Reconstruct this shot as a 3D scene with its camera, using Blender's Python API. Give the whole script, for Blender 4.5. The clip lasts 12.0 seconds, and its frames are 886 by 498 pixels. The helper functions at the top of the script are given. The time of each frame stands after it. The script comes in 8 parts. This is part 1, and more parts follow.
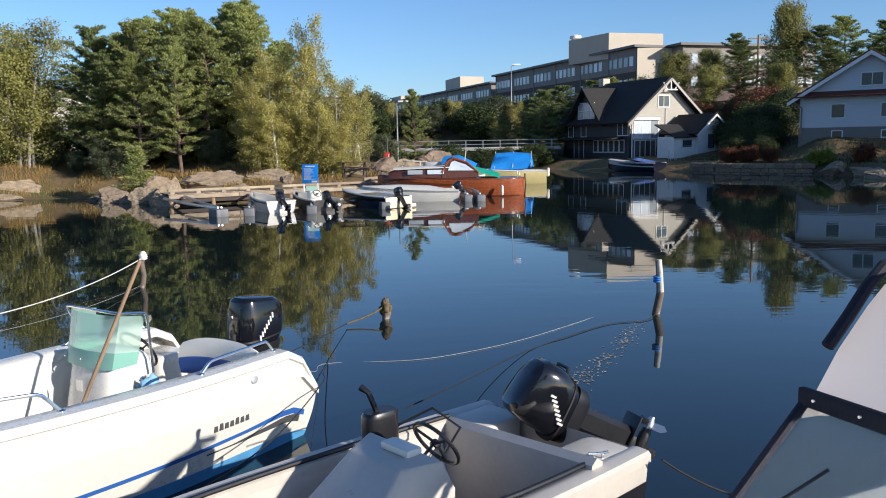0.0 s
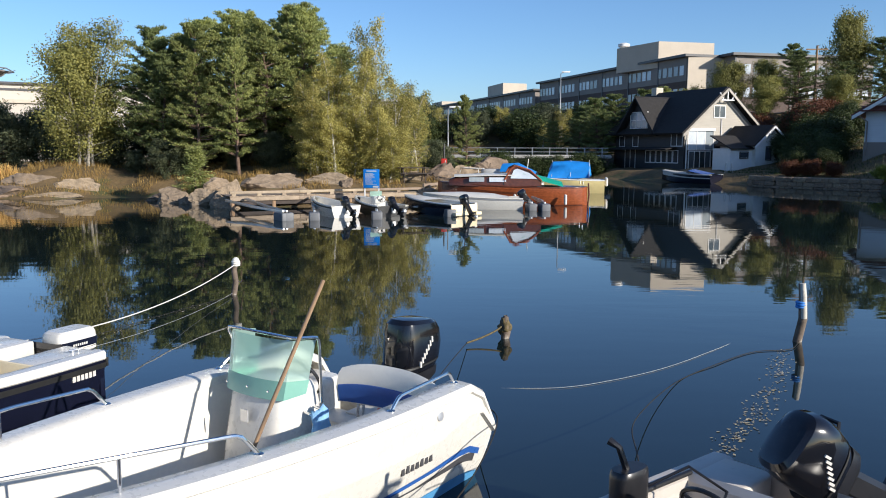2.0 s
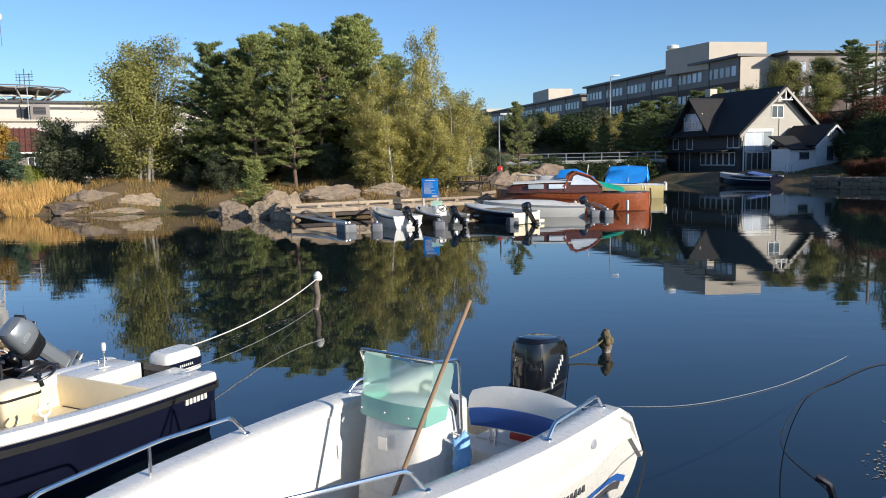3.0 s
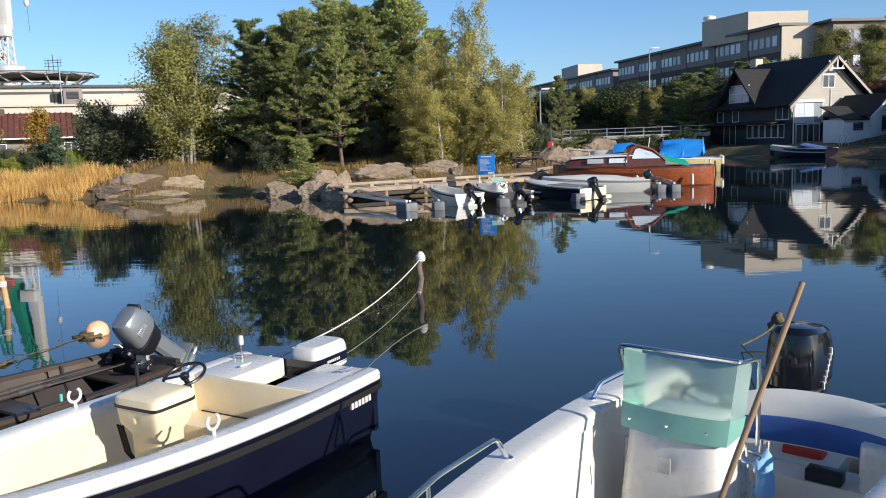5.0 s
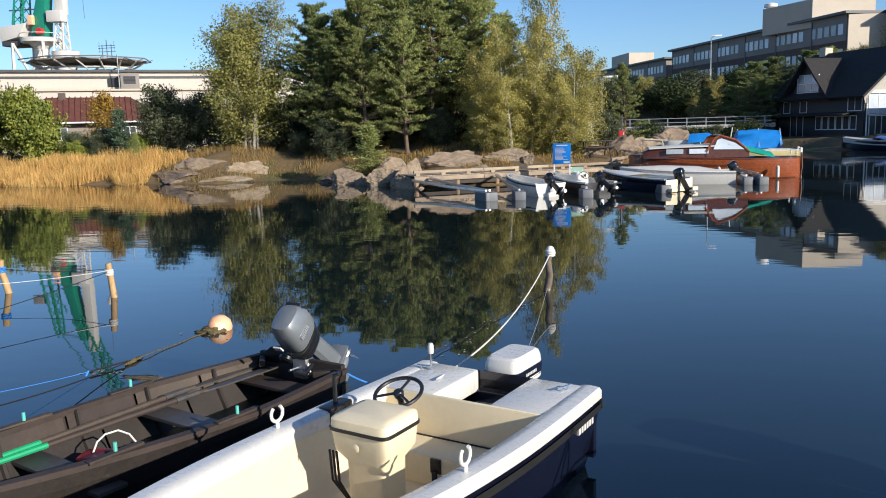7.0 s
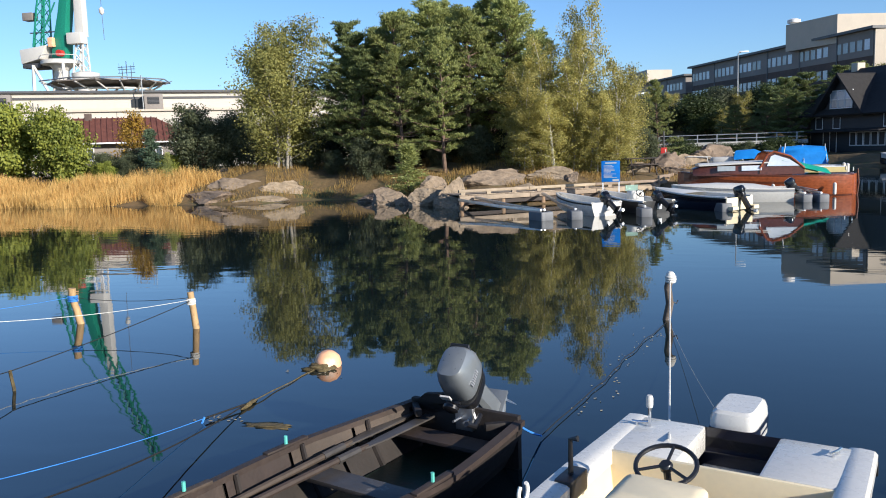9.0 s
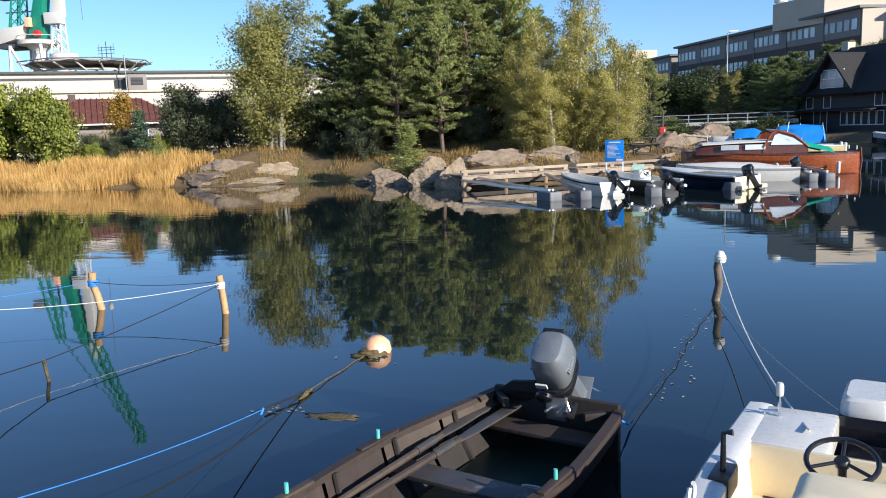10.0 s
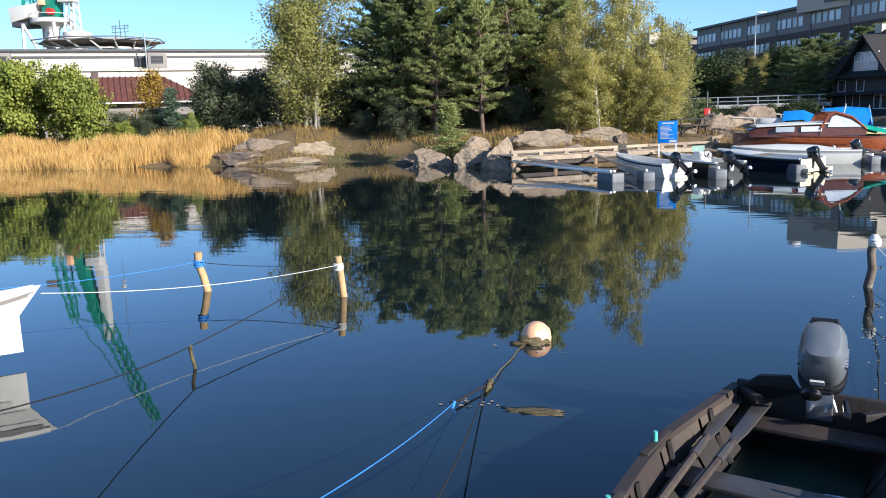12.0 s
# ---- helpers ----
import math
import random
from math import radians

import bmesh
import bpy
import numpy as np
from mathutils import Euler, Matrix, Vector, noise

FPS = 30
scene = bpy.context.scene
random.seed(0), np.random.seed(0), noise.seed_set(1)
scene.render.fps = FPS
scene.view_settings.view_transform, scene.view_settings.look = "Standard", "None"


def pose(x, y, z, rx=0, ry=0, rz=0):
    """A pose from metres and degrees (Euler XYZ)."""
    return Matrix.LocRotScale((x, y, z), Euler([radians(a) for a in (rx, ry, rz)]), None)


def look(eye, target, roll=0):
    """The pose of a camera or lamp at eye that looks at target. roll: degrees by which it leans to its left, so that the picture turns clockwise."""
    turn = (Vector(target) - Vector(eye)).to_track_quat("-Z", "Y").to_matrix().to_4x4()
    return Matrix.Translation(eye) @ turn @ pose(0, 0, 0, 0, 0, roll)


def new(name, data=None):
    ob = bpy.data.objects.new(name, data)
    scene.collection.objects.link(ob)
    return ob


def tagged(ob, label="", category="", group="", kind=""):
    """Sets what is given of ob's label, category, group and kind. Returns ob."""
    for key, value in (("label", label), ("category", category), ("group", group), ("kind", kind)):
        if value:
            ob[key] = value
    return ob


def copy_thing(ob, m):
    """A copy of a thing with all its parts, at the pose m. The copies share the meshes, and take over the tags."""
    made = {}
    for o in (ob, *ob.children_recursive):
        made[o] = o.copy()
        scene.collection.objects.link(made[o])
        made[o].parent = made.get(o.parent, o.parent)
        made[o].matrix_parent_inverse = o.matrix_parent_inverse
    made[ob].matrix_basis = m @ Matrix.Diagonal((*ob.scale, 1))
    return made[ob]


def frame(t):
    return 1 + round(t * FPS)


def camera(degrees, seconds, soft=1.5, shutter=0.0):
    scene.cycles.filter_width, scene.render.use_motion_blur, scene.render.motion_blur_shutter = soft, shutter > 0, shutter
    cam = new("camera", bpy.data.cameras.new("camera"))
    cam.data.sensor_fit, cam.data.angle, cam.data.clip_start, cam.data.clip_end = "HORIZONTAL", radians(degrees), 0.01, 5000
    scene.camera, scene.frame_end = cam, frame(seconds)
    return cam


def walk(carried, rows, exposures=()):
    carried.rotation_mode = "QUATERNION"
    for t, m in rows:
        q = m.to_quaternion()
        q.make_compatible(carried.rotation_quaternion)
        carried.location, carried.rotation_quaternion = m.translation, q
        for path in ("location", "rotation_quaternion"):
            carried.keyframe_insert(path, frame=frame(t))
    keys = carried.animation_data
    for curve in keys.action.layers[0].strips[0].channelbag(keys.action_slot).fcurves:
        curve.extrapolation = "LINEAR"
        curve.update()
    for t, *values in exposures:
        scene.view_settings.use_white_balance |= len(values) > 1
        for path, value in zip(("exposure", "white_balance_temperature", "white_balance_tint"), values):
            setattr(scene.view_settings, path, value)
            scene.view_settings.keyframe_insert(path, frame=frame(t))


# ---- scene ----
cam = camera(57.88, 12.0, soft=1.0)
# seconds, x, y, z, yaw, pitch, roll
ROWS = [
    (0.0, -0.000, -0.000, 2.820, 0.00, -7.58, 1.02),
    (0.5, -0.338, 0.161, 2.853, 0.62, -6.71, 0.65),
    (1.0, -0.684, 0.377, 2.858, 1.49, -6.89, 1.12),
    (1.5, -1.031, 0.562, 2.850, 1.40, -7.56, 0.67),
    (2.0, -1.406, 0.762, 2.867, 2.50, -7.15, -0.17),
    (2.5, -1.790, 0.955, 2.879, 3.59, -6.94, 0.43),
    (3.0, -2.186, 1.075, 2.896, 5.55, -6.57, 1.18),
    (5.0, -3.921, 2.210, 2.728, 7.08, -7.93, 2.17),
    (5.5, -4.321, 2.382, 2.734, 8.04, -7.94, 2.07),
    (6.0, -4.728, 2.551, 2.734, 8.25, -8.17, 2.16),
    (6.5, -5.133, 2.750, 2.741, 8.54, -8.28, 1.90),
    (7.0, -5.562, 2.947, 2.723, 9.94, -8.64, 1.58),
    (9.0, -7.222, 3.669, 2.743, 10.72, -7.31, 1.95),
    (9.5, -7.695, 3.803, 2.717, 9.77, -7.97, 2.44),
    (10.0, -8.180, 3.977, 2.684, 9.40, -8.64, 2.11),
    (10.5, -8.655, 4.101, 2.642, 9.30, -9.06, 2.16),
    (11.0, -9.115, 4.204, 2.624, 9.29, -9.42, 2.13),
    (11.5, -9.582, 4.254, 2.612, 9.77, -9.36, 2.24),
    (12.0, -10.080, 4.337, 2.611, 9.85, -9.86, 1.74),
]
walk(cam, [(t, pose(x, y, z, 90 + pitch, roll, yaw)) for t, x, y, z, yaw, pitch, roll in ROWS], exposures=[(0.0, 0.54, 5850, 9), (6.5, 0.52, 5900, 9), (9.5, 0.70, 5750, 9), (12.0, 0.94, 5550, 9)])

# ---- light ----
SUN = Vector((0.80, -0.49, 0.345)).normalized()
world = bpy.data.worlds.new("world")
scene.world = world
world.use_nodes = True
wn = world.node_tree.nodes
sky = wn.new("ShaderNodeTexSky")
sky.sky_type, sky.sun_disc = "NISHITA", False
sky.sun_elevation = math.asin(SUN.z)
sky.sun_rotation = math.atan2(SUN.x, SUN.y)
sky.altitude, sky.air_density, sky.dust_density, sky.ozone_density = 600, 1.0, 0.8, 4.5
tone = wn.new("ShaderNodeHueSaturation")
tone.inputs["Hue"].default_value, tone.inputs["Saturation"].default_value = 0.502, 1.0
world.node_tree.links.new(sky.outputs[0], tone.inputs["Color"])
world.node_tree.links.new(tone.outputs[0], wn["Background"].inputs[0])
wn["Background"].inputs[1].default_value = 0.104
sun = new("sun", bpy.data.lights.new("sun", "SUN"))
sun.data.energy, sun.data.angle, sun.data.color = 5.0, radians(0.53), (1.0, 0.87, 0.70)
sun.matrix_world = look(SUN * 100, (0, 0, 0))
scene.view_settings.exposure = 0.0


# ---- materials ----
def surface(name, col, rough=0.5, metal=0.0, var=0.2, scale=3.0, bump=0.0, bscale=40.0, col2=None, rand=0.0, stretch=(1, 1, 1), island=0.0, coat=0.0, spots=None):
    """A painted or natural surface: two scales of noise in the colour, fine relief."""
    m = bpy.data.materials.new(name)
    m.use_nodes = True
    n, ln = m.node_tree.nodes, m.node_tree.links
    b = n["Principled BSDF"]
    tc = n.new("ShaderNodeTexCoord")
    mp = n.new("ShaderNodeMapping")
    mp.inputs["Scale"].default_value = stretch
    ln.new(tc.outputs["Object"], mp.inputs[0])
    a = n.new("ShaderNodeTexNoise")
    a.inputs["Scale"].default_value, a.inputs["Detail"].default_value = scale, 5
    f = n.new("ShaderNodeTexNoise")
    f.inputs["Scale"].default_value, f.inputs["Detail"].default_value = scale * 9, 3
    ln.new(mp.outputs[0], a.inputs["Vector"])
    ln.new(mp.outputs[0], f.inputs["Vector"])
    mid = n.new("ShaderNodeMath")
    mid.operation = "MULTIPLY_ADD"
    ln.new(f.outputs[0], mid.inputs[0])
    mid.inputs[1].default_value = 0.45
    ln.new(a.outputs[0], mid.inputs[2])
    ramp = n.new("ShaderNodeMapRange")
    ramp.inputs[1].default_value, ramp.inputs[2].default_value = 0.45, 1.0
    ln.new(mid.outputs[0], ramp.inputs[0])
    mix = n.new("ShaderNodeMix")
    mix.data_type = "RGBA"
    c1 = tuple(c * (1 - var) for c in col)
    c2 = col2 or tuple(min(1, c * (1 + var)) for c in col)
    mix.inputs[6].default_value, mix.inputs[7].default_value = (*c1, 1), (*c2, 1)
    ln.new(ramp.outputs[0], mix.inputs[0])
    out = mix.outputs[2]
    if rand or island:
        hs = n.new("ShaderNodeHueSaturation")
        if island:
            src = n.new("ShaderNodeNewGeometry").outputs["Random Per Island"]
        else:
            src = n.new("ShaderNodeObjectInfo").outputs["Random"]
        k = island or rand
        v = n.new("ShaderNodeMapRange")
        v.inputs[3].default_value, v.inputs[4].default_value = 1 - k, 1 + k
        ln.new(src, v.inputs[0])
        ln.new(v.outputs[0], hs.inputs["Value"])
        hv = n.new("ShaderNodeMapRange")
        hv.inputs[3].default_value, hv.inputs[4].default_value = 0.5 - 0.05 * k, 0.5 + 0.03 * k
        ln.new(src, hv.inputs[0])
        ln.new(hv.outputs[0], hs.inputs["Hue"])
        ln.new(out, hs.inputs["Color"])
        out = hs.outputs[0]
    if spots:
        w = n.new("ShaderNodeTexNoise")
        w.inputs["Scale"].default_value, w.inputs["Detail"].default_value, w.inputs["Roughness"].default_value = spots[1], 6, 0.7
        ln.new(mp.outputs[0], w.inputs["Vector"])
        wr = n.new("ShaderNodeMapRange")
        wr.inputs[1].default_value, wr.inputs[2].default_value = spots[2], spots[2] + 0.12
        ln.new(w.outputs[0], wr.inputs[0])
        m2 = n.new("ShaderNodeMix")
        m2.data_type = "RGBA"
        m2.inputs[7].default_value = (*spots[0], 1)
        ln.new(wr.outputs[0], m2.inputs[0])
        ln.new(out, m2.inputs[6])
        out = m2.outputs[2]
    ln.new(out, b.inputs["Base Color"])
    b.inputs["Metallic"].default_value = metal
    b.inputs["Coat Weight"].default_value = coat
    rr = n.new("ShaderNodeMapRange")
    rr.inputs[3].default_value, rr.inputs[4].default_value = max(0.02, rough * 0.8), min(1, rough * 1.2)
    ln.new(f.outputs[0], rr.inputs[0])
    ln.new(rr.outputs[0], b.inputs["Roughness"])
    if bump:
        g = n.new("ShaderNodeTexNoise")
        g.inputs["Scale"].default_value, g.inputs["Detail"].default_value = bscale, 5
        ln.new(mp.outputs[0], g.inputs["Vector"])
        bp = n.new("ShaderNodeBump")
        bp.inputs["Strength"].default_value, bp.inputs["Distance"].default_value = 1.0, bump
        ln.new(g.outputs[0], bp.inputs["Height"])
        ln.new(bp.outputs[0], b.inputs["Normal"])
    return m


def leafy(name, col, col2, thin=0.35, spread=0.35):
    """Leaves: light comes through them, and each has its own shade between two colours."""
    m = bpy.data.materials.new(name)
    m.use_nodes = True
    n, ln = m.node_tree.nodes, m.node_tree.links
    b, o = n["Principled BSDF"], n["Material Output"]
    g = n.new("ShaderNodeNewGeometry")
    oi = n.new("ShaderNodeObjectInfo")
    tc = n.new("ShaderNodeTexCoord")
    big = n.new("ShaderNodeTexNoise")
    big.inputs["Scale"].default_value = 0.9
    ln.new(tc.outputs["Object"], big.inputs["Vector"])
    ad = n.new("ShaderNodeMath")
    ad.operation = "MULTIPLY_ADD"
    ln.new(g.outputs["Random Per Island"], ad.inputs[0])
    ad.inputs[1].default_value = 0.6
    ln.new(big.outputs[0], ad.inputs[2])
    mr = n.new("ShaderNodeMapRange")
    mr.inputs[1].default_value, mr.inputs[2].default_value = 0.35, 1.1
    ln.new(ad.outputs[0], mr.inputs[0])
    mix = n.new("ShaderNodeMix")
    mix.data_type = "RGBA"
    mix.inputs[6].default_value, mix.inputs[7].default_value = (*col, 1), (*col2, 1)
    ln.new(mr.outputs[0], mix.inputs[0])
    hs = n.new("ShaderNodeHueSaturation")
    v = n.new("ShaderNodeMapRange")
    v.inputs[3].default_value, v.inputs[4].default_value = 1 - spread * 0.6, 1 + spread * 0.6
    ln.new(oi.outputs["Random"], v.inputs[0])
    ln.new(v.outputs[0], hs.inputs["Value"])
    ln.new(mix.outputs[2], hs.inputs["Color"])
    ln.new(hs.outputs[0], b.inputs["Base Color"])
    b.inputs["Roughness"].default_value = 0.55
    b.inputs["Specular IOR Level"].default_value = 0.3
    t = n.new("ShaderNodeBsdfTranslucent")
    ln.new(hs.outputs[0], t.inputs[0])
    ms = n.new("ShaderNodeMixShader")
    ms.inputs[0].default_value = thin
    ln.new(b.outputs[0], ms.inputs[1])
    ln.new(t.outputs[0], ms.inputs[2])
    ln.new(ms.outputs[0], o.inputs["Surface"])
    return m


def glassy(name, col, rough=0.03, through_light=0.9):
    m = bpy.data.materials.new(name)
    m.use_nodes = True
    b = m.node_tree.nodes["Principled BSDF"]
    b.inputs["Base Color"].default_value = (*col, 1)
    b.inputs["Roughness"].default_value = rough
    b.inputs["Transmission Weight"].default_value = through_light
    b.inputs["IOR"].default_value = 1.1
    return m


def water_material():
    m = bpy.data.materials.new("calm_water")
    m.use_nodes = True
    n, ln = m.node_tree.nodes, m.node_tree.links
    b = n["Principled BSDF"]
    b.inputs["Base Color"].default_value = (0.007, 0.013, 0.014, 1)
    b.inputs["Roughness"].default_value = 0.022
    b.inputs["IOR"].default_value = 1.58
    tc = n.new("ShaderNodeTexCoord")
    mp = n.new("ShaderNodeMapping")
    mp.inputs["Rotation"].default_value = (0, 0, 0.15)
    mp.inputs["Scale"].default_value = (0.35, 1.0, 1.0)
    ln.new(tc.outputs["Object"], mp.inputs[0])
    a = n.new("ShaderNodeTexNoise")
    a.inputs["Scale"].default_value, a.inputs["Detail"].default_value = 1.7, 2.5
    ln.new(mp.outputs[0], a.inputs["Vector"])
    c = n.new("ShaderNodeTexNoise")
    c.inputs["Scale"].default_value, c.inputs["Detail"].default_value = 0.12, 2.0
    ln.new(mp.outputs[0], c.inputs["Vector"])
    patch = n.new("ShaderNodeMapRange")
    patch.inputs[1].default_value, patch.inputs[2].default_value = 0.42, 0.68
    patch.inputs[3].default_value, patch.inputs[4].default_value = 0.25, 1.0
    ln.new(c.outputs[0], patch.inputs[0])
    mu = n.new("ShaderNodeMath")
    mu.operation = "MULTIPLY"
    ln.new(a.outputs[0], mu.inputs[0])
    ln.new(patch.outputs[0], mu.inputs[1])
    bp = n.new("ShaderNodeBump")
    bp.inputs["Strength"].default_value, bp.inputs["Distance"].default_value = 1.0, 0.0048
    ln.new(mu.outputs[0], bp.inputs["Height"])
    ln.new(bp.outputs[0], b.inputs["Normal"])
    return m


WATER = water_material()
GELCOAT = surface("white_gelcoat", (0.61, 0.59, 0.54), 0.28, var=0.05, scale=2, spots=((0.5, 0.46, 0.38), 3.0, 0.70), coat=0.2)
# Grey-white taken darker still: the shade over this boat sits in the colour.
SHADED_GREY_WHITE = surface("shaded_grey_white_gelcoat", (0.50, 0.46, 0.41), 0.4, var=0.10, scale=2.5, spots=((0.26, 0.23, 0.19), 4.0, 0.66))
LINER = surface("off_white_liner", (0.65, 0.62, 0.55), 0.45, var=0.07, scale=3, spots=((0.42, 0.38, 0.30), 6.0, 0.70))
CREAM = surface("cream_liner", (0.74, 0.63, 0.42), 0.45, var=0.07, scale=3, spots=((0.30, 0.24, 0.15), 9.0, 0.72))
NAVY = surface("navy_gelcoat", (0.006, 0.007, 0.017), 0.2, var=0.2, scale=2, coat=0.3)
BLUE_PAINT = surface("blue_stripe", (0.03, 0.10, 0.34), 0.3, var=0.1)
BLUE_BOTTOM = surface("blue_antifouling", (0.08, 0.26, 0.50), 0.55, var=0.2, scale=5)
BLACK = surface("black_plastic", (0.012, 0.012, 0.014), 0.35, var=0.3, scale=5)
GLOSS_BLACK = surface("gloss_black_cowl", (0.006, 0.006, 0.008), 0.12, var=0.2, scale=5, coat=0.4)
RUBBER = surface("black_rubber", (0.010, 0.010, 0.010), 0.6, var=0.3, bump=0.001)
STEEL = surface("stainless_steel", (0.72, 0.72, 0.72), 0.16, metal=1.0, var=0.06)
DULL = surface("dull_aluminium", (0.55, 0.56, 0.57), 0.42, metal=1.0, var=0.15, scale=6)
GREY_COWL = surface("grey_cowl", (0.20, 0.215, 0.225), 0.30, metal=0.35, var=0.08, coat=0.3)
SILVER = surface("silver_decal", (0.55, 0.55, 0.56), 0.3, metal=0.6, var=0.08)
WHITE = surface("white_paint", (0.56, 0.54, 0.50), 0.4, var=0.05)
RED = surface("red_plastic", (0.45, 0.03, 0.02), 0.4, var=0.2)
SEAT_WHITE = surface("white_vinyl", (0.72, 0.69, 0.62), 0.5, var=0.06, bump=0.002, bscale=14)
SEAT_BLUE = surface("blue_vinyl", (0.03, 0.09, 0.32), 0.45, var=0.15, bump=0.002, bscale=14)
TINT = glassy("green_tinted_acrylic", (0.46, 0.66, 0.58), 0.42, 0.66)
TINT_BAND = surface("frosted_green_acrylic", (0.20, 0.40, 0.33), 0.3, var=0.08)
TOWEL = surface("pale_blue_cloth", (0.22, 0.42, 0.66), 0.9, var=0.15, bump=0.004, bscale=60)
OLD_WOOD = surface("weathered_pole_wood", (0.26, 0.17, 0.10), 0.8, var=0.35, scale=3, bump=0.002, bscale=30, stretch=(6, 6, 0.6))
TAR_WOOD = surface("tarred_wood", (0.018, 0.013, 0.010), 0.72, var=0.45, scale=3, bump=0.003, bscale=22, rand=0.25, spots=((0.07, 0.05, 0.035), 2.2, 0.62))
TAR_PLANK = surface("worn_tarred_plank", (0.048, 0.034, 0.025), 0.7, var=0.35, scale=2.5, bump=0.003, bscale=22, rand=0.3, spots=((0.04, 0.03, 0.022), 3.0, 0.55))
THWART = surface("grey_thwart_wood", (0.058, 0.052, 0.047), 0.45, var=0.3, scale=3, bump=0.002, bscale=25, spots=((0.30, 0.28, 0.26), 2.0, 0.64))
GREEN_PAINT = surface("green_oar_paint", (0.02, 0.30, 0.12), 0.4, var=0.15)
MINT = surface("mint_plastic", (0.12, 0.48, 0.40), 0.4, var=0.15)
BUOY = surface("faded_orange_buoy", (0.82, 0.44, 0.24), 0.5, var=0.14, scale=3, spots=((0.86, 0.66, 0.50), 2.0, 0.55))
ROPE = surface("white_rope", (0.62, 0.60, 0.55), 0.85, var=0.2, bump=0.002, bscale=150)
ROPE_GREY = surface("thin_grey_line", (0.30, 0.31, 0.31), 0.8, var=0.2, bump=0.001, bscale=150)
ROPE_DARK = surface("dark_wet_rope", (0.010, 0.009, 0.008), 0.8, var=0.4, bump=0.002, bscale=120)
ROPE_BLUE = surface("blue_rope", (0.05, 0.22, 0.62), 0.7, var=0.2, bump=0.002, bscale=120)
WEED = surface("dry_seaweed", (0.10, 0.075, 0.03), 0.8, var=0.5, scale=20, bump=0.01, bscale=60)
LEAF_LITTER = leafy("fallen_leaf", (0.30, 0.24, 0.13), (0.52, 0.44, 0.30), 0.1)
STAKE = surface("peeled_stake_wood", (0.40, 0.26, 0.12), 0.75, var=0.3, scale=4, bump=0.003, bscale=25, stretch=(5, 5, 0.8), spots=((0.12, 0.08, 0.05), 5.0, 0.60))
BARK_STAKE = surface("bark_stake", (0.13, 0.10, 0.075), 0.85, var=0.5, scale=5, bump=0.006, bscale=25, spots=((0.55, 0.52, 0.46), 3.0, 0.56))
CANVAS = leafy("pale_canvas", (0.74, 0.66, 0.64), (0.80, 0.73, 0.70), 0.5, 0.02)
CANVAS_NAVY = surface("navy_canvas", (0.008, 0.009, 0.018), 0.8, var=0.3, scale=4, bump=0.003, bscale=30)
ROCK = surface("granite_rock", (0.235, 0.178, 0.120), 0.9, var=0.4, scale=2.2, bump=0.10, bscale=4.5, spots=((0.075, 0.065, 0.055), 2.0, 0.54), rand=0.2)
CONCRETE = surface("grey_concrete", (0.36, 0.35, 0.33), 0.9, var=0.2, scale=0.8, bump=0.004, bscale=20)
FLOAT_GREY = surface("grey_plastic_float", (0.125, 0.13, 0.14), 0.6, var=0.15, scale=3)
DOCK_WOOD = surface("weathered_dock_wood", (0.30, 0.235, 0.165), 0.8, var=0.25, scale=2, bump=0.004, bscale=14, rand=0.25)
BARK = surface("pine_bark", (0.13, 0.085, 0.06), 0.9, var=0.4, scale=3, bump=0.02, bscale=10)
BIRCH_BARK = surface("birch_bark", (0.50, 0.47, 0.41), 0.8, var=0.2, scale=3, bump=0.004, bscale=10, spots=((0.05, 0.045, 0.04), 3.5, 0.56))
ASPEN_BARK = surface("grey_aspen_bark", (0.24, 0.22, 0.18), 0.85, var=0.3, scale=3, bump=0.004, bscale=10, spots=((0.05, 0.045, 0.04), 3.5, 0.54))
PINE = leafy("pine_needles", (0.100, 0.130, 0.042), (0.385, 0.410, 0.135), 0.36, 0.35)
DARK_PINE = leafy("dark_pine_needles", (0.060, 0.086, 0.032), (0.230, 0.265, 0.095), 0.30, 0.35)
BIRCH_LEAF = leafy("birch_leaves", (0.17, 0.175, 0.042), (0.56, 0.49, 0.155), 0.48, 0.3)
ASPEN_LEAF = leafy("aspen_leaves", (0.115, 0.125, 0.034), (0.33, 0.31, 0.090), 0.4, 0.25)
GREEN_LEAF = leafy("green_leaves", (0.080, 0.120, 0.020), (0.32, 0.34, 0.055), 0.3, 0.25)
GREY_LEAF = leafy("dull_willow_leaves", (0.036, 0.050, 0.024), (0.130, 0.145, 0.075), 0.3, 0.3)
AUTUMN_LEAF = leafy("autumn_leaves", (0.20, 0.13, 0.02), (0.42, 0.26, 0.04), 0.35, 0.3)
RUST_LEAF = leafy("russet_leaves", (0.055, 0.022, 0.012), (0.15, 0.055, 0.022), 0.3, 0.3)
HEDGE_LEAF = leafy("hedge_leaves", (0.018, 0.032, 0.010), (0.065, 0.085, 0.022), 0.25, 0.3)
SPRUCE = leafy("spruce_needles", (0.17, 0.21, 0.065), (0.46, 0.48, 0.17), 0.4, 0.2)
BLUE_SPRUCE = leafy("blue_green_needles", (0.055, 0.095, 0.060), (0.16, 0.22, 0.13), 0.3, 0.2)
REED = leafy("dry_reeds", (0.40, 0.235, 0.062), (0.74, 0.50, 0.18), 0.35, 0.2)
GRASS = leafy("dry_grass", (0.20, 0.125, 0.035), (0.42, 0.28, 0.09), 0.3, 0.2)
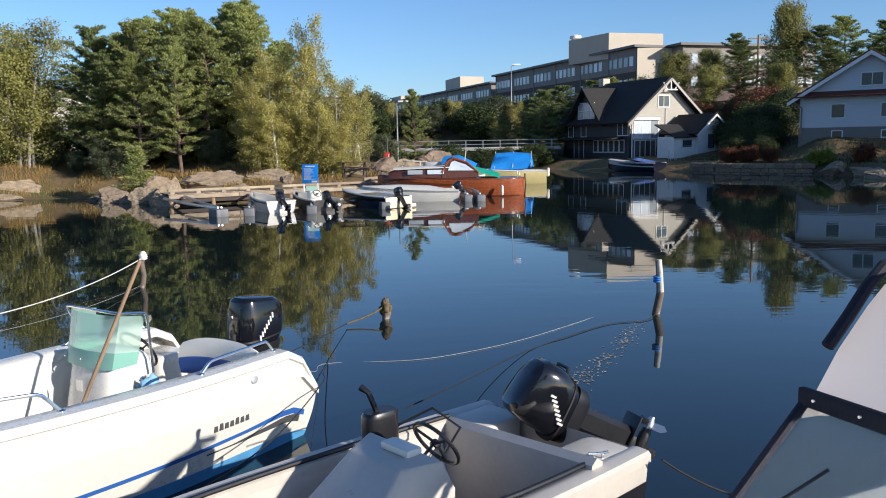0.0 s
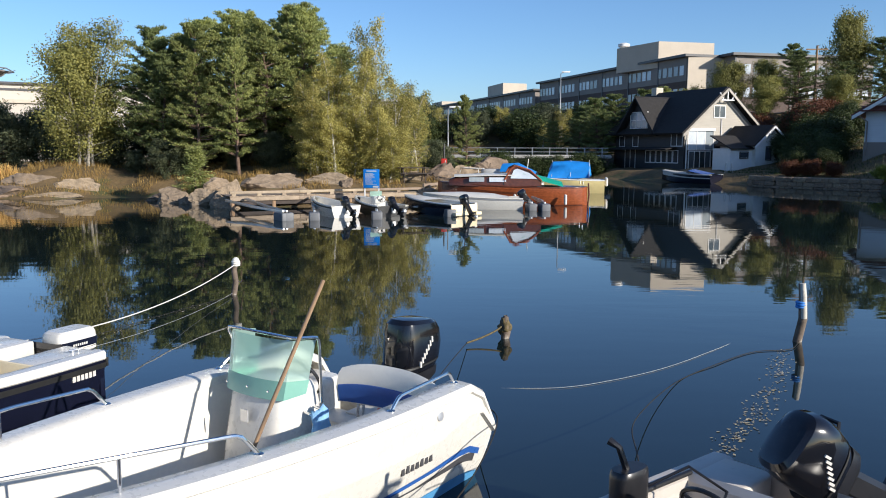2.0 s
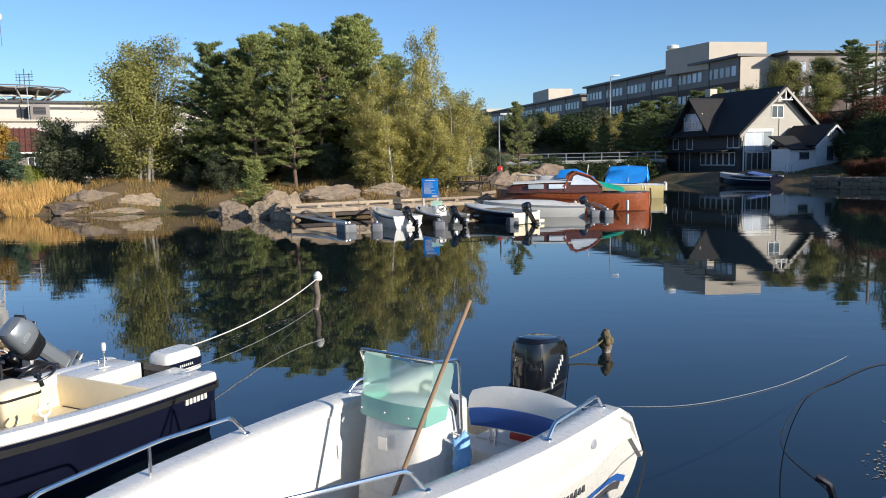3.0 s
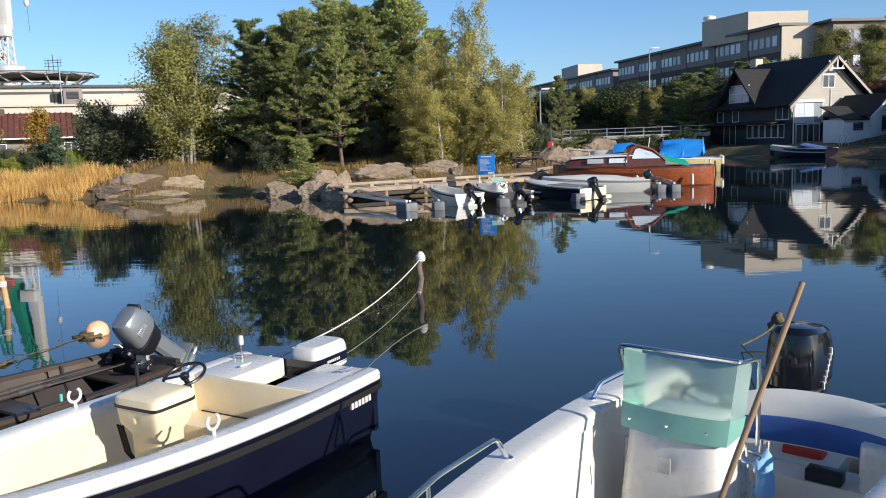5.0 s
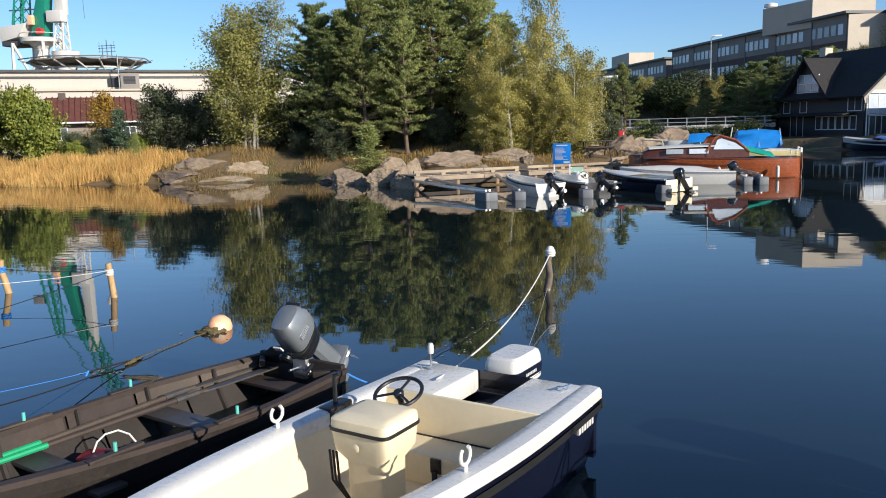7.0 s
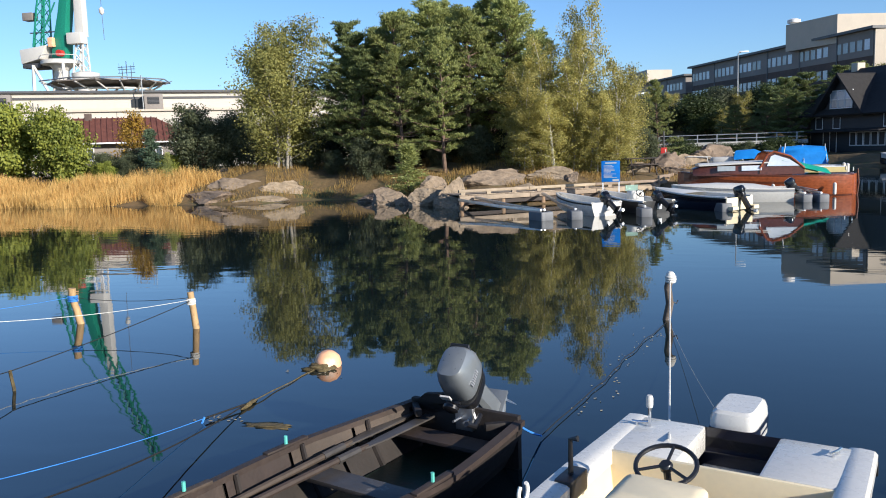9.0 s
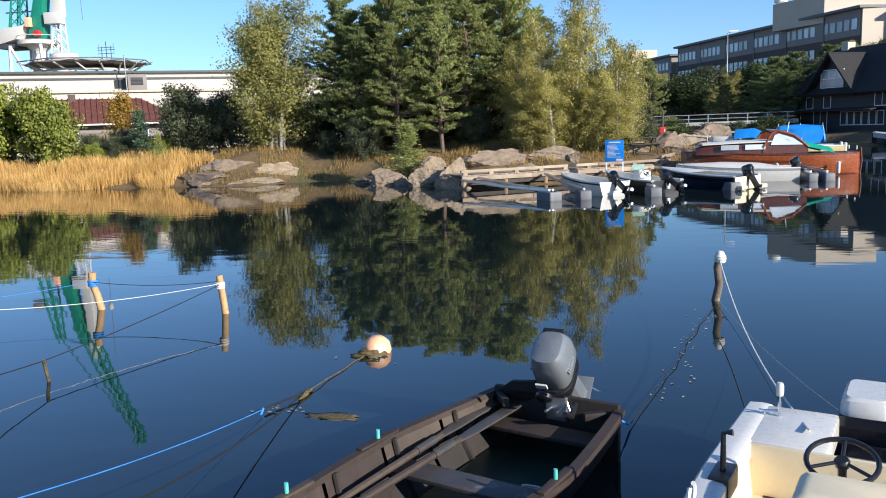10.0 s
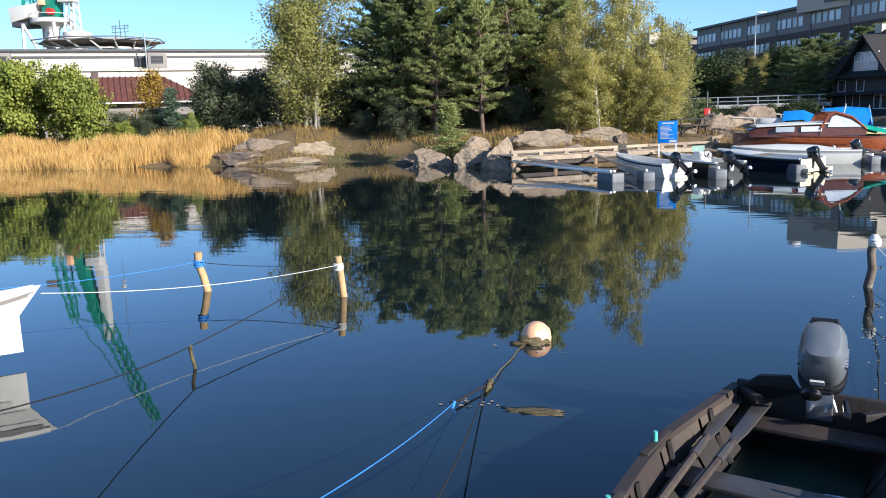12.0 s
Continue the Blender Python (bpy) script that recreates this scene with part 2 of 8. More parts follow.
# Dark boards, deepened by the shade of the side away from the sun.
DARK_WALL = surface("shade_dark_boards", (0.022, 0.021, 0.022), 0.6, var=0.25, scale=2, stretch=(0.3, 0.3, 4))
PALE_WALL = surface("pale_weathered_boards", (0.36, 0.33, 0.28), 0.7, var=0.12, scale=2, stretch=(0.4, 0.4, 6), rand=0.06)
# White boards toned blue-grey: the shade on this house is in the colour.
SHADE_WHITE_WALL = surface("shade_tinted_white_boards", (0.56, 0.59, 0.62), 0.6, var=0.06, scale=2, stretch=(0.4, 0.4, 6), rand=0.04)
TRIM = surface("white_trim", (0.74, 0.73, 0.71), 0.5, var=0.05)
ROOF = surface("dark_roof_tiles", (0.020, 0.018, 0.017), 0.95, var=0.3, scale=3, bump=0.03, bscale=5)
ROOF_RED = surface("red_roof_tiles", (0.115, 0.040, 0.027), 0.75, var=0.3, scale=2, bump=0.03, bscale=5)
BRICK = surface("dark_brown_brick", (0.085, 0.060, 0.050), 0.85, var=0.2, scale=1.5, bump=0.004, bscale=12)
BEIGE = surface("beige_panel", (0.46, 0.40, 0.32), 0.7, var=0.08, scale=0.5)
GREY_PANEL = surface("grey_brown_panel", (0.21, 0.185, 0.165), 0.7, var=0.1, scale=0.5)
HALL = surface("white_metal_cladding", (0.46, 0.42, 0.36), 0.6, var=0.07, scale=0.3, stretch=(1, 1, 0.2))
DARK_METAL = surface("dark_grey_metal", (0.055, 0.055, 0.06), 0.5, var=0.2)
CRANE_GREEN = surface("green_crane_paint", (0.015, 0.19, 0.125), 0.45, var=0.2)
WINDOW = surface("window_glass", (0.06, 0.075, 0.09), 0.04, var=0.3, scale=0.4, rand=0.5)
BLIND_WINDOW = surface("window_with_blinds", (0.42, 0.46, 0.50), 0.12, var=0.25, scale=0.6, rand=0.45)
MAHOGANY = surface("varnished_mahogany", (0.24, 0.065, 0.022), 0.22, var=0.3, scale=2, stretch=(0.4, 3, 6), coat=0.5)
DARK_MAHOGANY = surface("dark_mahogany", (0.10, 0.030, 0.014), 0.25, var=0.3, scale=2, stretch=(0.4, 3, 6), coat=0.4)
TARP_BLUE = surface("blue_tarpaulin", (0.02, 0.20, 0.58), 0.45, var=0.15, scale=2, bump=0.03, bscale=3)
TARP_GREEN = surface("green_tarpaulin", (0.015, 0.30, 0.19), 0.45, var=0.15, scale=2, bump=0.02, bscale=3)
YELLOW = surface("pale_yellow_hull", (0.68, 0.56, 0.26), 0.4, var=0.08)
SIGN_BLUE = surface("blue_sign_face", (0.012, 0.17, 0.56), 0.4, var=0.08)
BRASS = surface("galvanised_pole", (0.33, 0.34, 0.35), 0.5, metal=0.7, var=0.15)


# ---- building blocks ----
def rnd(a, b):
    return random.uniform(a, b)


class Geo:
    """Gathers vertices and faces for one mesh."""

    def __init__(self):
        self.v, self.f = [], []

    def add(self, v, f):
        o = len(self.v)
        self.v += [tuple(p) for p in v]
        self.f += [tuple(i + o for i in q) for q in f]
        return self

    def box(self, x0, y0, z0, x1, y1, z1, m=None):
        v = [Vector((x, y, z)) for z in (z0, z1) for y in (y0, y1) for x in (x0, x1)]
        if m is not None:
            v = [m @ p for p in v]
        return self.add(v, [(0, 2, 3, 1), (4, 5, 7, 6), (0, 1, 5, 4), (1, 3, 7, 5), (3, 2, 6, 7), (2, 0, 4, 6)])

    def loft(self, rings, closed=True, caps=True):
        n, v, f = len(rings[0]), [p for r in rings for p in r], []
        for i in range(len(rings) - 1):
            for j in range(n if closed else n - 1):
                k = (j + 1) % n
                f.append((i * n + j, i * n + k, (i + 1) * n + k, (i + 1) * n + j))
        if caps and closed:
            f.append(tuple(range(n - 1, -1, -1)))
            f.append(tuple(range((len(rings) - 1) * n, len(rings) * n)))
        return self.add(v, f)

    def tube(self, pts, r, n=8, caps=True):
        pts = [Vector(p) for p in pts]
        rings, side = [], None
        for i, p in enumerate(pts):
            d = (pts[min(i + 1, len(pts) - 1)] - pts[max(i - 1, 0)]).normalized()
            if side is None:
                side = d.cross(Vector((0, 0, 1)) if abs(d.z) < 0.9 else Vector((1, 0, 0))).normalized()
            side = (side - d * side.dot(d)).normalized()
            up = d.cross(side)
            q = r[i] if isinstance(r, (list, tuple)) else r
            rings.append([p + (side * math.cos(6.28319 * k / n) + up * math.sin(6.28319 * k / n)) * q for k in range(n)])
        return self.loft(rings, True, caps)

    def lathe(self, prof, n=16, m=None):
        m = m or Matrix()
        return self.loft([[m @ Vector((r * math.cos(6.28319 * k / n), r * math.sin(6.28319 * k / n), z)) for k in range(n)] for r, z in prof])

    def ring(self, centre, R, r, m=None, n=28, k=8):
        m = m or Matrix()
        rings = []
        for i in range(n + 1):
            a = 6.28319 * i / n
            rings.append([m @ (Vector(centre) + Vector(((R + r * math.cos(6.28319 * j / k)) * math.cos(a), (R + r * math.cos(6.28319 * j / k)) * math.sin(a), r * math.sin(6.28319 * j / k)))) for j in range(k)])
        return self.loft(rings, True, False)

    def mesh(self, name, material, smooth=True, angle=40, bevel=0.0, m=None):
        me = bpy.data.meshes.new(name)
        v = self.v if m is None else [tuple(m @ Vector(p)) for p in self.v]
        me.from_pydata(v, [], self.f)
        if bevel:
            bm = bmesh.new()
            bm.from_mesh(me)
            edges = [e for e in bm.edges if len(e.link_faces) == 2 and e.calc_face_angle(0) > 0.6]
            bmesh.ops.bevel(bm, geom=edges, offset=bevel, segments=2, affect="EDGES", profile=0.6, clamp_overlap=True)
            bm.to_mesh(me)
            bm.free()
        if smooth:
            me.shade_smooth()
            me.set_sharp_from_angle(angle=radians(angle))
        if material:
            me.materials.append(material)
        return me


def part(name, geo, material, parent=None, label="", **kw):
    ob = new(name, geo.mesh(name, material, **kw) if isinstance(geo, Geo) else geo)
    ob.parent = parent
    return tagged(ob, label)


def thing(name, label, category, m=None, group="", kind=""):
    """An Empty at a thing's base, for its parts."""
    ob = new(name)
    ob.empty_display_size = 0.2
    ob.matrix_world = m or Matrix()
    return tagged(ob, label, category, group, kind)


def solo(name, geo, material, label, category, m=None, group="", kind="", **kw):
    ob = part(name, geo, material, None, label, **kw)
    if m is not None:
        ob.matrix_world = m
    return tagged(ob, label, category, group, kind)


def smoothstep(a, b, x):
    t = np.clip((x - a) / (b - a), 0, 1)
    return t * t * (3 - 2 * t)


# ---- ground and water ----
SHORE = [(-400, 50), (-60, 46.5), (-45, 45.6), (-35, 44.6), (-28, 44.2), (-25.5, 43.6), (-22.5, 46.2), (-20, 45.6), (-18, 43.9), (-16.4, 42.9),
         (-15.2, 40.6), (-13.2, 38.8), (-10, 39.6), (-6, 41.2), (-2.5, 43), (0.5, 46), (2.0, 50), (1.5, 57), (-1, 66), (-4, 76), (-2, 82), (9, 82),
         (11.5, 77.5), (12.5, 74.5), (16, 71.2), (20.0, 67.2), (21.2, 63.8), (26.5, 58.8), (28.2, 53), (27.2, 49), (34, 44.5), (60, 40), (400, 30), (600, 900), (-600, 900)]


def shore_distance(x, y):
    """Metres inland of the shoreline (negative over water), for arrays."""
    pts = np.array(SHORE)
    d = np.full(x.shape, 1e9)
    inside = np.zeros(x.shape, bool)
    for (ax, ay), (bx, by) in zip(pts, np.roll(pts, -1, 0)):
        ex, ey = bx - ax, by - ay
        t = np.clip(((x - ax) * ex + (y - ay) * ey) / (ex * ex + ey * ey), 0, 1)
        d = np.minimum(d, np.hypot(x - ax - t * ex, y - ay - t * ey))
        hit = ((ay > y) != (by > y)) & (x < (bx - ax) * (y - ay) / (by - ay + 1e-12) + ax)
        inside ^= hit
    return np.where(inside, d, -d)


def ground_height(x, y):
    x, y = np.asarray(x, float), np.asarray(y, float)
    d = shore_distance(x, y)
    h = np.where(d < 0, np.maximum(d * 0.5, -2.0), 0.9 * smoothstep(0, 3.0, d) + 0.35 * smoothstep(3, 12, d))
    land = smoothstep(0.0, 6.0, d)
    h = h + land * (0.9 * np.exp(-((x + 14) / 9) ** 2 - ((y - 52) / 6) ** 2) + 0.8 * np.exp(-((x + 27) / 5) ** 2 - ((y - 50) / 5) ** 2))
    hill = np.maximum(6.0 * smoothstep(88, 118, y) * smoothstep(-30, 0, x), 6.0 * smoothstep(68, 100, y + (x - 30) * 0.25) * smoothstep(20, 30, x))
    h = h + land * hill
    h = h + land * 1.6 * smoothstep(58, 64, y) * smoothstep(26, 31, x) * (1 - smoothstep(75, 90, y))
    h = h + land * 0.14 * np.sin(x * 1.3 + 2 * np.sin(y * 0.7)) * np.cos(y * 1.1)
    return h


def gz(x, y):
    return float(ground_height(np.array([x]), np.array([y]))[0])


def ground_material():
    m = surface("rough_ground", (0.115, 0.085, 0.040), 0.95, var=0.45, scale=0.5, bump=0.08, bscale=3.0, col2=(0.21, 0.135, 0.055), spots=((0.055, 0.070, 0.022), 0.35, 0.52))
    return m


def build_ground():
    xs = np.concatenate([np.linspace(-420, -64, 24)[:-1], np.linspace(-64, 64, 231)[:-1], np.linspace(64, 420, 24)])
    ys = np.concatenate([np.linspace(30, 36, 4)[:-1], np.linspace(36, 96, 121)[:-1], np.linspace(96, 180, 40)[:-1], np.linspace(180, 700, 14)])
    X, Y = np.meshgrid(xs, ys)
    Z = ground_height(X, Y)
    n, k = X.shape
    idx = np.arange(n * k).reshape(n, k)
    f = np.stack([idx[:-1, :-1], idx[:-1, 1:], idx[1:, 1:], idx[1:, :-1]], -1).reshape(-1, 4)
    g = Geo()
    g.v, g.f = np.stack([X, Y, Z], -1).reshape(-1, 3).tolist(), f.tolist()
    solo("ground", g, ground_material(), "rough shore ground with dry grass and soil", "ground", kind="structure", angle=80)
    w = Geo().add([(-600, -300, 0), (600, -300, 0), (600, 400, 0), (-600, 400, 0)], [(0, 1, 2, 3)])
    solo("water", w, WATER, "calm dark blue harbour water with mirror reflections", "water", kind="structure", smooth=False)
    bed = Geo().box(-600, -300, -2.6, 600, 700, -2.2)
    solo("seabed", bed, ROCK, "dark seabed under the harbour water", "ground", kind="structure", smooth=False)
    # the quay on which the camera walks, behind the moored bows
    a = math.atan2(4.3, -10.1)
    q = pose(0.5, -0.3, 0, 0, 0, math.degrees(a) - 180)
    g = Geo()
    g.box(-40, -30, -2.4, 60, 0.55, 0.98)
    solo("quay", g, CONCRETE, "grey concrete quay along the moored bows", "quay", m=q, kind="structure", smooth=False)


build_ground()


# ---- trees ----
def leaf_quads(centres, dirs, length, width, faces=None):
    """Small four-cornered leaves at the centres, along dirs."""
    n = len(centres)
    d = dirs / np.linalg.norm(dirs, axis=1, keepdims=True)
    r = np.random.normal(size=(n, 3))
    if faces is not None:
        r = r * 0.55 + faces
    s = np.cross(d, r)
    s /= np.linalg.norm(s, axis=1, keepdims=True)
    L = length * np.random.uniform(0.7, 1.3, (n, 1))
    W = width * np.random.uniform(0.7, 1.3, (n, 1))
    v = np.stack([centres - d * L / 2, centres + s * W / 2, centres + d * L / 2, centres - s * W / 2], 1)
    return v.reshape(-1, 3)


def quads_mesh(name, v, material):
    me = bpy.data.meshes.new(name)
    n = len(v) // 4
    me.vertices.add(len(v))
    me.vertices.foreach_set("co", np.asarray(v, np.float32).ravel())
    me.loops.add(n * 4)
    me.loops.foreach_set("vertex_index", np.arange(n * 4, dtype=np.int32))
    me.polygons.add(n)
    me.polygons.foreach_set("loop_start", np.arange(0, n * 4, 4, dtype=np.int32))
    me.update()
    me.materials.append(material)
    return me


def make_tree(name, label, h, r, bare, limbs, clumps, per, style, bark, leaf, seed, trunk=0.12, stems=1, size=(0.20, 0.06), category="tree"):
    """A tree at the origin: tapered trunk and limbs, and a crown of many small leaves in clumps."""
    random.seed(seed), np.random.seed(seed)
    root = thing(name, label, category)
    wood, pts, dirs, faces = Geo(), [], [], []
    for s in range(stems):
        lean = Vector((rnd(-1, 1), rnd(-1, 1), 0)) * (0.06 if stems == 1 else 0.16) * h
        hs = h * (1 if s == 0 else rnd(0.72, 0.98))
        base = Vector((rnd(-1, 1), rnd(-1, 1), 0)) * (0.0 if stems == 1 else 0.05 * h)
        bend = [Vector((rnd(-1, 1), rnd(-1, 1), 0)) * 0.018 * h for _ in range(7)]
        axis = [base + lean * (k / 6) ** 1.4 + bend[k] * (k > 0) + Vector((0, 0, hs * k / 6 - (0.25 if k == 0 else 0))) for k in range(7)]
        wood.tube(axis, [trunk * (1 - 0.93 * k / 6) + 0.01 for k in range(7)], 8)
        for i in range(limbs // stems):
            t = bare + (1 - bare) * ((i + rnd(0, 1)) / (limbs // stems)) ** 0.9
            if style == "pine":
                t = bare + (1 - bare) * (math.floor((t - bare) / (1 - bare) * 10) + 0.5 + rnd(-0.16, 0.16)) / 10
            t = min(t, 0.985)
            k = min(int(t * 6), 5)
            p = axis[k].lerp(axis[k + 1], t * 6 - k)
            a = rnd(0, 6.28319)
            u = (t - bare) / (1 - bare)
            if style == "pine":
                ln, rise = r * (0.24 + 0.80 * (1 - u ** 1.9)) * (0.74 + 0.26 * min(1, u * 4)) * rnd(0.45, 1.2), rnd(-0.08, 0.28) + 0.95 * u * u
            elif style == "spruce":
                ln, rise = r * (1 - u) * rnd(0.8, 1.1) + 0.05, -0.12 + 0.3 * u
            elif style == "birch":
                ln, rise = r * (0.25 + 0.85 * math.sin(min(1, u * 0.9 + 0.12) * math.pi)) * rnd(0.5, 1.1), rnd(0.5, 1.3)
            else:
                ln, rise = r * (0.45 + 0.6 * math.sin(min(1, u * 0.85 + 0.2) * math.pi)) * rnd(0.6, 1.1), rnd(0.2, 0.9)
            out = Vector((math.cos(a), math.sin(a), rise)).normalized()
            sag = {"pine": 0.10, "spruce": -0.05, "birch": -0.25, "round": 0.0}[style]
            limb = [p + out * ln * q + Vector((0, 0, sag * ln * q * q)) + Vector((rnd(-1, 1), rnd(-1, 1), rnd(-1, 1))) * 0.04 * ln * (q > 0) for q in (0, 0.35, 0.7, 1.0)]
            rr = max(0.006, trunk * 0.32 * (1 - 0.75 * t))
            wood.tube(limb, [rr, rr * 0.7, rr * 0.45, rr * 0.15], 5, False)
            for c in range(clumps):
                q = rnd(0.12, 1.03) if style == "spruce" else rnd(0.38, 1.04) if style == "pine" else rnd(0.3, 1.06)
                j = min(int(q * 3), 2)
                centre = limb[j].lerp(limb[j + 1], q * 3 - j)
                w = {"pine": 0.055 * r + 0.10, "spruce": 0.10 * r + 0.03, "birch": 0.08 * r + 0.07, "round": 0.10 * r + 0.08}[style] * rnd(0.65, 1.3)
                off = np.clip(np.random.normal(size=(per, 3)), -1.4, 1.4) * w * np.array([1, 1, 0.9])
                if style == "pine":
                    side = out.cross(Vector((0, 0, 1))).normalized()
                    centre = centre + side * rnd(-1, 1) * 0.26 * ln * q + Vector((0, 0, rnd(-0.05, 0.14)))
                    off = np.random.normal(size=(per, 3))
                    off /= np.linalg.norm(off, axis=1, keepdims=True)
                    off[:, 2] = np.abs(off[:, 2]) * 0.75 - 0.12
                    off *= w * np.random.uniform(0.35, 1.0, (per, 1))
                if style == "birch":
                    off[:, 2] -= np.abs(np.random.normal(size=per)) * w * 1.1
                if style == "spruce":
                    off[:, 2] *= 0.5
                pts.append(np.array(centre) + off)
                if style in ("pine", "spruce"):
                    dd = off * 0.8 / w + np.array(out) * 0.6 + np.array([0, 0, 0.5 if style == "pine" else 0.1]) + np.random.normal(size=(per, 3)) * 0.5
                else:
                    dd = np.random.normal(size=(per, 3)) + np.array([0, 0, -0.7])
                dirs.append(dd)
                fc = off / w * 0.7 + np.array([centre.x - p.x * 0.5, centre.y - p.y * 0.5, 0.0]) * (0.9 / max(ln, 0.3)) + np.array([0, 0, 0.45])
                faces.append(fc)
    part("trunk", wood, bark, root)
    part("crown", quads_mesh("crown", leaf_quads(np.concatenate(pts), np.concatenate(dirs), *size, np.concatenate(faces)), leaf), None, root)
    return root


def plant(kind, x, y, h, turn=0.0, wide=1.0, z=None, label=""):
    """Puts a copy of a tree on the ground, with its height set."""
    proto, ph = kind
    s = h / ph
    ob = copy_thing(proto, pose(x, y, (gz(x, y) - 0.05) if z is None else z, 0, 0, turn))
    ob.scale = (s * wide, s * wide, s)
    return tagged(ob, label)


P1 = (make_tree("pine_tree", "tall Scots pine with dense green needles on the shore", 9.5, 2.9, 0.24, 100, 11, 25, "pine", BARK, PINE, 11, 0.17, size=(0.19, 0.05)), 9.5)
P2 = (make_tree("pine_tree", "broad Scots pine with sunlit yellow-green needles", 9.0, 3.0, 0.11, 100, 11, 25, "pine", BARK, PINE, 12, 0.17, size=(0.19, 0.05)), 9.0)
P3 = (make_tree("pine_tree", "dark Scots pine with deep green needles", 9.0, 2.8, 0.16, 100, 11, 25, "pine", BARK, DARK_PINE, 13, 0.16, size=(0.19, 0.05)), 9.0)
B1 = (make_tree("birch_tree", "slender birch with thin yellow-green autumn leaves", 8.5, 1.9, 0.14, 84, 8, 14, "birch", BIRCH_BARK, BIRCH_LEAF, 21, 0.07, 3, (0.11, 0.08)), 8.5)
B2 = (make_tree("birch_tree", "young birch with pale trunk and yellowing leaves", 7.0, 1.8, 0.05, 78, 8, 14, "birch", BIRCH_BARK, BIRCH_LEAF, 22, 0.055, 2, (0.11, 0.08)), 7.0)
A1 = (make_tree("aspen_tree", "multi-stemmed aspen with olive and yellow leaves", 8.5, 2.6, 0.05, 116, 9, 24, "round", ASPEN_BARK, ASPEN_LEAF, 23, 0.08, 4, (0.13, 0.09)), 8.5)
W1 = (make_tree("willow_bush", "dark dull-leaved willow bush", 4.2, 2.2, 0.01, 88, 7, 34, "round", BARK, GREY_LEAF, 31, 0.05, 4, (0.15, 0.08), "bush"), 4.2)
G1 = (make_tree("leafy_bush", "bright green leafy bush", 4.0, 2.0, 0.01, 80, 7, 36, "round", BARK, GREEN_LEAF, 32, 0.05, 3, (0.17, 0.12), "bush"), 4.0)
Y1 = (make_tree("small_rowan_tree", "little tree with orange-yellow autumn leaves", 2.6, 0.9, 0.15, 40, 5, 18, "round", BARK, AUTUMN_LEAF, 33, 0.03, 1, (0.10, 0.06)), 2.6)
S1 = (make_tree("young_spruce", "small young spruce with yellow-green needles", 2.4, 0.85, 0.05, 70, 7, 14, "spruce", BARK, SPRUCE, 34, 0.03, 1, (0.10, 0.03)), 2.4)
S2 = (make_tree("young_spruce", "small blue-green conifer by the reeds", 2.6, 0.9, 0.03, 70, 7, 16, "spruce", BARK, BLUE_SPRUCE, 35, 0.03, 1, (0.12, 0.035)), 2.6)
H1 = (make_tree("garden_bush", "dark green garden shrub on the bank", 2.2, 1.8, 0.0, 64, 7, 34, "round", BARK, HEDGE_LEAF, 36, 0.03, 4, (0.12, 0.07), "bush"), 2.2)
R1 = (make_tree("garden_bush", "russet red garden shrub on the bank", 1.8, 1.6, 0.0, 60, 7, 30, "round", BARK, RUST_LEAF, 37, 0.03, 4, (0.12, 0.07), "bush"), 1.8)
O1 = (make_tree("broadleaf_tree", "rounded broadleaf tree with green and ochre leaves", 8.0, 3.4, 0.14, 104, 7, 34, "round", BARK, ASPEN_LEAF, 38, 0.14, 2, (0.18, 0.12)), 8.0)

random.seed(4)
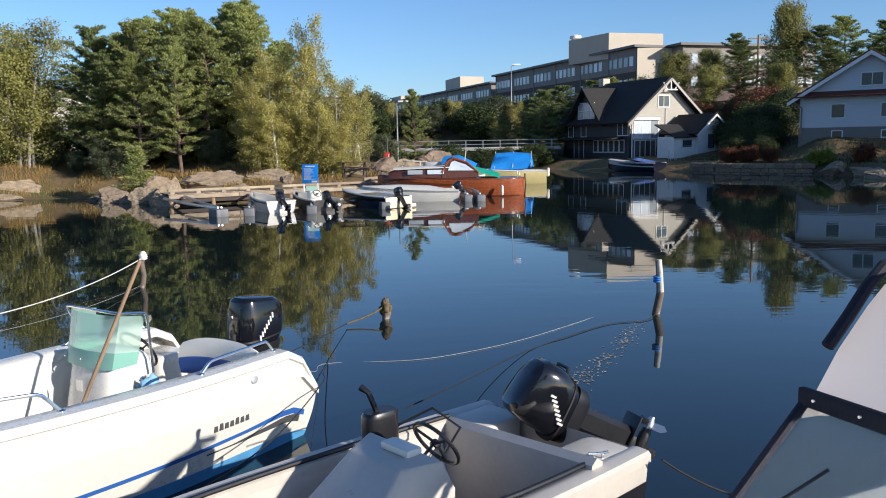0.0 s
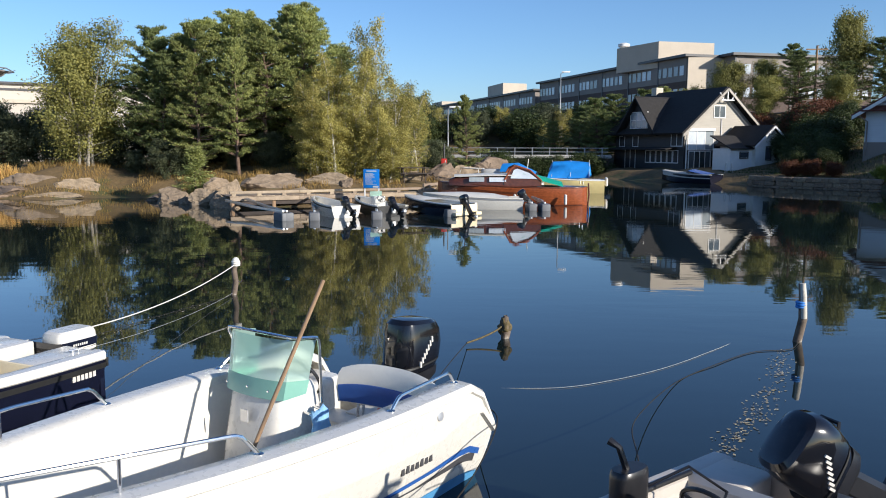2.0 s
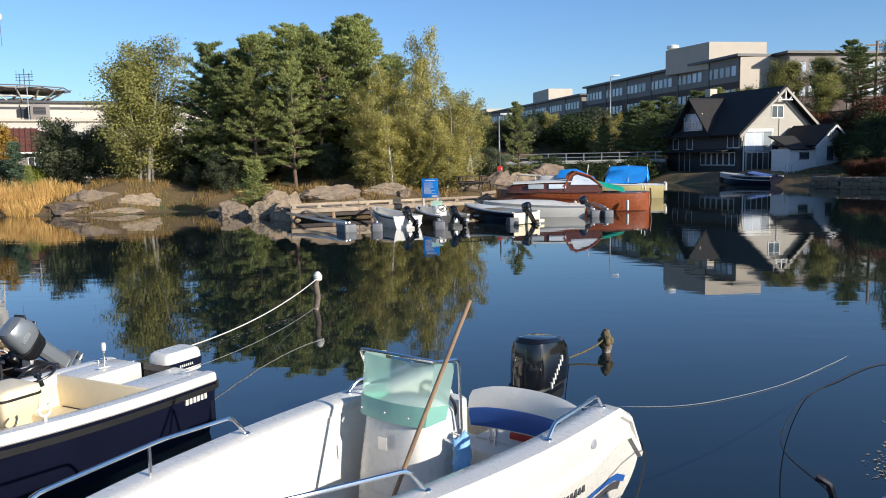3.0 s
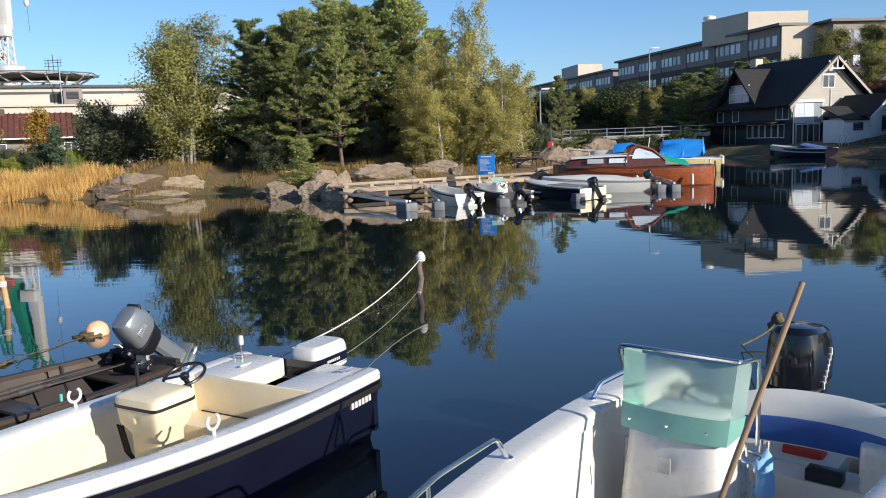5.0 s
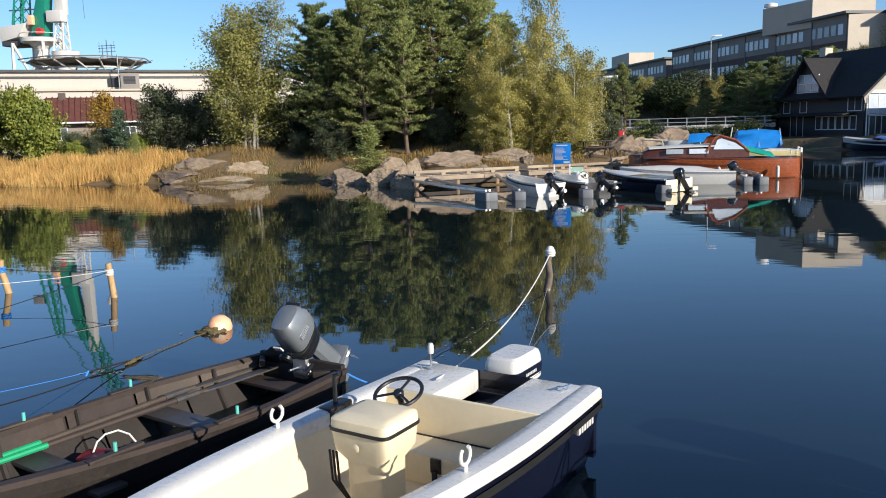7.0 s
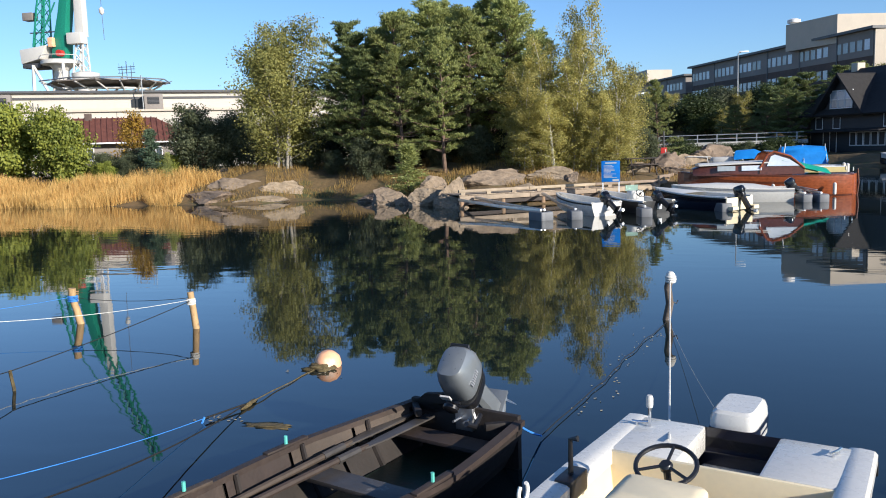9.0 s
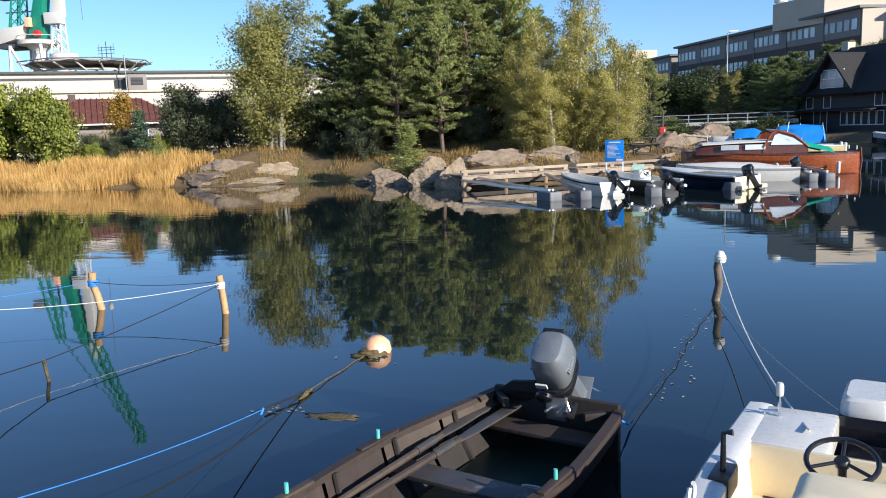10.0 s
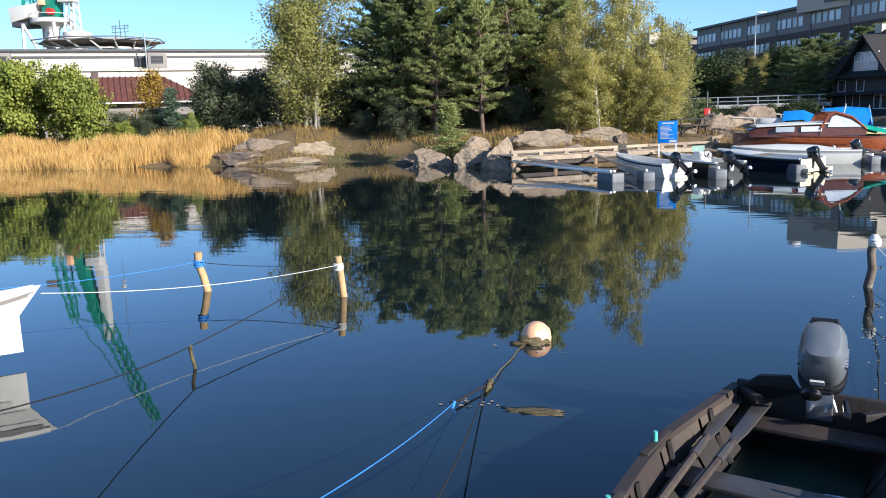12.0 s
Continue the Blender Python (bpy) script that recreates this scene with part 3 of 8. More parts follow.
# the wooded island behind the dock
for kind, x, y, h, turn, wide in (
        (P3, -22.0, 52, 8.40, 0, 1.09), (P1, -19.4, 53, 8.93, 40, 1.17), (P3, -20.8, 49.8, 6.80, 200, 1.09), (P2, -15.4, 47.4, 7.40, 90, 0.83), (P2, -18.0, 48.0, 6.90, 10, 0.91),
        (P1, -16.6, 54, 9.31, 130, 1.17), (P2, -13.6, 53, 9.50, 250, 1.13), (P1, -12.2, 50.5, 8.80, 300, 0.96), (P3, -14.6, 57, 9.31, 75, 1.22), (P3, -17.8, 58, 9.12, 160, 1.22),
        (P2, -18.6, 50.2, 8.3, 140, 1.15), (P1, -14.4, 49.6, 8.2, 200, 1.1), (P2, -12.0, 52.6, 8.9, 80, 1.15), (P3, -21.4, 50.6, 7.6, 300, 1.15), (W1, -27.6, 56.5, 3.4, 10, 1.3), (W1, -24.6, 57.5, 3.6, 100, 1.3), (W1, -22.6, 58.5, 3.8, 190, 1.3),
        (P3, -11.2, 56, 7.60, 220, 1.13), (P3, -21.5, 57, 7.98, 20, 1.13), (P2, -16.8, 51, 8.80, 330, 1.04), (P2, -20.2, 51, 8.00, 250, 1.00),
        (B1, -9.8, 47.5, 7.0, 0, 0.95), (B1, -7.4, 48.4, 8.7, 120, 0.8), (B2, -8.3, 46.4, 6.0, 40, 1.0), (B2, -10.8, 46.2, 5.2, 200, 1.0), (B2, -6.2, 47.2, 5.6, 290, 1.0),
        (B1, -8.9, 51.5, 7.4, 230, 1.0), (B2, -5.2, 49.8, 4.9, 80, 1.1), (B2, -11.6, 48.2, 5.6, 10, 1.1), (B2, -7.2, 45.8, 4.2, 330, 1.2), (B2, -9.4, 45.6, 4.0, 150, 1.2),
        (A1, -25.9, 50, 8.6, 0, 1.12), (A1, -26.6, 51.5, 7.0, 120, 1.1), (W1, -27.6, 51.5, 1.9, 40, 1.2), (W1, -24.6, 51.2, 1.7, 140, 1.2),
        (W1, -31.9, 51.5, 4.1, 0, 1.0), (W1, -30.0, 53, 3.6, 90, 1.0), (W1, -33.6, 53.5, 3.4, 200, 1.0), 
        (G1, -41.9, 51.5, 4.6, 0, 0.9), (G1, -46.8, 52, 5.1, 130, 1.0), (G1, -50.5, 53, 5.4, 200, 1.0), (G1, -44.5, 54, 3.6, 60, 1.0), (G1, -55, 54, 5.5, 20, 1.1), (G1, -60, 55, 5.5, 300, 1.1),
        (Y1, -37.8, 53, 4.2, 0, 0.9), (S2, -35.0, 50.5, 3.4, 0, 1.0), (S1, -16.6, 43.4, 2.9, 0, 1.45), (S1, -32.2, 47.6, 1.9, 50, 0.8),
        (P2, -2.4, 70, 7.0, 30, 0.75), (P2, -6.6, 71, 5.2, 210, 0.7), (P3, -6.5, 68, 4.4, 110, 0.8), (W1, -4.0, 58, 2.2, 0, 1.0)):
    plant(kind, x, y, h, turn, wide)
for i in range(16):
    plant(W1 if i % 3 else G1, rnd(-40, -33), rnd(50.5, 55), rnd(1.2, 2.0), rnd(0, 360), 1.1)
for i in range(15):
    plant(W1 if i % 4 else H1, -21 + i * 0.85 + rnd(-0.4, 0.4), rnd(55, 60), rnd(2.2, 3.6), rnd(0, 360), 1.2)
for i in range(14):
    plant(W1, rnd(-23, -9), rnd(48.5, 54), rnd(1.0, 2.2), rnd(0, 360), 1.2)
for i in range(12):
    plant(B2, rnd(-11.5, -5.5), rnd(45.2, 48), rnd(2.0, 3.6), rnd(0, 360), 1.5)
# the wooded slope behind the two houses
for kind, x, y, h, turn, wide in (
        (P3, 11.4, 88, 7.0, 0, 1.50), (P3, 13.6, 90, 7.2, 70, 1.50), (P3, 9.6, 90, 5.4, 150, 1.50), (P3, 16.6, 92, 7.6, 210, 1.50), (P3, 7.2, 92, 4.4, 20, 1.65), (B2, 6.2, 96, 3.6, 0, 1.2), (B2, 2.4, 100, 3.4, 0, 1.2),
        (P2, 20.3, 95.5, 7.4, 30, 1.35), (O1, 26.4, 95, 7.0, 0, 0.9), (O1, 23.6, 98, 6.6, 90, 1.0), (O1, 31.4, 94, 5.6, 200, 0.9), (P3, 34.8, 96, 7.4, 40, 1.2), (P3, 33.5, 92, 6.6, 140, 1.50),
        (O1, 40.0, 96, 10.2, 60, 0.74), (P3, 44.0, 94, 7.9, 10, 1.50), (P1, 46.6, 95, 8.8, 120, 1.35), (P3, 50.5, 93, 8.2, 260, 1.65), (P3, 38.6, 92, 5.4, 300, 1.65), (P1, 55.0, 95, 8.6, 30, 1.65),
        (P3, 60.0, 96, 8.6, 30, 1.65), (O1, 29.0, 90, 4.6, 20, 1.1), (O1, 36.5, 87, 4.4, 240, 1.2), (P3, 41.5, 87, 5.6, 100, 1.80), (P3, 46, 86, 6.4, 200, 1.80)):
    plant(kind, x, y, h, turn, wide)
# unseen tall trees on the bay's sunny side, added to shade bank and inlet
for kind, x, y, h, turn, wide in (
        (O1, 47, 46, 9.0, 70, 1.1), (P3, 49, 48, 11, 30, 1.1), (P1, 54, 50, 11, 110, 1.2), (O1, 44, 46, 9.0, 160, 1.2), (P3, 50, 44, 11, 210, 1.1),
        (P1, 62, 47, 11, 200, 1.2), (P3, 68, 48, 12, 140, 1.2), (P1, 36.5, 49.5, 8.0, 140, 1.1)):
    plant(kind, x, y, h, turn, wide)
random.seed(9)
for i in range(34):
    x = rnd(26, 46)
    y = rnd(63, 84) - (x - 28) * 0.1
    if 27.5 < x and 59 < y < 76 and x > 27.3 + (y - 62) * 0.2:
        x, y = rnd(29.5, 34), rnd(77, 84)
    plant(H1 if i % 4 else R1, x, y, rnd(1.2, 2.6), rnd(0, 360), rnd(1.0, 1.4))
for x, y, k, h in ((23.2, 65.4, R1, 1.0), (24.4, 64.4, R1, 1.0), (25.6, 63.2, R1, 0.9), (27.6, 60.0, G1, 1.2), (28.3, 59.4, G1, 1.1), (30.0, 57.5, R1, 1.0), (26.4, 66.5, H1, 1.6), (24.8, 68.2, H1, 1.8), (27.2, 69, H1, 2.2), (29.6, 78, H1, 2.0), (31.0, 80, R1, 2.2)):
    plant(k, x, y, h, rnd(0, 360), 1.1)
for i in range(12):
    plant(H1 if i % 3 else W1, -7 + i * 1.55, 82.9 + rnd(-0.3, 0.3), rnd(1.2, 2.3), rnd(0, 360), 1.3, z=-0.2)
for i in range(18):
    plant((P3, H1, W1, H1, B2)[i % 5], -12 + i * 1.5 + rnd(-0.5, 0.5), rnd(99, 108), rnd(2.4, 4.6), rnd(0, 360), 1.4)
for k in (P1, P2, P3, B1, B2, A1, W1, G1, Y1, S1, S2, H1, R1, O1):
    for o in (*k[0].children_recursive, k[0]):
        bpy.data.objects.remove(o)


# ---- reeds, grass, rocks ----
def blades(name, label, x0, x1, y0, y1, count, h, w, material, keep, lift=0.0):
    x, y = np.random.uniform(x0, x1, count), np.random.uniform(y0, y1, count)
    ok = keep(x, y)
    x, y = x[ok], y[ok]
    n = len(x)
    z = np.maximum(ground_height(x, y), -0.25) + lift
    hh = h * np.random.uniform(0.55, 1.15, n) * (0.90 + 0.16 * np.sin(x * 1.1 + 1.7 * np.sin(y * 1.3)) + 0.10 * np.sin(x * 3.7 + y))
    a = np.random.uniform(0, 6.283, n)
    lx, ly = np.random.normal(size=n) * 0.24 * hh, np.random.normal(size=n) * 0.24 * hh
    sx, sy = np.cos(a) * w / 2, np.sin(a) * w / 2
    v = np.stack([np.stack([x - sx, y - sy, z], 1), np.stack([x + sx, y + sy, z], 1), np.stack([x + lx + sx * 0.4, y + ly + sy * 0.4, z + hh], 1), np.stack([x + lx - sx * 0.4, y + ly - sy * 0.4, z + hh], 1)], 1)
    ob = new(name, quads_mesh(name, v.reshape(-1, 3), material))
    return tagged(ob, label, name.replace("_", " "), kind="stuff")


np.random.seed(5)
blades("reed_bed", "dense golden dry reeds along the water's edge", -75, -26.6, 43.6, 50.5, 84000, 0.84, 0.020, REED,
       lambda x, y: (y > 44.0 + 0.5 * np.sin(x * 0.9) + 0.9 * np.exp(-((x + 33) / 1.2) ** 2) - 0.06 * (x + 36) * (x < -36)) & (y < 48.6 + np.sin(x * 0.5) - 0.1 * (x + 36) * (x < -36)) & (x < -30.6 + 0.45 * (y - 44) + 0.4 * np.sin(y * 2.3)))
blades("dry_grass", "tufts of dry yellow grass on the island shore", -30, 1, 38, 56, 46000, 0.30, 0.022, GRASS,
       lambda x, y: (shore_distance(x, y) > 0.5) & (np.sin(x * 1.7) + np.cos(y * 1.3 + x) > -0.5))
blades("lawn_grass", "short green grass on the bank below the houses", 20, 46, 56, 74, 14000, 0.16, 0.04, HEDGE_LEAF, lambda x, y: shore_distance(x, y) > 1.0)


def boulder(x, y, z, sx, sy, sz, turn=0.0, tilt=0.0, label="weathered grey-brown granite boulder at the waterline", seed=0):
    bm = bmesh.new()
    bmesh.ops.create_icosphere(bm, subdivisions=5, radius=1.0)
    off = Vector((seed * 7.3, seed * 3.1, seed))
    rg = random.Random(seed)
    cuts = []
    for _ in range(11):
        ax = Vector((rg.gauss(0, 1), rg.gauss(0, 1), rg.gauss(0.25, 0.8))).normalized()
        cuts.append((ax, rg.uniform(0.42, 0.80)))
    for v in bm.verts:
        p = v.co.copy()
        for ax, k in cuts:
            d = p.dot(ax) - k
            if d > 0:
                p -= ax * d * 0.99
        layer = math.floor((p.z + 0.35 * p.x) * 4.0 + noise.noise(p * 1.5 + off)) * 0.5
        p *= 1 + 0.05 * noise.noise(p * 2.5 + off) + 0.045 * noise.noise(p * 6 + off) + 0.05 * math.sin(layer * 3.0 + seed) + 0.03 * abs(noise.noise(p * 9 + off)) - 0.13 * abs(noise.noise(p * 3.2 - off))
        v.co = p
    me = bpy.data.meshes.new("boulder")
    bm.to_mesh(me)
    bm.free()
    me.shade_smooth()
    me.set_sharp_from_angle(angle=radians(16))
    me.materials.append(ROCK)
    ob = new("boulder", me)
    ob.matrix_world = pose(x, y, z, tilt, 0, turn) @ Matrix.Diagonal((sx, sy, sz, 1))
    return tagged(ob, label, "rock", group="shore rocks")


for i, (x, y, z, sx, sy, sz, turn, tilt) in enumerate((
        (-27.0, 46.8, 0.45, 2.3, 1.5, 1.05, 10, -6), (-28.4, 45.4, 0.1, 2.2, 1.1, 0.6, -15, 5), (-24.6, 46.8, 0.4, 1.6, 1.1, 0.85, 30, 0), (-25.6, 45.0, 0.0, 1.9, 0.9, 0.42, 5, 0),
        (-17.3, 42.3, 0.0, 1.45, 0.9, 1.05, 35, 18), (-16.5, 41.6, -0.1, 0.9, 0.8, 0.7, -20, 10), (-18.6, 44.0, 0.1, 1.2, 0.8, 0.5, 10, 0),
        (-14.9, 40.9, 0.2, 1.15, 1.2, 1.0, 60, 0), (-13.8, 40.3, 0.4, 1.1, 1.0, 1.15, 15, 0), (-13.5, 38.9, -0.1, 1.1, 0.8, 0.85, -30, 0), (-15.3, 42.6, 0.5, 1.2, 1.0, 0.8, 80, 0),
        (-11.8, 42.4, 0.9, 1.9, 1.2, 0.75, 20, -8), (-9.6, 43.4, 0.95, 1.5, 0.9, 0.7, -10, 0), (-8.4, 43.3, 1.0, 0.7, 0.6, 0.5, 40, 0), (-10.6, 41.3, 0.5, 1.6, 0.9, 0.5, 30, 0),
        (-3.6, 48.6, 1.0, 2.0, 1.6, 1.3, 20, 0), (-1.9, 50.5, 0.9, 1.8, 1.5, 1.5, 70, 0), (-0.3, 49.4, 0.7, 1.3, 1.3, 1.1, 10, 0), (-2.9, 46.0, 0.7, 1.5, 1.1, 0.7, -25, 0), (-0.6, 53.0, 0.9, 1.7, 1.6, 1.4, 33, 0),
        (-5.2, 46.6, 1.0, 1.2, 1.0, 0.7, 0, 0), (27.6, 57.0, 0.3, 1.4, 1.2, 0.8, 20, 0), (28.9, 55.2, 0.2, 1.8, 1.2, 0.7, 50, 0), (28.4, 52.4, 0.2, 1.7, 1.3, 0.6, 80, 0), (30.6, 50.4, 0.2, 2.2, 1.4, 0.6, 120, 0), (34, 47.8, 0.2, 2.4, 1.4, 0.7, 150, 0))):
    boulder(x, y, z, sx, sy, sz, turn, tilt, seed=i % 9 + 1)


# ---- houses and far buildings ----
def window(parent, m, w, h, cols=2, rows=1, glass=None, frame_mat=None, depth=0.08):
    """A window on a wall: m puts its lower middle, x along the wall, y into it."""
    win = part("window", Geo().box(-w / 2 - 0.08, -0.03, -0.08, w / 2 + 0.08, 0.02, 0.0), frame_mat or TRIM, parent, smooth=False)
    win.matrix_local = m
    g = Geo()
    t = 0.07
    g.box(-w / 2 - t, -0.035, 0, -w / 2, 0.05, h)
    g.box(w / 2, -0.035, 0, w / 2 + t, 0.05, h)
    g.box(-w / 2 - t, -0.035, h, w / 2 + t, 0.05, h + t)
    for c in range(1, cols):
        x = -w / 2 + w * c / cols
        g.box(x - 0.03, -0.03, 0, x + 0.03, 0.04, h)
    for r in range(1, rows):
        z = h * r / rows
        g.box(-w / 2, -0.03, z - 0.03, w / 2, 0.04, z + 0.03)
    part("frame", g, frame_mat or TRIM, win, smooth=False)
    for c in range(cols):
        for r in range(rows):
            p = Geo().box(-w / 2 + w * c / cols + 0.03, 0.0, h * r / rows + 0.03, -w / 2 + w * (c + 1) / cols - 0.03, 0.02, h * (r + 1) / rows - 0.03)
            part("pane", p, glass or WINDOW, win, smooth=False)
    return win


def boards(parent, m, outline, z0, z1, step, material, name="board", thick=0.03):
    """Lapped boards on a wall; outline(z) gives the left and right end of the board at z."""
    g = Geo()
    z = z0
    while z < z1 - 0.02:
        a, b = outline(z + step / 2)
        if b - a > 0.1:
            v = [(a, -thick, z), (b, -thick, z), (b, -0.004, z + step), (a, -0.004, z + step), (a, 0.0, z), (b, 0.0, z)]
            g.add([m @ Vector(p) for p in v], [(0, 1, 2, 3), (4, 5, 1, 0)])
        z += step
    return tagged(part(name, g, material, parent, smooth=False), kind="stuff")


def slab(p, thick):
    """A roof plane from its four corners, with thickness."""
    p = [Vector(q) for q in p]
    n = (p[1] - p[0]).cross(p[3] - p[0]).normalized() * thick
    return Geo().add(p + [q - n for q in p], [(0, 1, 2, 3), (7, 6, 5, 4), (0, 4, 5, 1), (1, 5, 6, 2), (2, 6, 7, 3), (3, 7, 4, 0)])


def build_dark_house():
    """Gable front along local x at y = 0; the house runs back along y; z = 0 at the quay."""
    W, L, E, H = 4.5, 10.5, 3.9, 7.65
    root = thing("boathouse_villa", "dark two-storey house with pale sunlit gable by the water", "house", pose(21.9, 79.6, 0.85, 0, 0, 27))
    body = Geo().box(-W, 0, -1.2, W, L, E)
    body.add([(-W, 0, E), (W, 0, E), (0, 0, H - 0.15), (-W, L, E), (W, L, E), (0, L, H - 0.15)], [(0, 1, 2), (5, 4, 3), (0, 2, 5, 3), (1, 4, 5, 2)])
    part("wall", body, DARK_WALL, root, smooth=False)
    boards(root, Matrix(), lambda z: (-W + 0.05, W - 0.05) if z < E else (-W * (H - z) / (H - E) * 0.97, W * (H - z) / (H - E) * 0.97), 2.5, H - 0.2, 0.16, PALE_WALL)
    left = Matrix(((0, 1, 0, -W), (-1, 0, 0, L), (0, 0, 1, 0), (0, 0, 0, 1)))
    boards(root, left, lambda z: (0.0, L), 0, E, 0.17, DARK_WALL)
    over, ov = 0.7, 0.75
    zz = lambda x: H + 0.12 - (H - E) / W * abs(x)
    e = W + ov
    part("roof", slab([(0, -over, H + 0.12), (-e, -over, zz(e)), (-e, L + over, zz(e)), (0, L + over, H + 0.12)], 0.18), ROOF, root, smooth=False)
    part("roof", slab([(e, -over, zz(e)), (0, -over, H + 0.12), (0, L + over, H + 0.12), (e, L + over, zz(e))], 0.18), ROOF, root, smooth=False)
    for s in (-1, 1):
        g = slab([(0, -over - 0.05, H + 0.14), (s * e, -over - 0.05, zz(e) + 0.02), (s * e, -over - 0.05, zz(e) - 0.24), (0, -over - 0.05, H - 0.14)], 0.05)
        part("bargeboard", g, PALE_WALL, root, "pale weathered bargeboard", smooth=False)
    g = Geo()
    for s in (-1, 0, 1):
        g.box(-0.05, -0.7, 0, 0.05, -0.6, 0.9, pose(s * 0.45, 0, H - 1.05, 0, s * 35, 0))
    g.box(-0.8, -0.7, H - 1.05, 0.8, -0.6, H - 0.95)
    part("gable_truss", g, TRIM, root, smooth=False)
    # cross gable on the side towards the water
    y0, wg, hg = 6.4, 2.6, 7.1
    cg = Geo().add([(-W - 0.25, y0 - wg, E - 0.6), (-W - 0.25, y0 + wg, E - 0.6), (-W - 0.25, y0, hg), (0, y0 - wg, E), (0, y0 + wg, E), (0, y0, hg)], [(1, 0, 2), (0, 3, 5, 2), (4, 1, 2, 5), (0, 1, 4, 3)])
    part("dormer", cg, DARK_WALL, root, smooth=False)
    for s in (-1, 1):
        a = [(-W - 0.9, y0, hg + 0.15), (-W - 0.9, y0 + s * (wg + 0.5), E - 0.35), (0, y0 + s * (wg + 0.5), E - 0.35), (0, y0, hg + 0.15)]
        part("roof", slab(a if s < 0 else a[::-1], 0.16), ROOF, root, smooth=False)
    lm = lambda x, z: left @ pose(x, 0, z)
    window(root, left @ pose(L - y0, -0.30, 4.15), 2.6, 1.5, 3, 2, BLIND_WINDOW)
    for x in (9.4, 7.2):
        window(root, lm(L - x + 0.0, 2.3), 0.8, 1.0, 1, 1, BLIND_WINDOW)
    window(root, lm(L - 8.0, 0.1), 1.6, 1.9, 2, 1, BLIND_WINDOW)
    for i in range(6):
        window(root, lm(L - 5.2 + i * 0.82, 0.75), 0.62, 1.1, 1, 1)
    window(root, lm(L - 1.0, 2.35), 1.5, 1.7, 2, 1)
    roofline = slab([(-W - 0.02, 1.0, 2.15), (-W - 1.3, 1.0, 1.95), (-W - 1.3, L, 1.95), (-W - 0.02, L, 2.15)], 0.10)
    part("canopy", roofline, ROOF, root, smooth=False)
    # gable windows
    gm = lambda x, z: pose(x, -0.04, z)
    window(root, gm(-0.35, 5.05), 1.3, 1.05, 2, 1)
    window(root, gm(-2.5, 2.0), 3.0, 1.75, 3, 1, BLIND_WINDOW)
    part("awning", Geo().box(-4.1, -0.2, 3.75, -0.9, 0.0, 4.0), TRIM, root, "white rolled awning", smooth=False)
    window(root, gm(-2.6, 0.05), 2.6, 1.75, 4, 1)
    part("downpipe", Geo().tube([(-W - 0.2, -0.5, E - 0.5), (-W + 0.2, -0.12, E - 1.0), (-W + 0.2, -0.12, 0)], 0.06), TRIM, root)
    part("downpipe", Geo().tube([(-0.1, -0.08, 4.9), (-0.1, -0.08, 1.8)], 0.04), TRIM, root)
    part("chimney", Geo().box(-0.45, 9.2, H - 0.8, 0.45, 10.0, H + 0.8), BEIGE, root, bevel=0.03)
    # white annex
    ax = thing("white_annex", "small white gabled annex beside the dark house", "house", pose(25.3, 76.0, 0.95, 0, 0, 27))
    w, l, e2, h2 = 1.75, 4.4, 2.6, 4.05
    b = Geo().box(-w, 0, -1.0, w, l, e2).add([(-w, 0, e2), (w, 0, e2), (0, 0, h2 - 0.1), (-w, l, e2), (w, l, e2), (0, l, h2 - 0.1)], [(0, 1, 2), (5, 4, 3), (0, 2, 5, 3), (1, 4, 5, 2)])
    # Annex walls take the brighter trim white to look sunlit.
    part("wall", b, TRIM, ax, smooth=False)
    boards(ax, Matrix(), lambda z: (-w + 0.03, w - 0.03) if z < e2 else (-w * (h2 - z) / (h2 - e2), w * (h2 - z) / (h2 - e2)), 0, h2 - 0.2, 0.15, TRIM)
    for s in (-1, 1):
        q = [(0, -0.5, h2), (s * (w + 0.6), -0.5, e2 - 0.42), (s * (w + 0.6), l, e2 - 0.42), (0, l, h2)]
        part("roof", slab(q if s < 0 else q[::-1], 0.12), ROOF, ax, smooth=False)
        part("bargeboard", slab([(0, -0.54, h2 + 0.02), (s * (w + 0.6), -0.54, e2 - 0.40), (s * (w + 0.6), -0.54, e2 - 0.62), (0, -0.54, h2 - 0.2)], 0.04), TRIM, ax, "white bargeboard", smooth=False)
    window(ax, pose(-0.2, -0.04, 1.0), 0.55, 1.15, 1, 1, None, DARK_METAL)
    porch = Geo().box(-w - 2.6, 0.4, -1.0, -w, 2.6, 2.0)
    part("porch", porch, TRIM, ax, smooth=False)
    part("roof", slab([(-w - 2.8, 0.1, 2.0), (-w + 0.1, 0.1, 2.0), (-w + 0.1, 2.8, 3.2), (-w - 2.8, 2.8, 3.2)], 0.1), ROOF, ax, smooth=False)
    window(ax, pose(-w - 1.0, 0.36, 1.15), 0.9, 0.5, 1, 1, None, DARK_METAL)
    # quay in front of the house
    quay = Geo().box(-7.5, -2.2, -2.2, 2.5, 11, -0.12)
    ob = solo("house_quay", quay, BRICK, "dark stone quay under the waterside house", "quay", m=root.matrix_world.copy(), kind="structure", bevel=0.03)
    lad = thing("pool_ladder", "small white bathing ladder on the house quay", "ladder", pose(20.4, 71.6, 0.2))
    for s in (-0.25, 0.25):
        part("rail", Geo().tube([(s, -0.2, -0.7), (s, -0.1, 0.6), (s, 0.0, 1.3), (s, 0.25, 1.5), (s, 0.45, 1.2), (s, 0.5, 0.5)], 0.035), WHITE, lad)
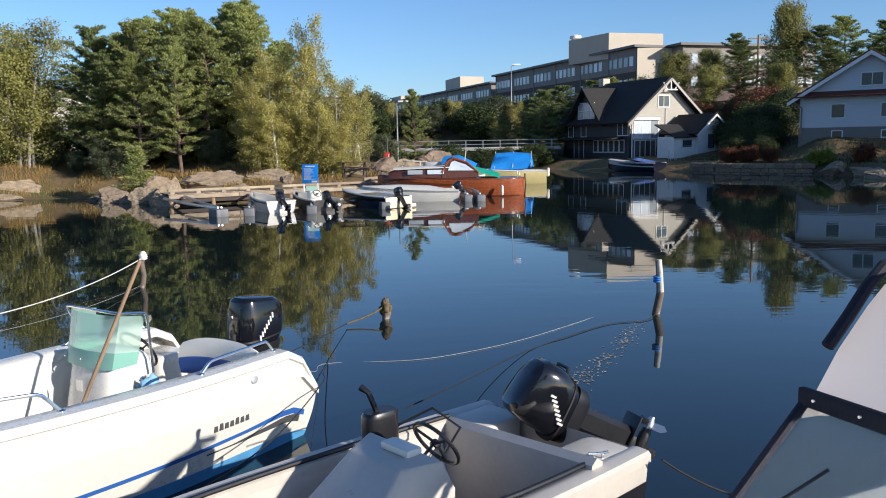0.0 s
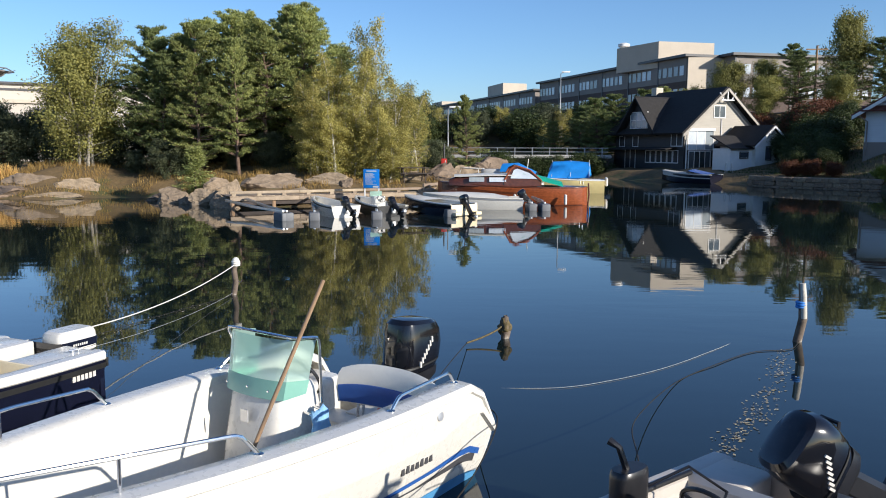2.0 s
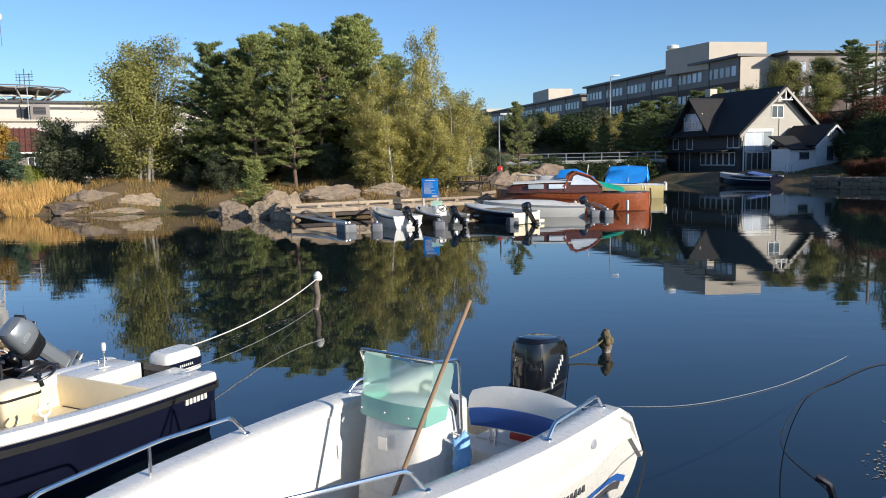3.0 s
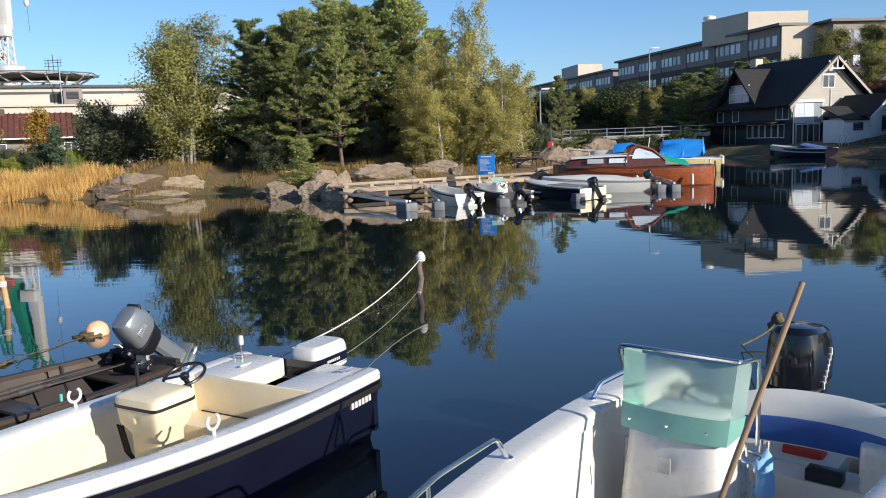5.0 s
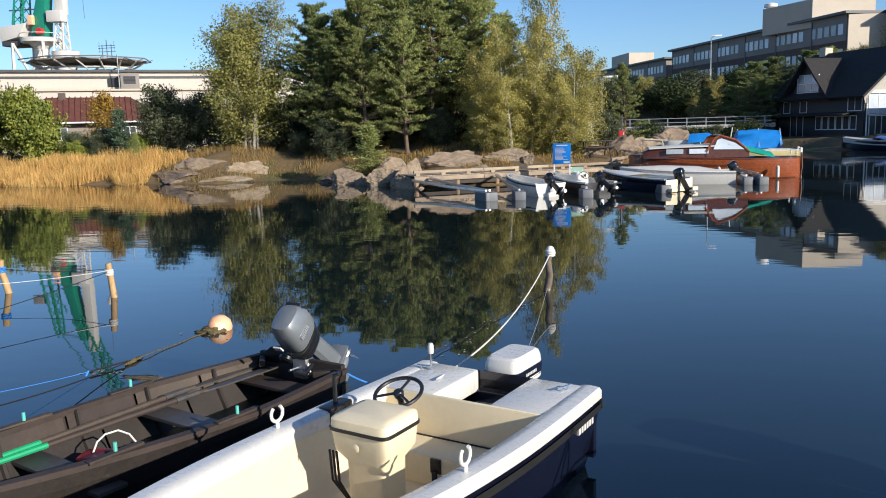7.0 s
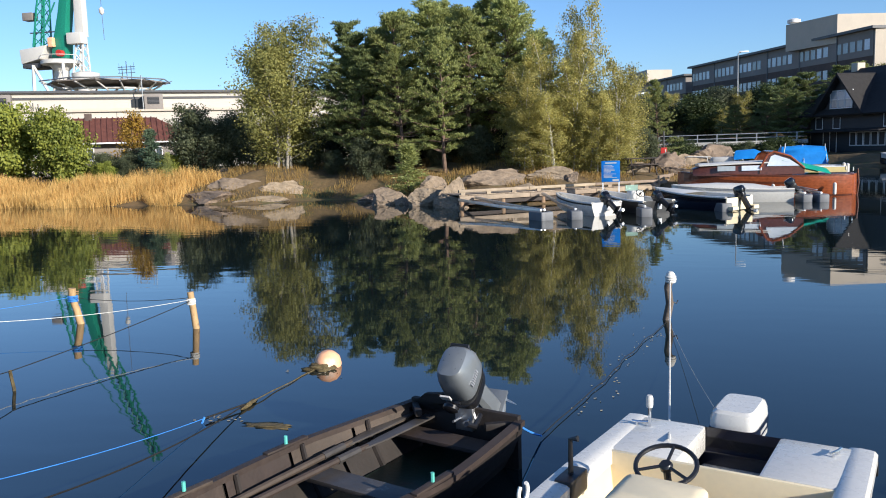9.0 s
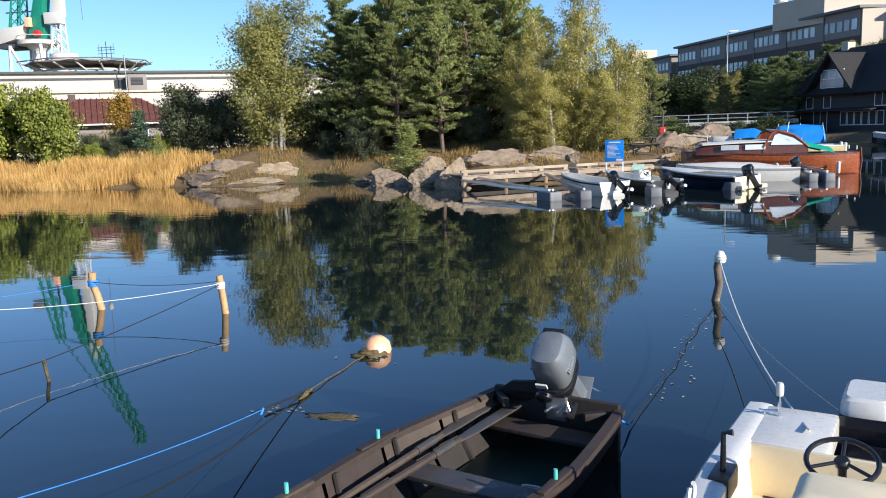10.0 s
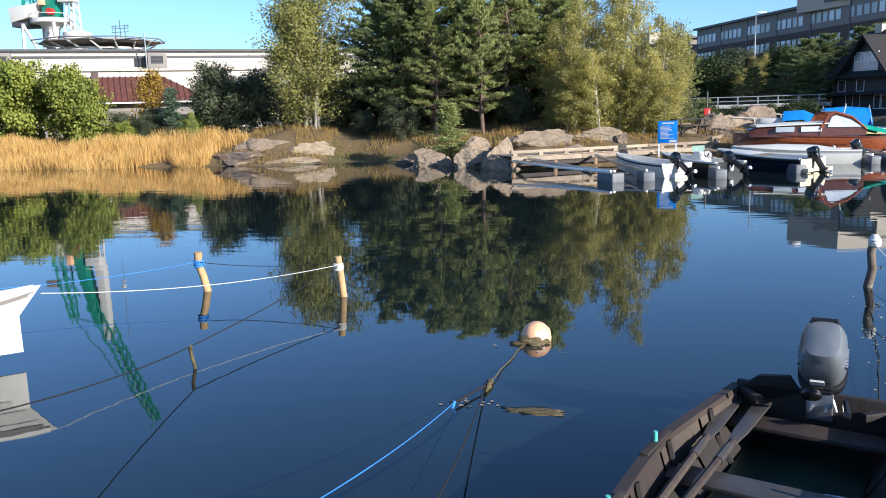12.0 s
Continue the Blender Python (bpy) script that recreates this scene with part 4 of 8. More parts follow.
    for z in (-0.3, 0.0, 0.3):
        part("rung", Geo().tube([(-0.25, -0.12, z), (0.25, -0.12, z)], 0.02), WHITE, lad)


def build_white_house():
    W, L, E, H = 5.0, 5.0, 3.5, 6.75
    root = thing("white_house", "white weatherboard house with a red tiled roof on the bank", "house", pose(33.2, 63.2, 2.45, 0, 0, -33))
    b = Geo().box(-W, 0, -1.5, W, L, E).add([(-W, 0, E), (W, 0, E), (0, 0, H - 0.1), (-W, L, E), (W, L, E), (0, L, H - 0.1)], [(0, 1, 2), (5, 4, 3), (0, 2, 5, 3), (1, 4, 5, 2)])
    part("wall", b, SHADE_WHITE_WALL, root, smooth=False)
    boards(root, Matrix(), lambda z: (-W, W), 1.05, E, 0.14, SHADE_WHITE_WALL)
    boards(root, Matrix(), lambda z: (-W * (H - z) / (H - E), W * (H - z) / (H - E)), E + 0.35, H - 0.15, 0.14, SHADE_WHITE_WALL)
    part("foundation", Geo().box(-W - 0.03, -0.03, -1.5, W + 0.03, 0.2, 1.0), GREY_PANEL, root, "grey-blue foundation wall", smooth=False)
    for s in (-1, 1):
        q = [(0, -0.6, H), (s * (W + 0.9), -0.6, E - 0.5), (s * (W + 0.9), L + 0.5, E - 0.5), (0, L + 0.5, H)]
        part("roof", slab(q if s < 0 else q[::-1], 0.16), ROOF_RED, root, smooth=False)
        part("bargeboard", slab([(0, -0.66, H + 0.04), (s * (W + 0.9), -0.66, E - 0.46), (s * (W + 0.9), -0.66, E - 0.74), (0, -0.66, H - 0.26)], 0.06), TRIM, root, "white bargeboard", smooth=False)
    part("pent_roof", slab([(-W - 0.3, -0.75, E - 0.05), (W + 0.3, -0.75, E - 0.05), (W + 0.3, 0.0, E + 0.35), (-W - 0.3, 0.0, E + 0.35)], 0.08), ROOF_RED, root, smooth=False)
    window(root, pose(0.1, -0.04, 4.2), 1.5, 0.95, 2, 1)
    for x in (-2.2, 1.3, 3.6):
        window(root, pose(x, -0.04, 1.75), 0.95, 1.05, 1, 1)
    for x in (-2.2, 1.3):
        window(root, pose(x, -0.07, 0.2), 0.7, 0.5, 1, 1)
    part("downpipe", Geo().tube([(-W - 0.5, -0.3, E - 0.4), (-W + 0.15, -0.1, E - 0.9), (-W + 0.15, -0.1, 0)], 0.06), GREY_PANEL, root)


def office_wing(root, a, b, depth, z0, z1, rows, bay, first=0.5):
    """A long office block whose facade runs from a to b; windows in bands."""
    a, b = Vector((*a, 0)), Vector((*b, 0))
    d = (b - a).normalized()
    n = Vector((-d.y, d.x, 0))
    L = (b - a).length
    m = Matrix(((d.x, n.x, 0, a.x), (d.y, n.y, 0, a.y), (0, 0, 1, z0), (0, 0, 0, 1)))
    H = z1 - z0
    part("wall", Geo().box(0, 0, -6, L, depth, H - 3.6, m), BRICK, root, "dark brown brick wall", smooth=False)
    part("upper_wall", Geo().box(-0.02, -0.02, H - 3.6, L + 0.02, depth, H - 0.25, m), GREY_PANEL, root, "grey-brown top storey cladding", smooth=False)
    part("roof", Geo().box(-0.7, -0.7, H - 0.25, L + 0.7, depth + 0.7, H + 0.1, m), DARK_METAL, root, smooth=False)
    pane = Geo().box(-0.5, -0.03, 0, 0.5, 0.05, 1.35).mesh("window", BLIND_WINDOW, smooth=False)
    for r in range(rows):
        z = H - 2.75 - 3.2 * r
        x = first
        i = 0
        while x < L - 1:
            if i % 6 != 5:
                ob = part("window", pane, None, root)
                ob.matrix_world = m @ pose(x, -0.03, z)
            x += bay
            i += 1
    g = Geo()
    x = 0.1
    while x < L:
        g.box(x - 0.12, -0.1, -4, x + 0.12, 0.05, H - 0.3, m)
        x += bay * 6
    tagged(part("pilaster", g, DARK_METAL, root, smooth=False), kind="stuff")
    return m


def prism(pts, z0, z1):
    n = len(pts)
    return Geo().add([(*p, z0) for p in pts] + [(*p, z1) for p in pts], [tuple(range(n - 1, -1, -1)), tuple(range(n, 2 * n))] + [(i, (i + 1) % n, n + (i + 1) % n, n + i) for i in range(n)])


def build_office():
    root = thing("office_building", "long dark brown office building with ribbon windows on the hill", "building", pose(0, 0, 0))
    office_wing(root, (11, 166), (28, 118), 16, 6.0, 16.1, 3, 1.45)
    office_wing(root, (-17.5, 253), (10.4, 172), 16, 6.0, 15.2, 3, 1.6)
    end = prism([(28.1, 117.6), (34.2, 119.2), (34.2, 124), (28.1, 124)], 2, 15.8)
    part("end_wall", end, BEIGE, root, "sunlit beige end wall", smooth=False)
    m = office_wing(root, (34.2, 116.4), (56, 122.5), 14, 6.0, 16.1, 2, 1.5)
    part("penthouse", prism([(25.5, 125), (34.4, 127.4), (30, 138), (20.8, 134)], 15, 18.9), BEIGE, root, "beige rooftop plant room", smooth=False)
    part("penthouse", prism([(4.4, 196.5), (10.2, 199), (7, 211), (0.9, 208.5)], 14, 18.5), BEIGE, root, "beige rooftop plant room", smooth=False)
    part("penthouse", prism([(-12.5, 246), (-5, 249), (-8, 260), (-16, 257)], 14, 17.0), BEIGE, root, "beige rooftop plant room", smooth=False)
    part("roof_vent", Geo().lathe([(0.6, 0), (0.6, 0.6), (0.95, 0.7), (0.95, 1.1), (0.4, 1.3)], 12, pose(21.9, 134.0, 18.5)), TRIM, root)


def build_bridge():
    # The dark tone puts the shade of house and trees into the colour.
    g = Geo().box(-9, 84.2, -2, 12, 96, 1.9)
    solo("road_embankment", g, BRICK, "stone road embankment at the end of the inlet, coloured dark for shade", "embankment", kind="structure", smooth=False)
    solo("road", Geo().box(-30, 85.4, 1.9, 12.5, 95, 2.15), CONCRETE, "grey road slab along the embankment", "road", kind="structure", bevel=0.03)
    rail = thing("road_railing", "light grey metal road railing along the embankment", "railing", pose(0, 84.9, 2.05))
    for i in range(12):
        part("post", Geo().box(-0.05, -0.05, 0, 0.05, 0.05, 0.95, pose(-8.4 + i * 1.8, 0, 0)), BRASS, rail, smooth=False)
    for z in (0.5, 0.9):
        part("bar", Geo().box(-9, -0.04, z - 0.03, 12, 0.04, z + 0.03), BRASS, rail, smooth=False)
    solo("guard_wall", Geo().box(-9.2, 84.0, 1.9, 12.2, 84.35, 2.25), CONCRETE, "pale concrete edge beam of the road", "wall", kind="structure", bevel=0.03)


def street_lamp(x, y, z0, h, arm, turn):
    root = thing("street_lamp", "galvanised street lamp with a flat pale head", "street lamp", pose(x, y, z0, 0, 0, turn), group="street lamps")
    part("pole", Geo().tube([(0, 0, -0.3), (0, 0, h * 0.5), (0, 0, h - 0.1), (arm * 0.3, 0, h)], [0.09, 0.07, 0.05, 0.045]), BRASS, root)
    part("head", Geo().loft([[(arm * 0.1 + a, y0, h + 0.02), (arm * 0.1 + a, -y0, h + 0.02), (arm * 0.1 + a, -y0 * 0.6, h + 0.16), (arm * 0.1 + a, y0 * 0.6, h + 0.16)] for a, y0 in ((0, 0.06), (0.25, 0.16), (arm * 0.9, 0.14), (arm, 0.05))]), TRIM, root)


def build_halls():
    h = thing("industrial_hall", "long low white industrial hall with dark roof edge", "building", pose(-48.5, 94.8, 0, 0, 0, 31.8))
    part("wall", Geo().box(-90, 0, -1, 26, 26, 9.98), HALL, h, "white metal cladding", smooth=False)
    part("roof_edge", Geo().box(-90.5, -0.45, 9.98, 26.5, 26.4, 10.22), DARK_METAL, h, "thin dark roof edge", smooth=False)
    part("band", Geo().box(-90.2, -0.12, 9.28, 24.0, -0.004, 9.52), DARK_METAL, h, "dark ribbon under the eaves", smooth=False)
    part("sill", Geo().box(-90.2, -0.2, 8.0, 26.2, -0.004, 8.28), BEIGE, h, smooth=False)
    part("front_block", Geo().box(-88, -3.2, -1, 24, -0.21, 7.72), HALL, h, "lower pale front block", smooth=False)
    part("front_edge", Geo().box(-88.3, -3.5, 7.72, 24.3, -0.21, 7.92), BEIGE, h, "sand-coloured coping of the lower block", smooth=False)
    for x in (-11.2, -26.6):
        u = part("roof_unit", Geo().box(x, -1.6, 7.92, x + 2.0, -0.22, 9.75), GREY_PANEL, h, "grey-brown louvred plant box", bevel=0.04)
        part("louvre", Geo().box(x + 0.35, -1.66, 8.6, x + 1.6, -1.603, 9.4), BLACK, u, smooth=False)
        for k in range(5):
            part("slat", Geo().box(x + 0.35, -1.70, 8.66 + k * 0.15, x + 1.6, -1.66, 8.72 + k * 0.15), DARK_METAL, u, smooth=False)
    # Flat black box on the wall: painted shade of a set-back bay.
    part("recess", Geo().box(-12.5, -0.24, 8.30, -11.3, -0.13, 9.26), BLACK, h, "black panel standing in for the shade of an open bay", smooth=False)
    for i in range(11):
        part("seam", Geo().box(-80 + i * 9.4, -3.24, 0, -79.94 + i * 9.4, -3.203, 7.7), GREY_PANEL, h, smooth=False)
    part("mast", Geo().tube([(-11.35, -1.8, 7.6), (-11.35, -1.8, 11.8)], 0.06), BRASS, h)
    part("vent_pipe", Geo().tube([(-20.4, -1.2, 7.9), (-20.4, -1.2, 8.7)], 0.12), BEIGE, h)
    part("hoist_frame", Geo().tube([(-22.6, -0.7, 7.9), (-22.6, -0.7, 8.9)], 0.05).tube([(-22.1, -0.7, 7.9), (-22.1, -0.7, 8.8)], 0.05), DARK_METAL, h)
    k = thing("pale_block", "pale rendered building behind the island trees", "building", pose(0, 0, 0))
    part("wall", Geo().box(-24, 118, -1, -9.8, 135, 9.6), BEIGE, k, smooth=False)
    part("roof_edge", Geo().box(-24.3, 117.7, 9.6, -9.5, 135.3, 9.9), TRIM, k, smooth=False)
    for i in range(4):
        window(k, pose(-16.5 + i * 1.8, 117.95, 5.6), 0.9, 1.3, 1, 1)
    s = thing("red_roofed_shed", "low grey shed with a hipped red tiled roof", "house", pose(-50.6, 71.4, gz(-50.6, 71.4) + 0.45, 0, 0, 32))
    part("wall", Geo().box(-6.5, -3, -1.5, 6.5, 3, 2.6), GREY_PANEL, s, smooth=False)
    r = Geo().add([(-7.3, -3.8, 2.4), (7.3, -3.8, 2.4), (7.3, 3.8, 2.4), (-7.3, 3.8, 2.4), (-3.6, 0, 4.7), (3.4, 0, 4.7)], [(0, 1, 5, 4), (1, 2, 5), (2, 3, 4, 5), (3, 0, 4), (3, 2, 1, 0)])
    part("roof", r, ROOF_RED, s, smooth=False)
    g = Geo()
    for i in range(30):
        x = -6.9 + i * 0.475
        top = 4.72 - max(0, (-3.6 - x) / 3.7, (x - 3.4) / 3.9) * 2.3
        g.tube([(x, -3.8, 2.43), (x, -3.8 * (1 - (top - 2.4) / 2.32), top + 0.03)], 0.06, 5)
    tagged(part("roof_tile_ridge", g, ROOF_RED, s), kind="stuff")
    part("gutter", Geo().box(-7.3, -3.95, 2.3, 7.3, -3.78, 2.42), TRIM, s, smooth=False)
    part("chimney", Geo().box(-2.6, -0.4, 4.0, -2.0, 0.3, 5.1), BRICK, s, bevel=0.02)
    window(s, pose(-2.5, -3.05, 0.9), 1.0, 1.0, 2, 1)
    window(s, pose(3.2, -3.05, 0.9), 1.0, 1.0, 2, 1)
    # helicopter deck on a moored ship behind the hall
    d = thing("helicopter_deck", "octagonal grey ship helicopter deck on white trusses", "deck", pose(-102.0, 150, 0))
    part("deck", Geo().lathe([(10.6, 17.0), (11.2, 17.15), (11.2, 17.4), (0.1, 17.4)], 8, pose(0, 0, 0, 0, 0, 22)), GREY_PANEL, d, smooth=False)
    part("net_frame", Geo().ring((0, 0, 17.55), 12.2, 0.13, n=8, k=5), BRASS, d)
    for i in range(16):
        a = i * math.pi / 8
        q = (math.cos(a), math.sin(a))
        part("strut", Geo().tube([(10.4 * q[0], 10.4 * q[1], 17.0), (6.2 * math.cos(a + 0.35), 6.2 * math.sin(a + 0.35), 14.6)], 0.17, 6), WHITE, d)
        part("net_bracket", Geo().tube([(11.0 * q[0], 11.0 * q[1], 17.2), (12.2 * q[0], 12.2 * q[1], 17.55)], 0.07, 5), BRASS, d)
    part("truss_ring", Geo().ring((0, 0, 15.9), 8.2, 0.2, n=16, k=6), WHITE, d)
    part("superstructure", Geo().box(-6.5, -3, 8, 6, 6, 15.6), WHITE, d, bevel=0.1)
    ms = thing("ship_mast", "dark ship mast with radar bars", "mast", pose(-99.5, 153, 17.4) @ Matrix.Diagonal((0.62, 0.62, 0.58, 1)))
    for x in (-1.6, 0, 1.6):
        part("pole", Geo().tube([(x, 0, 0), (x, 0, 6.0 + (x == 0) * 1.6)], 0.12, 6), DARK_METAL, ms)
    for z in (3.6, 4.8, 5.6):
        part("yard", Geo().tube([(-3.0, 0, z), (3.0, 0, z)], 0.10, 6), DARK_METAL, ms)
    for x in (-2.6, 2.6):
        part("antenna", Geo().tube([(x, 0, 3.6), (x, 0, 7.0)], 0.05, 5), DARK_METAL, ms)


def lattice(a, b, w, n, r, name, root, material):
    """A square lattice boom from a to b."""
    a, b = Vector(a), Vector(b)
    d = (b - a).normalized()
    u = d.cross(Vector((0, 1, 0))).normalized()
    v = d.cross(u)
    g = Geo()
    cs = [(1, 1), (1, -1), (-1, -1), (-1, 1)]
    pt = lambda t, c: a.lerp(b, t) + (u * c[0] + v * c[1]) * w * (1 - 0.5 * t)
    for c in cs:
        g.tube([pt(0, c), pt(1, c)], r, 5)
    for i in range(n):
        for k in range(4):
            g.tube([pt(i / n, cs[k]), pt((i + 1) / n, cs[(k + 1) % 4])], r * 0.6, 4, False)
    return part(name, g, material, root)


def build_crane():
    c = thing("harbour_crane", "green and white harbour crane with a raised lattice boom", "crane", pose(-122.5, 165, 0))
    g = Geo()
    for x, y in ((-4.8, -3.4), (3.0, -3.4), (-4.8, 3.4), (3.0, 3.4)):
        g.tube([(x * 1.08, y, 8), (x, y, 16), (x * 0.92, y, 23.2)], 0.36, 6)
    g.tube([(-4.4, -3.4, 23.0), (-0.8, -3.4, 16.5)], 0.3, 6).tube([(-4.8, -3.4, 16.4), (3.0, -3.4, 16.4)], 0.26, 6).tube([(2.8, -3.4, 22.6), (-0.6, -3.4, 16.5)], 0.22, 6)
    part("portal", g, WHITE, c, "white tubular portal frame")
    part("column", Geo().lathe([(1.9, 8), (1.7, 18), (1.5, 22.0), (2.6, 23.2)], 18), WHITE, c, "white central column")
    part("slew_platform", Geo().lathe([(3.6, 23.2), (4.2, 23.4), (4.2, 24.1), (3.4, 24.4)], 20), WHITE, c)
    part("platform_rail", Geo().ring((0, 0, 25.2), 4.1, 0.07, n=20, k=5), WHITE, c)
    part("machine_house", Geo().loft([[(-7.9, -2.6, 23.6), (-3.2, -2.6, 24.6), (-3.2, 2.6, 24.6), (-7.9, 2.6, 23.6)], [(-8.1, -2.6, 26.7), (-1.6, -2.6, 27.4), (-1.6, 2.6, 27.4), (-8.1, 2.6, 26.7)]]), WHITE, c, "white machinery house", bevel=0.12)
    part("counterweight", Geo().box(-7.7, -2.5, 22.7, -3.4, 2.5, 23.7), DARK_METAL, c, bevel=0.05)
    part("tower", Geo().loft([[Vector((x0, -1.3, z)), Vector((x1, -1.3, z)), Vector((x1, 1.3, z)), Vector((x0, 1.3, z))] for z, x0, x1 in ((24.3, -1.3, 2.0), (27.5, -1.0, 2.4), (30.5, 0.0, 2.5), (34, 1.0, 3.1), (38, 1.9, 3.9), (43, 3.2, 4.9))]), CRANE_GREEN, c, "green steel tower", bevel=0.1)
    part("cab", Geo().box(-1.2, -2.4, 27.0, 0.0, -1.4, 29.0), BUOY, c, "orange operator cab", bevel=0.1)
    part("winch", Geo().lathe([(0.7, -0.6), (0.7, 0.6)], 14, pose(1.3, -1.9, 25.6, 90)), RED, c)
    part("winch_house", Geo().box(-7.9, -1.0, 33.1, -5.4, 1.0, 34.8), GREY_PANEL, c, bevel=0.15)
    part("walkway", Geo().box(-6.2, -1.2, 30.2, 1.2, -0.9, 30.45), DARK_METAL, c, smooth=False)
    lattice((-4.3, 0, 27.2), (-2.4, 0, 42), 1.3, 7, 0.2, "back_mast", c, CRANE_GREEN)
    part("stay", Geo().tube([(-6.2, 0, 27.0), (-5.2, 0, 35), (-3.0, 0, 43)], 0.16, 6), CRANE_GREEN, c)
    part("stay", Geo().tube([(-2.4, 0, 42), (3.8, 0, 43)], 0.16, 5), CRANE_GREEN, c)
    part("brace", Geo().tube([(-3.2, -1.2, 30.0), (0.6, -1.2, 36.5)], 0.18, 5), CRANE_GREEN, c)
    lattice((3, 0, 38), (15.5, 0, 66), 1.3, 14, 0.24, "boom", c, CRANE_GREEN)
    part("boom_stay", Geo().tube([(-2.4, 0, 42), (15.5, 0, 66)], 0.14, 5), CRANE_GREEN, c)
    t = thing("white_crane_tower", "white lattice crane pedestal beside the green crane", "crane", pose(-116.8, 165, 0))
    part("base", Geo().lathe([(2.2, 8), (2.2, 19.6), (2.9, 19.8), (2.9, 21.2), (1.4, 21.6)], 18), WHITE, t)
    lattice((-0.9, 0, 21.2), (-0.2, 0, 29.5), 1.25, 4, 0.2, "mast", t, WHITE)
    part("mast_head", Geo().loft([[Vector((x0, -0.9, z)), Vector((x1, -0.9, z)), Vector((x1, 0.9, z)), Vector((x0, 0.9, z))] for z, x0, x1 in ((29, -1.3, 0.9), (33, -1.0, 1.0), (46, -0.5, 1.0))]), WHITE, t, "white box-section mast", bevel=0.08)
    part("operator_cab", Geo().box(-2.6, -2, 27.4, 0.9, 0.5, 29.8), WHITE, t, bevel=0.2)
    part("hook_line", Geo().tube([(5.0, 0, 46), (5.2, 0, 28)], 0.05, 5), DARK_METAL, t)
    part("hook_block", Geo().lathe([(0.2, 33.4), (0.55, 33.8), (0.55, 34.6), (0.15, 35.0)], 10, pose(5.1, 0, 0)), WHITE, t)


build_dark_house()
build_white_house()
build_office()
build_bridge()
street_lamp(8.5, 100, gz(8.5, 100), 12.0 - gz(8.5, 100), 1.0, 0)
street_lamp(-4.15, 74, gz(-4.15, 74), 6.5 - gz(-4.15, 74), 1.2, 0)
build_halls()
build_crane()
pole = thing("utility_pole", "grey wooden utility pole on the slope", "utility pole", pose(36.3, 94, gz(36.3, 94)))
part("pole", Geo().tube([(0, 0, -0.5), (0, 0, 7.4)], [0.16, 0.12]), OLD_WOOD, pole)
part("crossarm", Geo().box(-1.2, -0.06, 6.9, 1.2, 0.06, 7.05), OLD_WOOD, pole, smooth=False)
post = thing("lifebuoy_post", "red lifebuoy post on the rocks", "post", pose(-3.5, 50.4, 0.65))
part("pole", Geo().tube([(0, 0, -0.6), (0, 0, 2.5)], 0.045), DARK_METAL, post)
part("box", Geo().box(-0.17, -0.12, 0.55, 0.17, 0.1, 1.6), RED, post, "red lifebuoy cabinet", bevel=0.03)
part("stripe", Geo().box(0.07, -0.13, 0.62, 0.12, -0.123, 1.5), WHITE, post, smooth=False)

# garden retaining wall of rough stones on the right bank
random.seed(17)
wall = thing("stone_wall", "low rough stone retaining wall along the bank", "wall", pose(0, 0, 0), kind="structure")
stone = []
for i in range(5):
    bm = bmesh.new()
    bmesh.ops.create_cube(bm, size=1.0)
    bmesh.ops.bevel(bm, geom=bm.edges[:], offset=0.14, segments=1, affect="EDGES")
    for v in bm.verts:
        v.co += Vector((rnd(-1, 1), rnd(-1, 1), rnd(-1, 1))) * 0.05
    me = bpy.data.meshes.new("stone")
    bm.to_mesh(me)
    bm.free()
    me.materials.append(ROCK)
    stone.append(me)
for (ax, ay), (bx, by) in (((20.4, 66.6), (21.4, 63.6)), ((21.4, 63.6), (26.6, 58.7))):
    L = math.hypot(bx - ax, by - ay)
    turn = math.degrees(math.atan2(by - ay, bx - ax))
    for r in range(3):
        s = rnd(0, 0.3)
        while s < L:
            w = rnd(0.45, 0.95)
            t = (s + w / 2) / L
            ob = part("stone", random.choice(stone), None, wall)
            ob.matrix_world = pose(ax + (bx - ax) * t, ay + (by - ay) * t, -0.1 + r * 0.36, 0, 0, turn + rnd(-4, 4)) @ Matrix.Diagonal((w * 1.02, rnd(0.5, 0.62), 0.38, 1))
            s += w


# ---- boats ----
def boat_frame(x, y, turn, z=0.0, heel=0.0):
    """Boat axes: x to one side, y aft; the origin is the middle of the transom at the waterline."""
    return pose(x, y, z, 0, heel, turn)


class Hull:
    """The lines of an open boat. s runs from the transom (0) to the stem (1)."""

    def __init__(self, length, beam, free, rise=0.3, stern=0.94, full=2.6, chine=0.80, deadrise=0.18, flare=0.93, power=0.75, drop=0.0, rake=0.0, round_end=1.0):
        self.drop, self.rake, self.round = drop, rake, round_end
        self.L, self.B, self.F, self.rise, self.stern, self.full, self.chine, self.dead, self.flare, self.power = length, beam / 2, free, rise, stern, full, chine, deadrise, flare, power

    def half(self, s):
        return max(0.015, self.B * (self.stern + (1 - self.stern) * min(1, s * 3.5) ** self.round) * max(0.0, 1 - s ** self.full) ** self.power)

    def sheer(self, s):
        return self.F + self.rise * s * s - self.drop * max(0.0, 1 - s / 0.075) ** 2

    def side(self, s, v):
        """A point on the outer side; v from 0 at the gunwale to 1 at the chine."""
        b, z = self.half(s), self.sheer(s)
        zc = -0.02 + 0.25 * s ** 3
        t = v
        x = b * (1 - (1 - self.chine) * t ** 1.6)
        return Vector((x, -self.L * s * (1 + self.rake * s * (1 - v)), z + (zc - z) * t))

    def keel(self, s):
        return Vector((0, -self.L * s, -0.02 - self.dead + (self.dead + 0.35) * s ** 4))


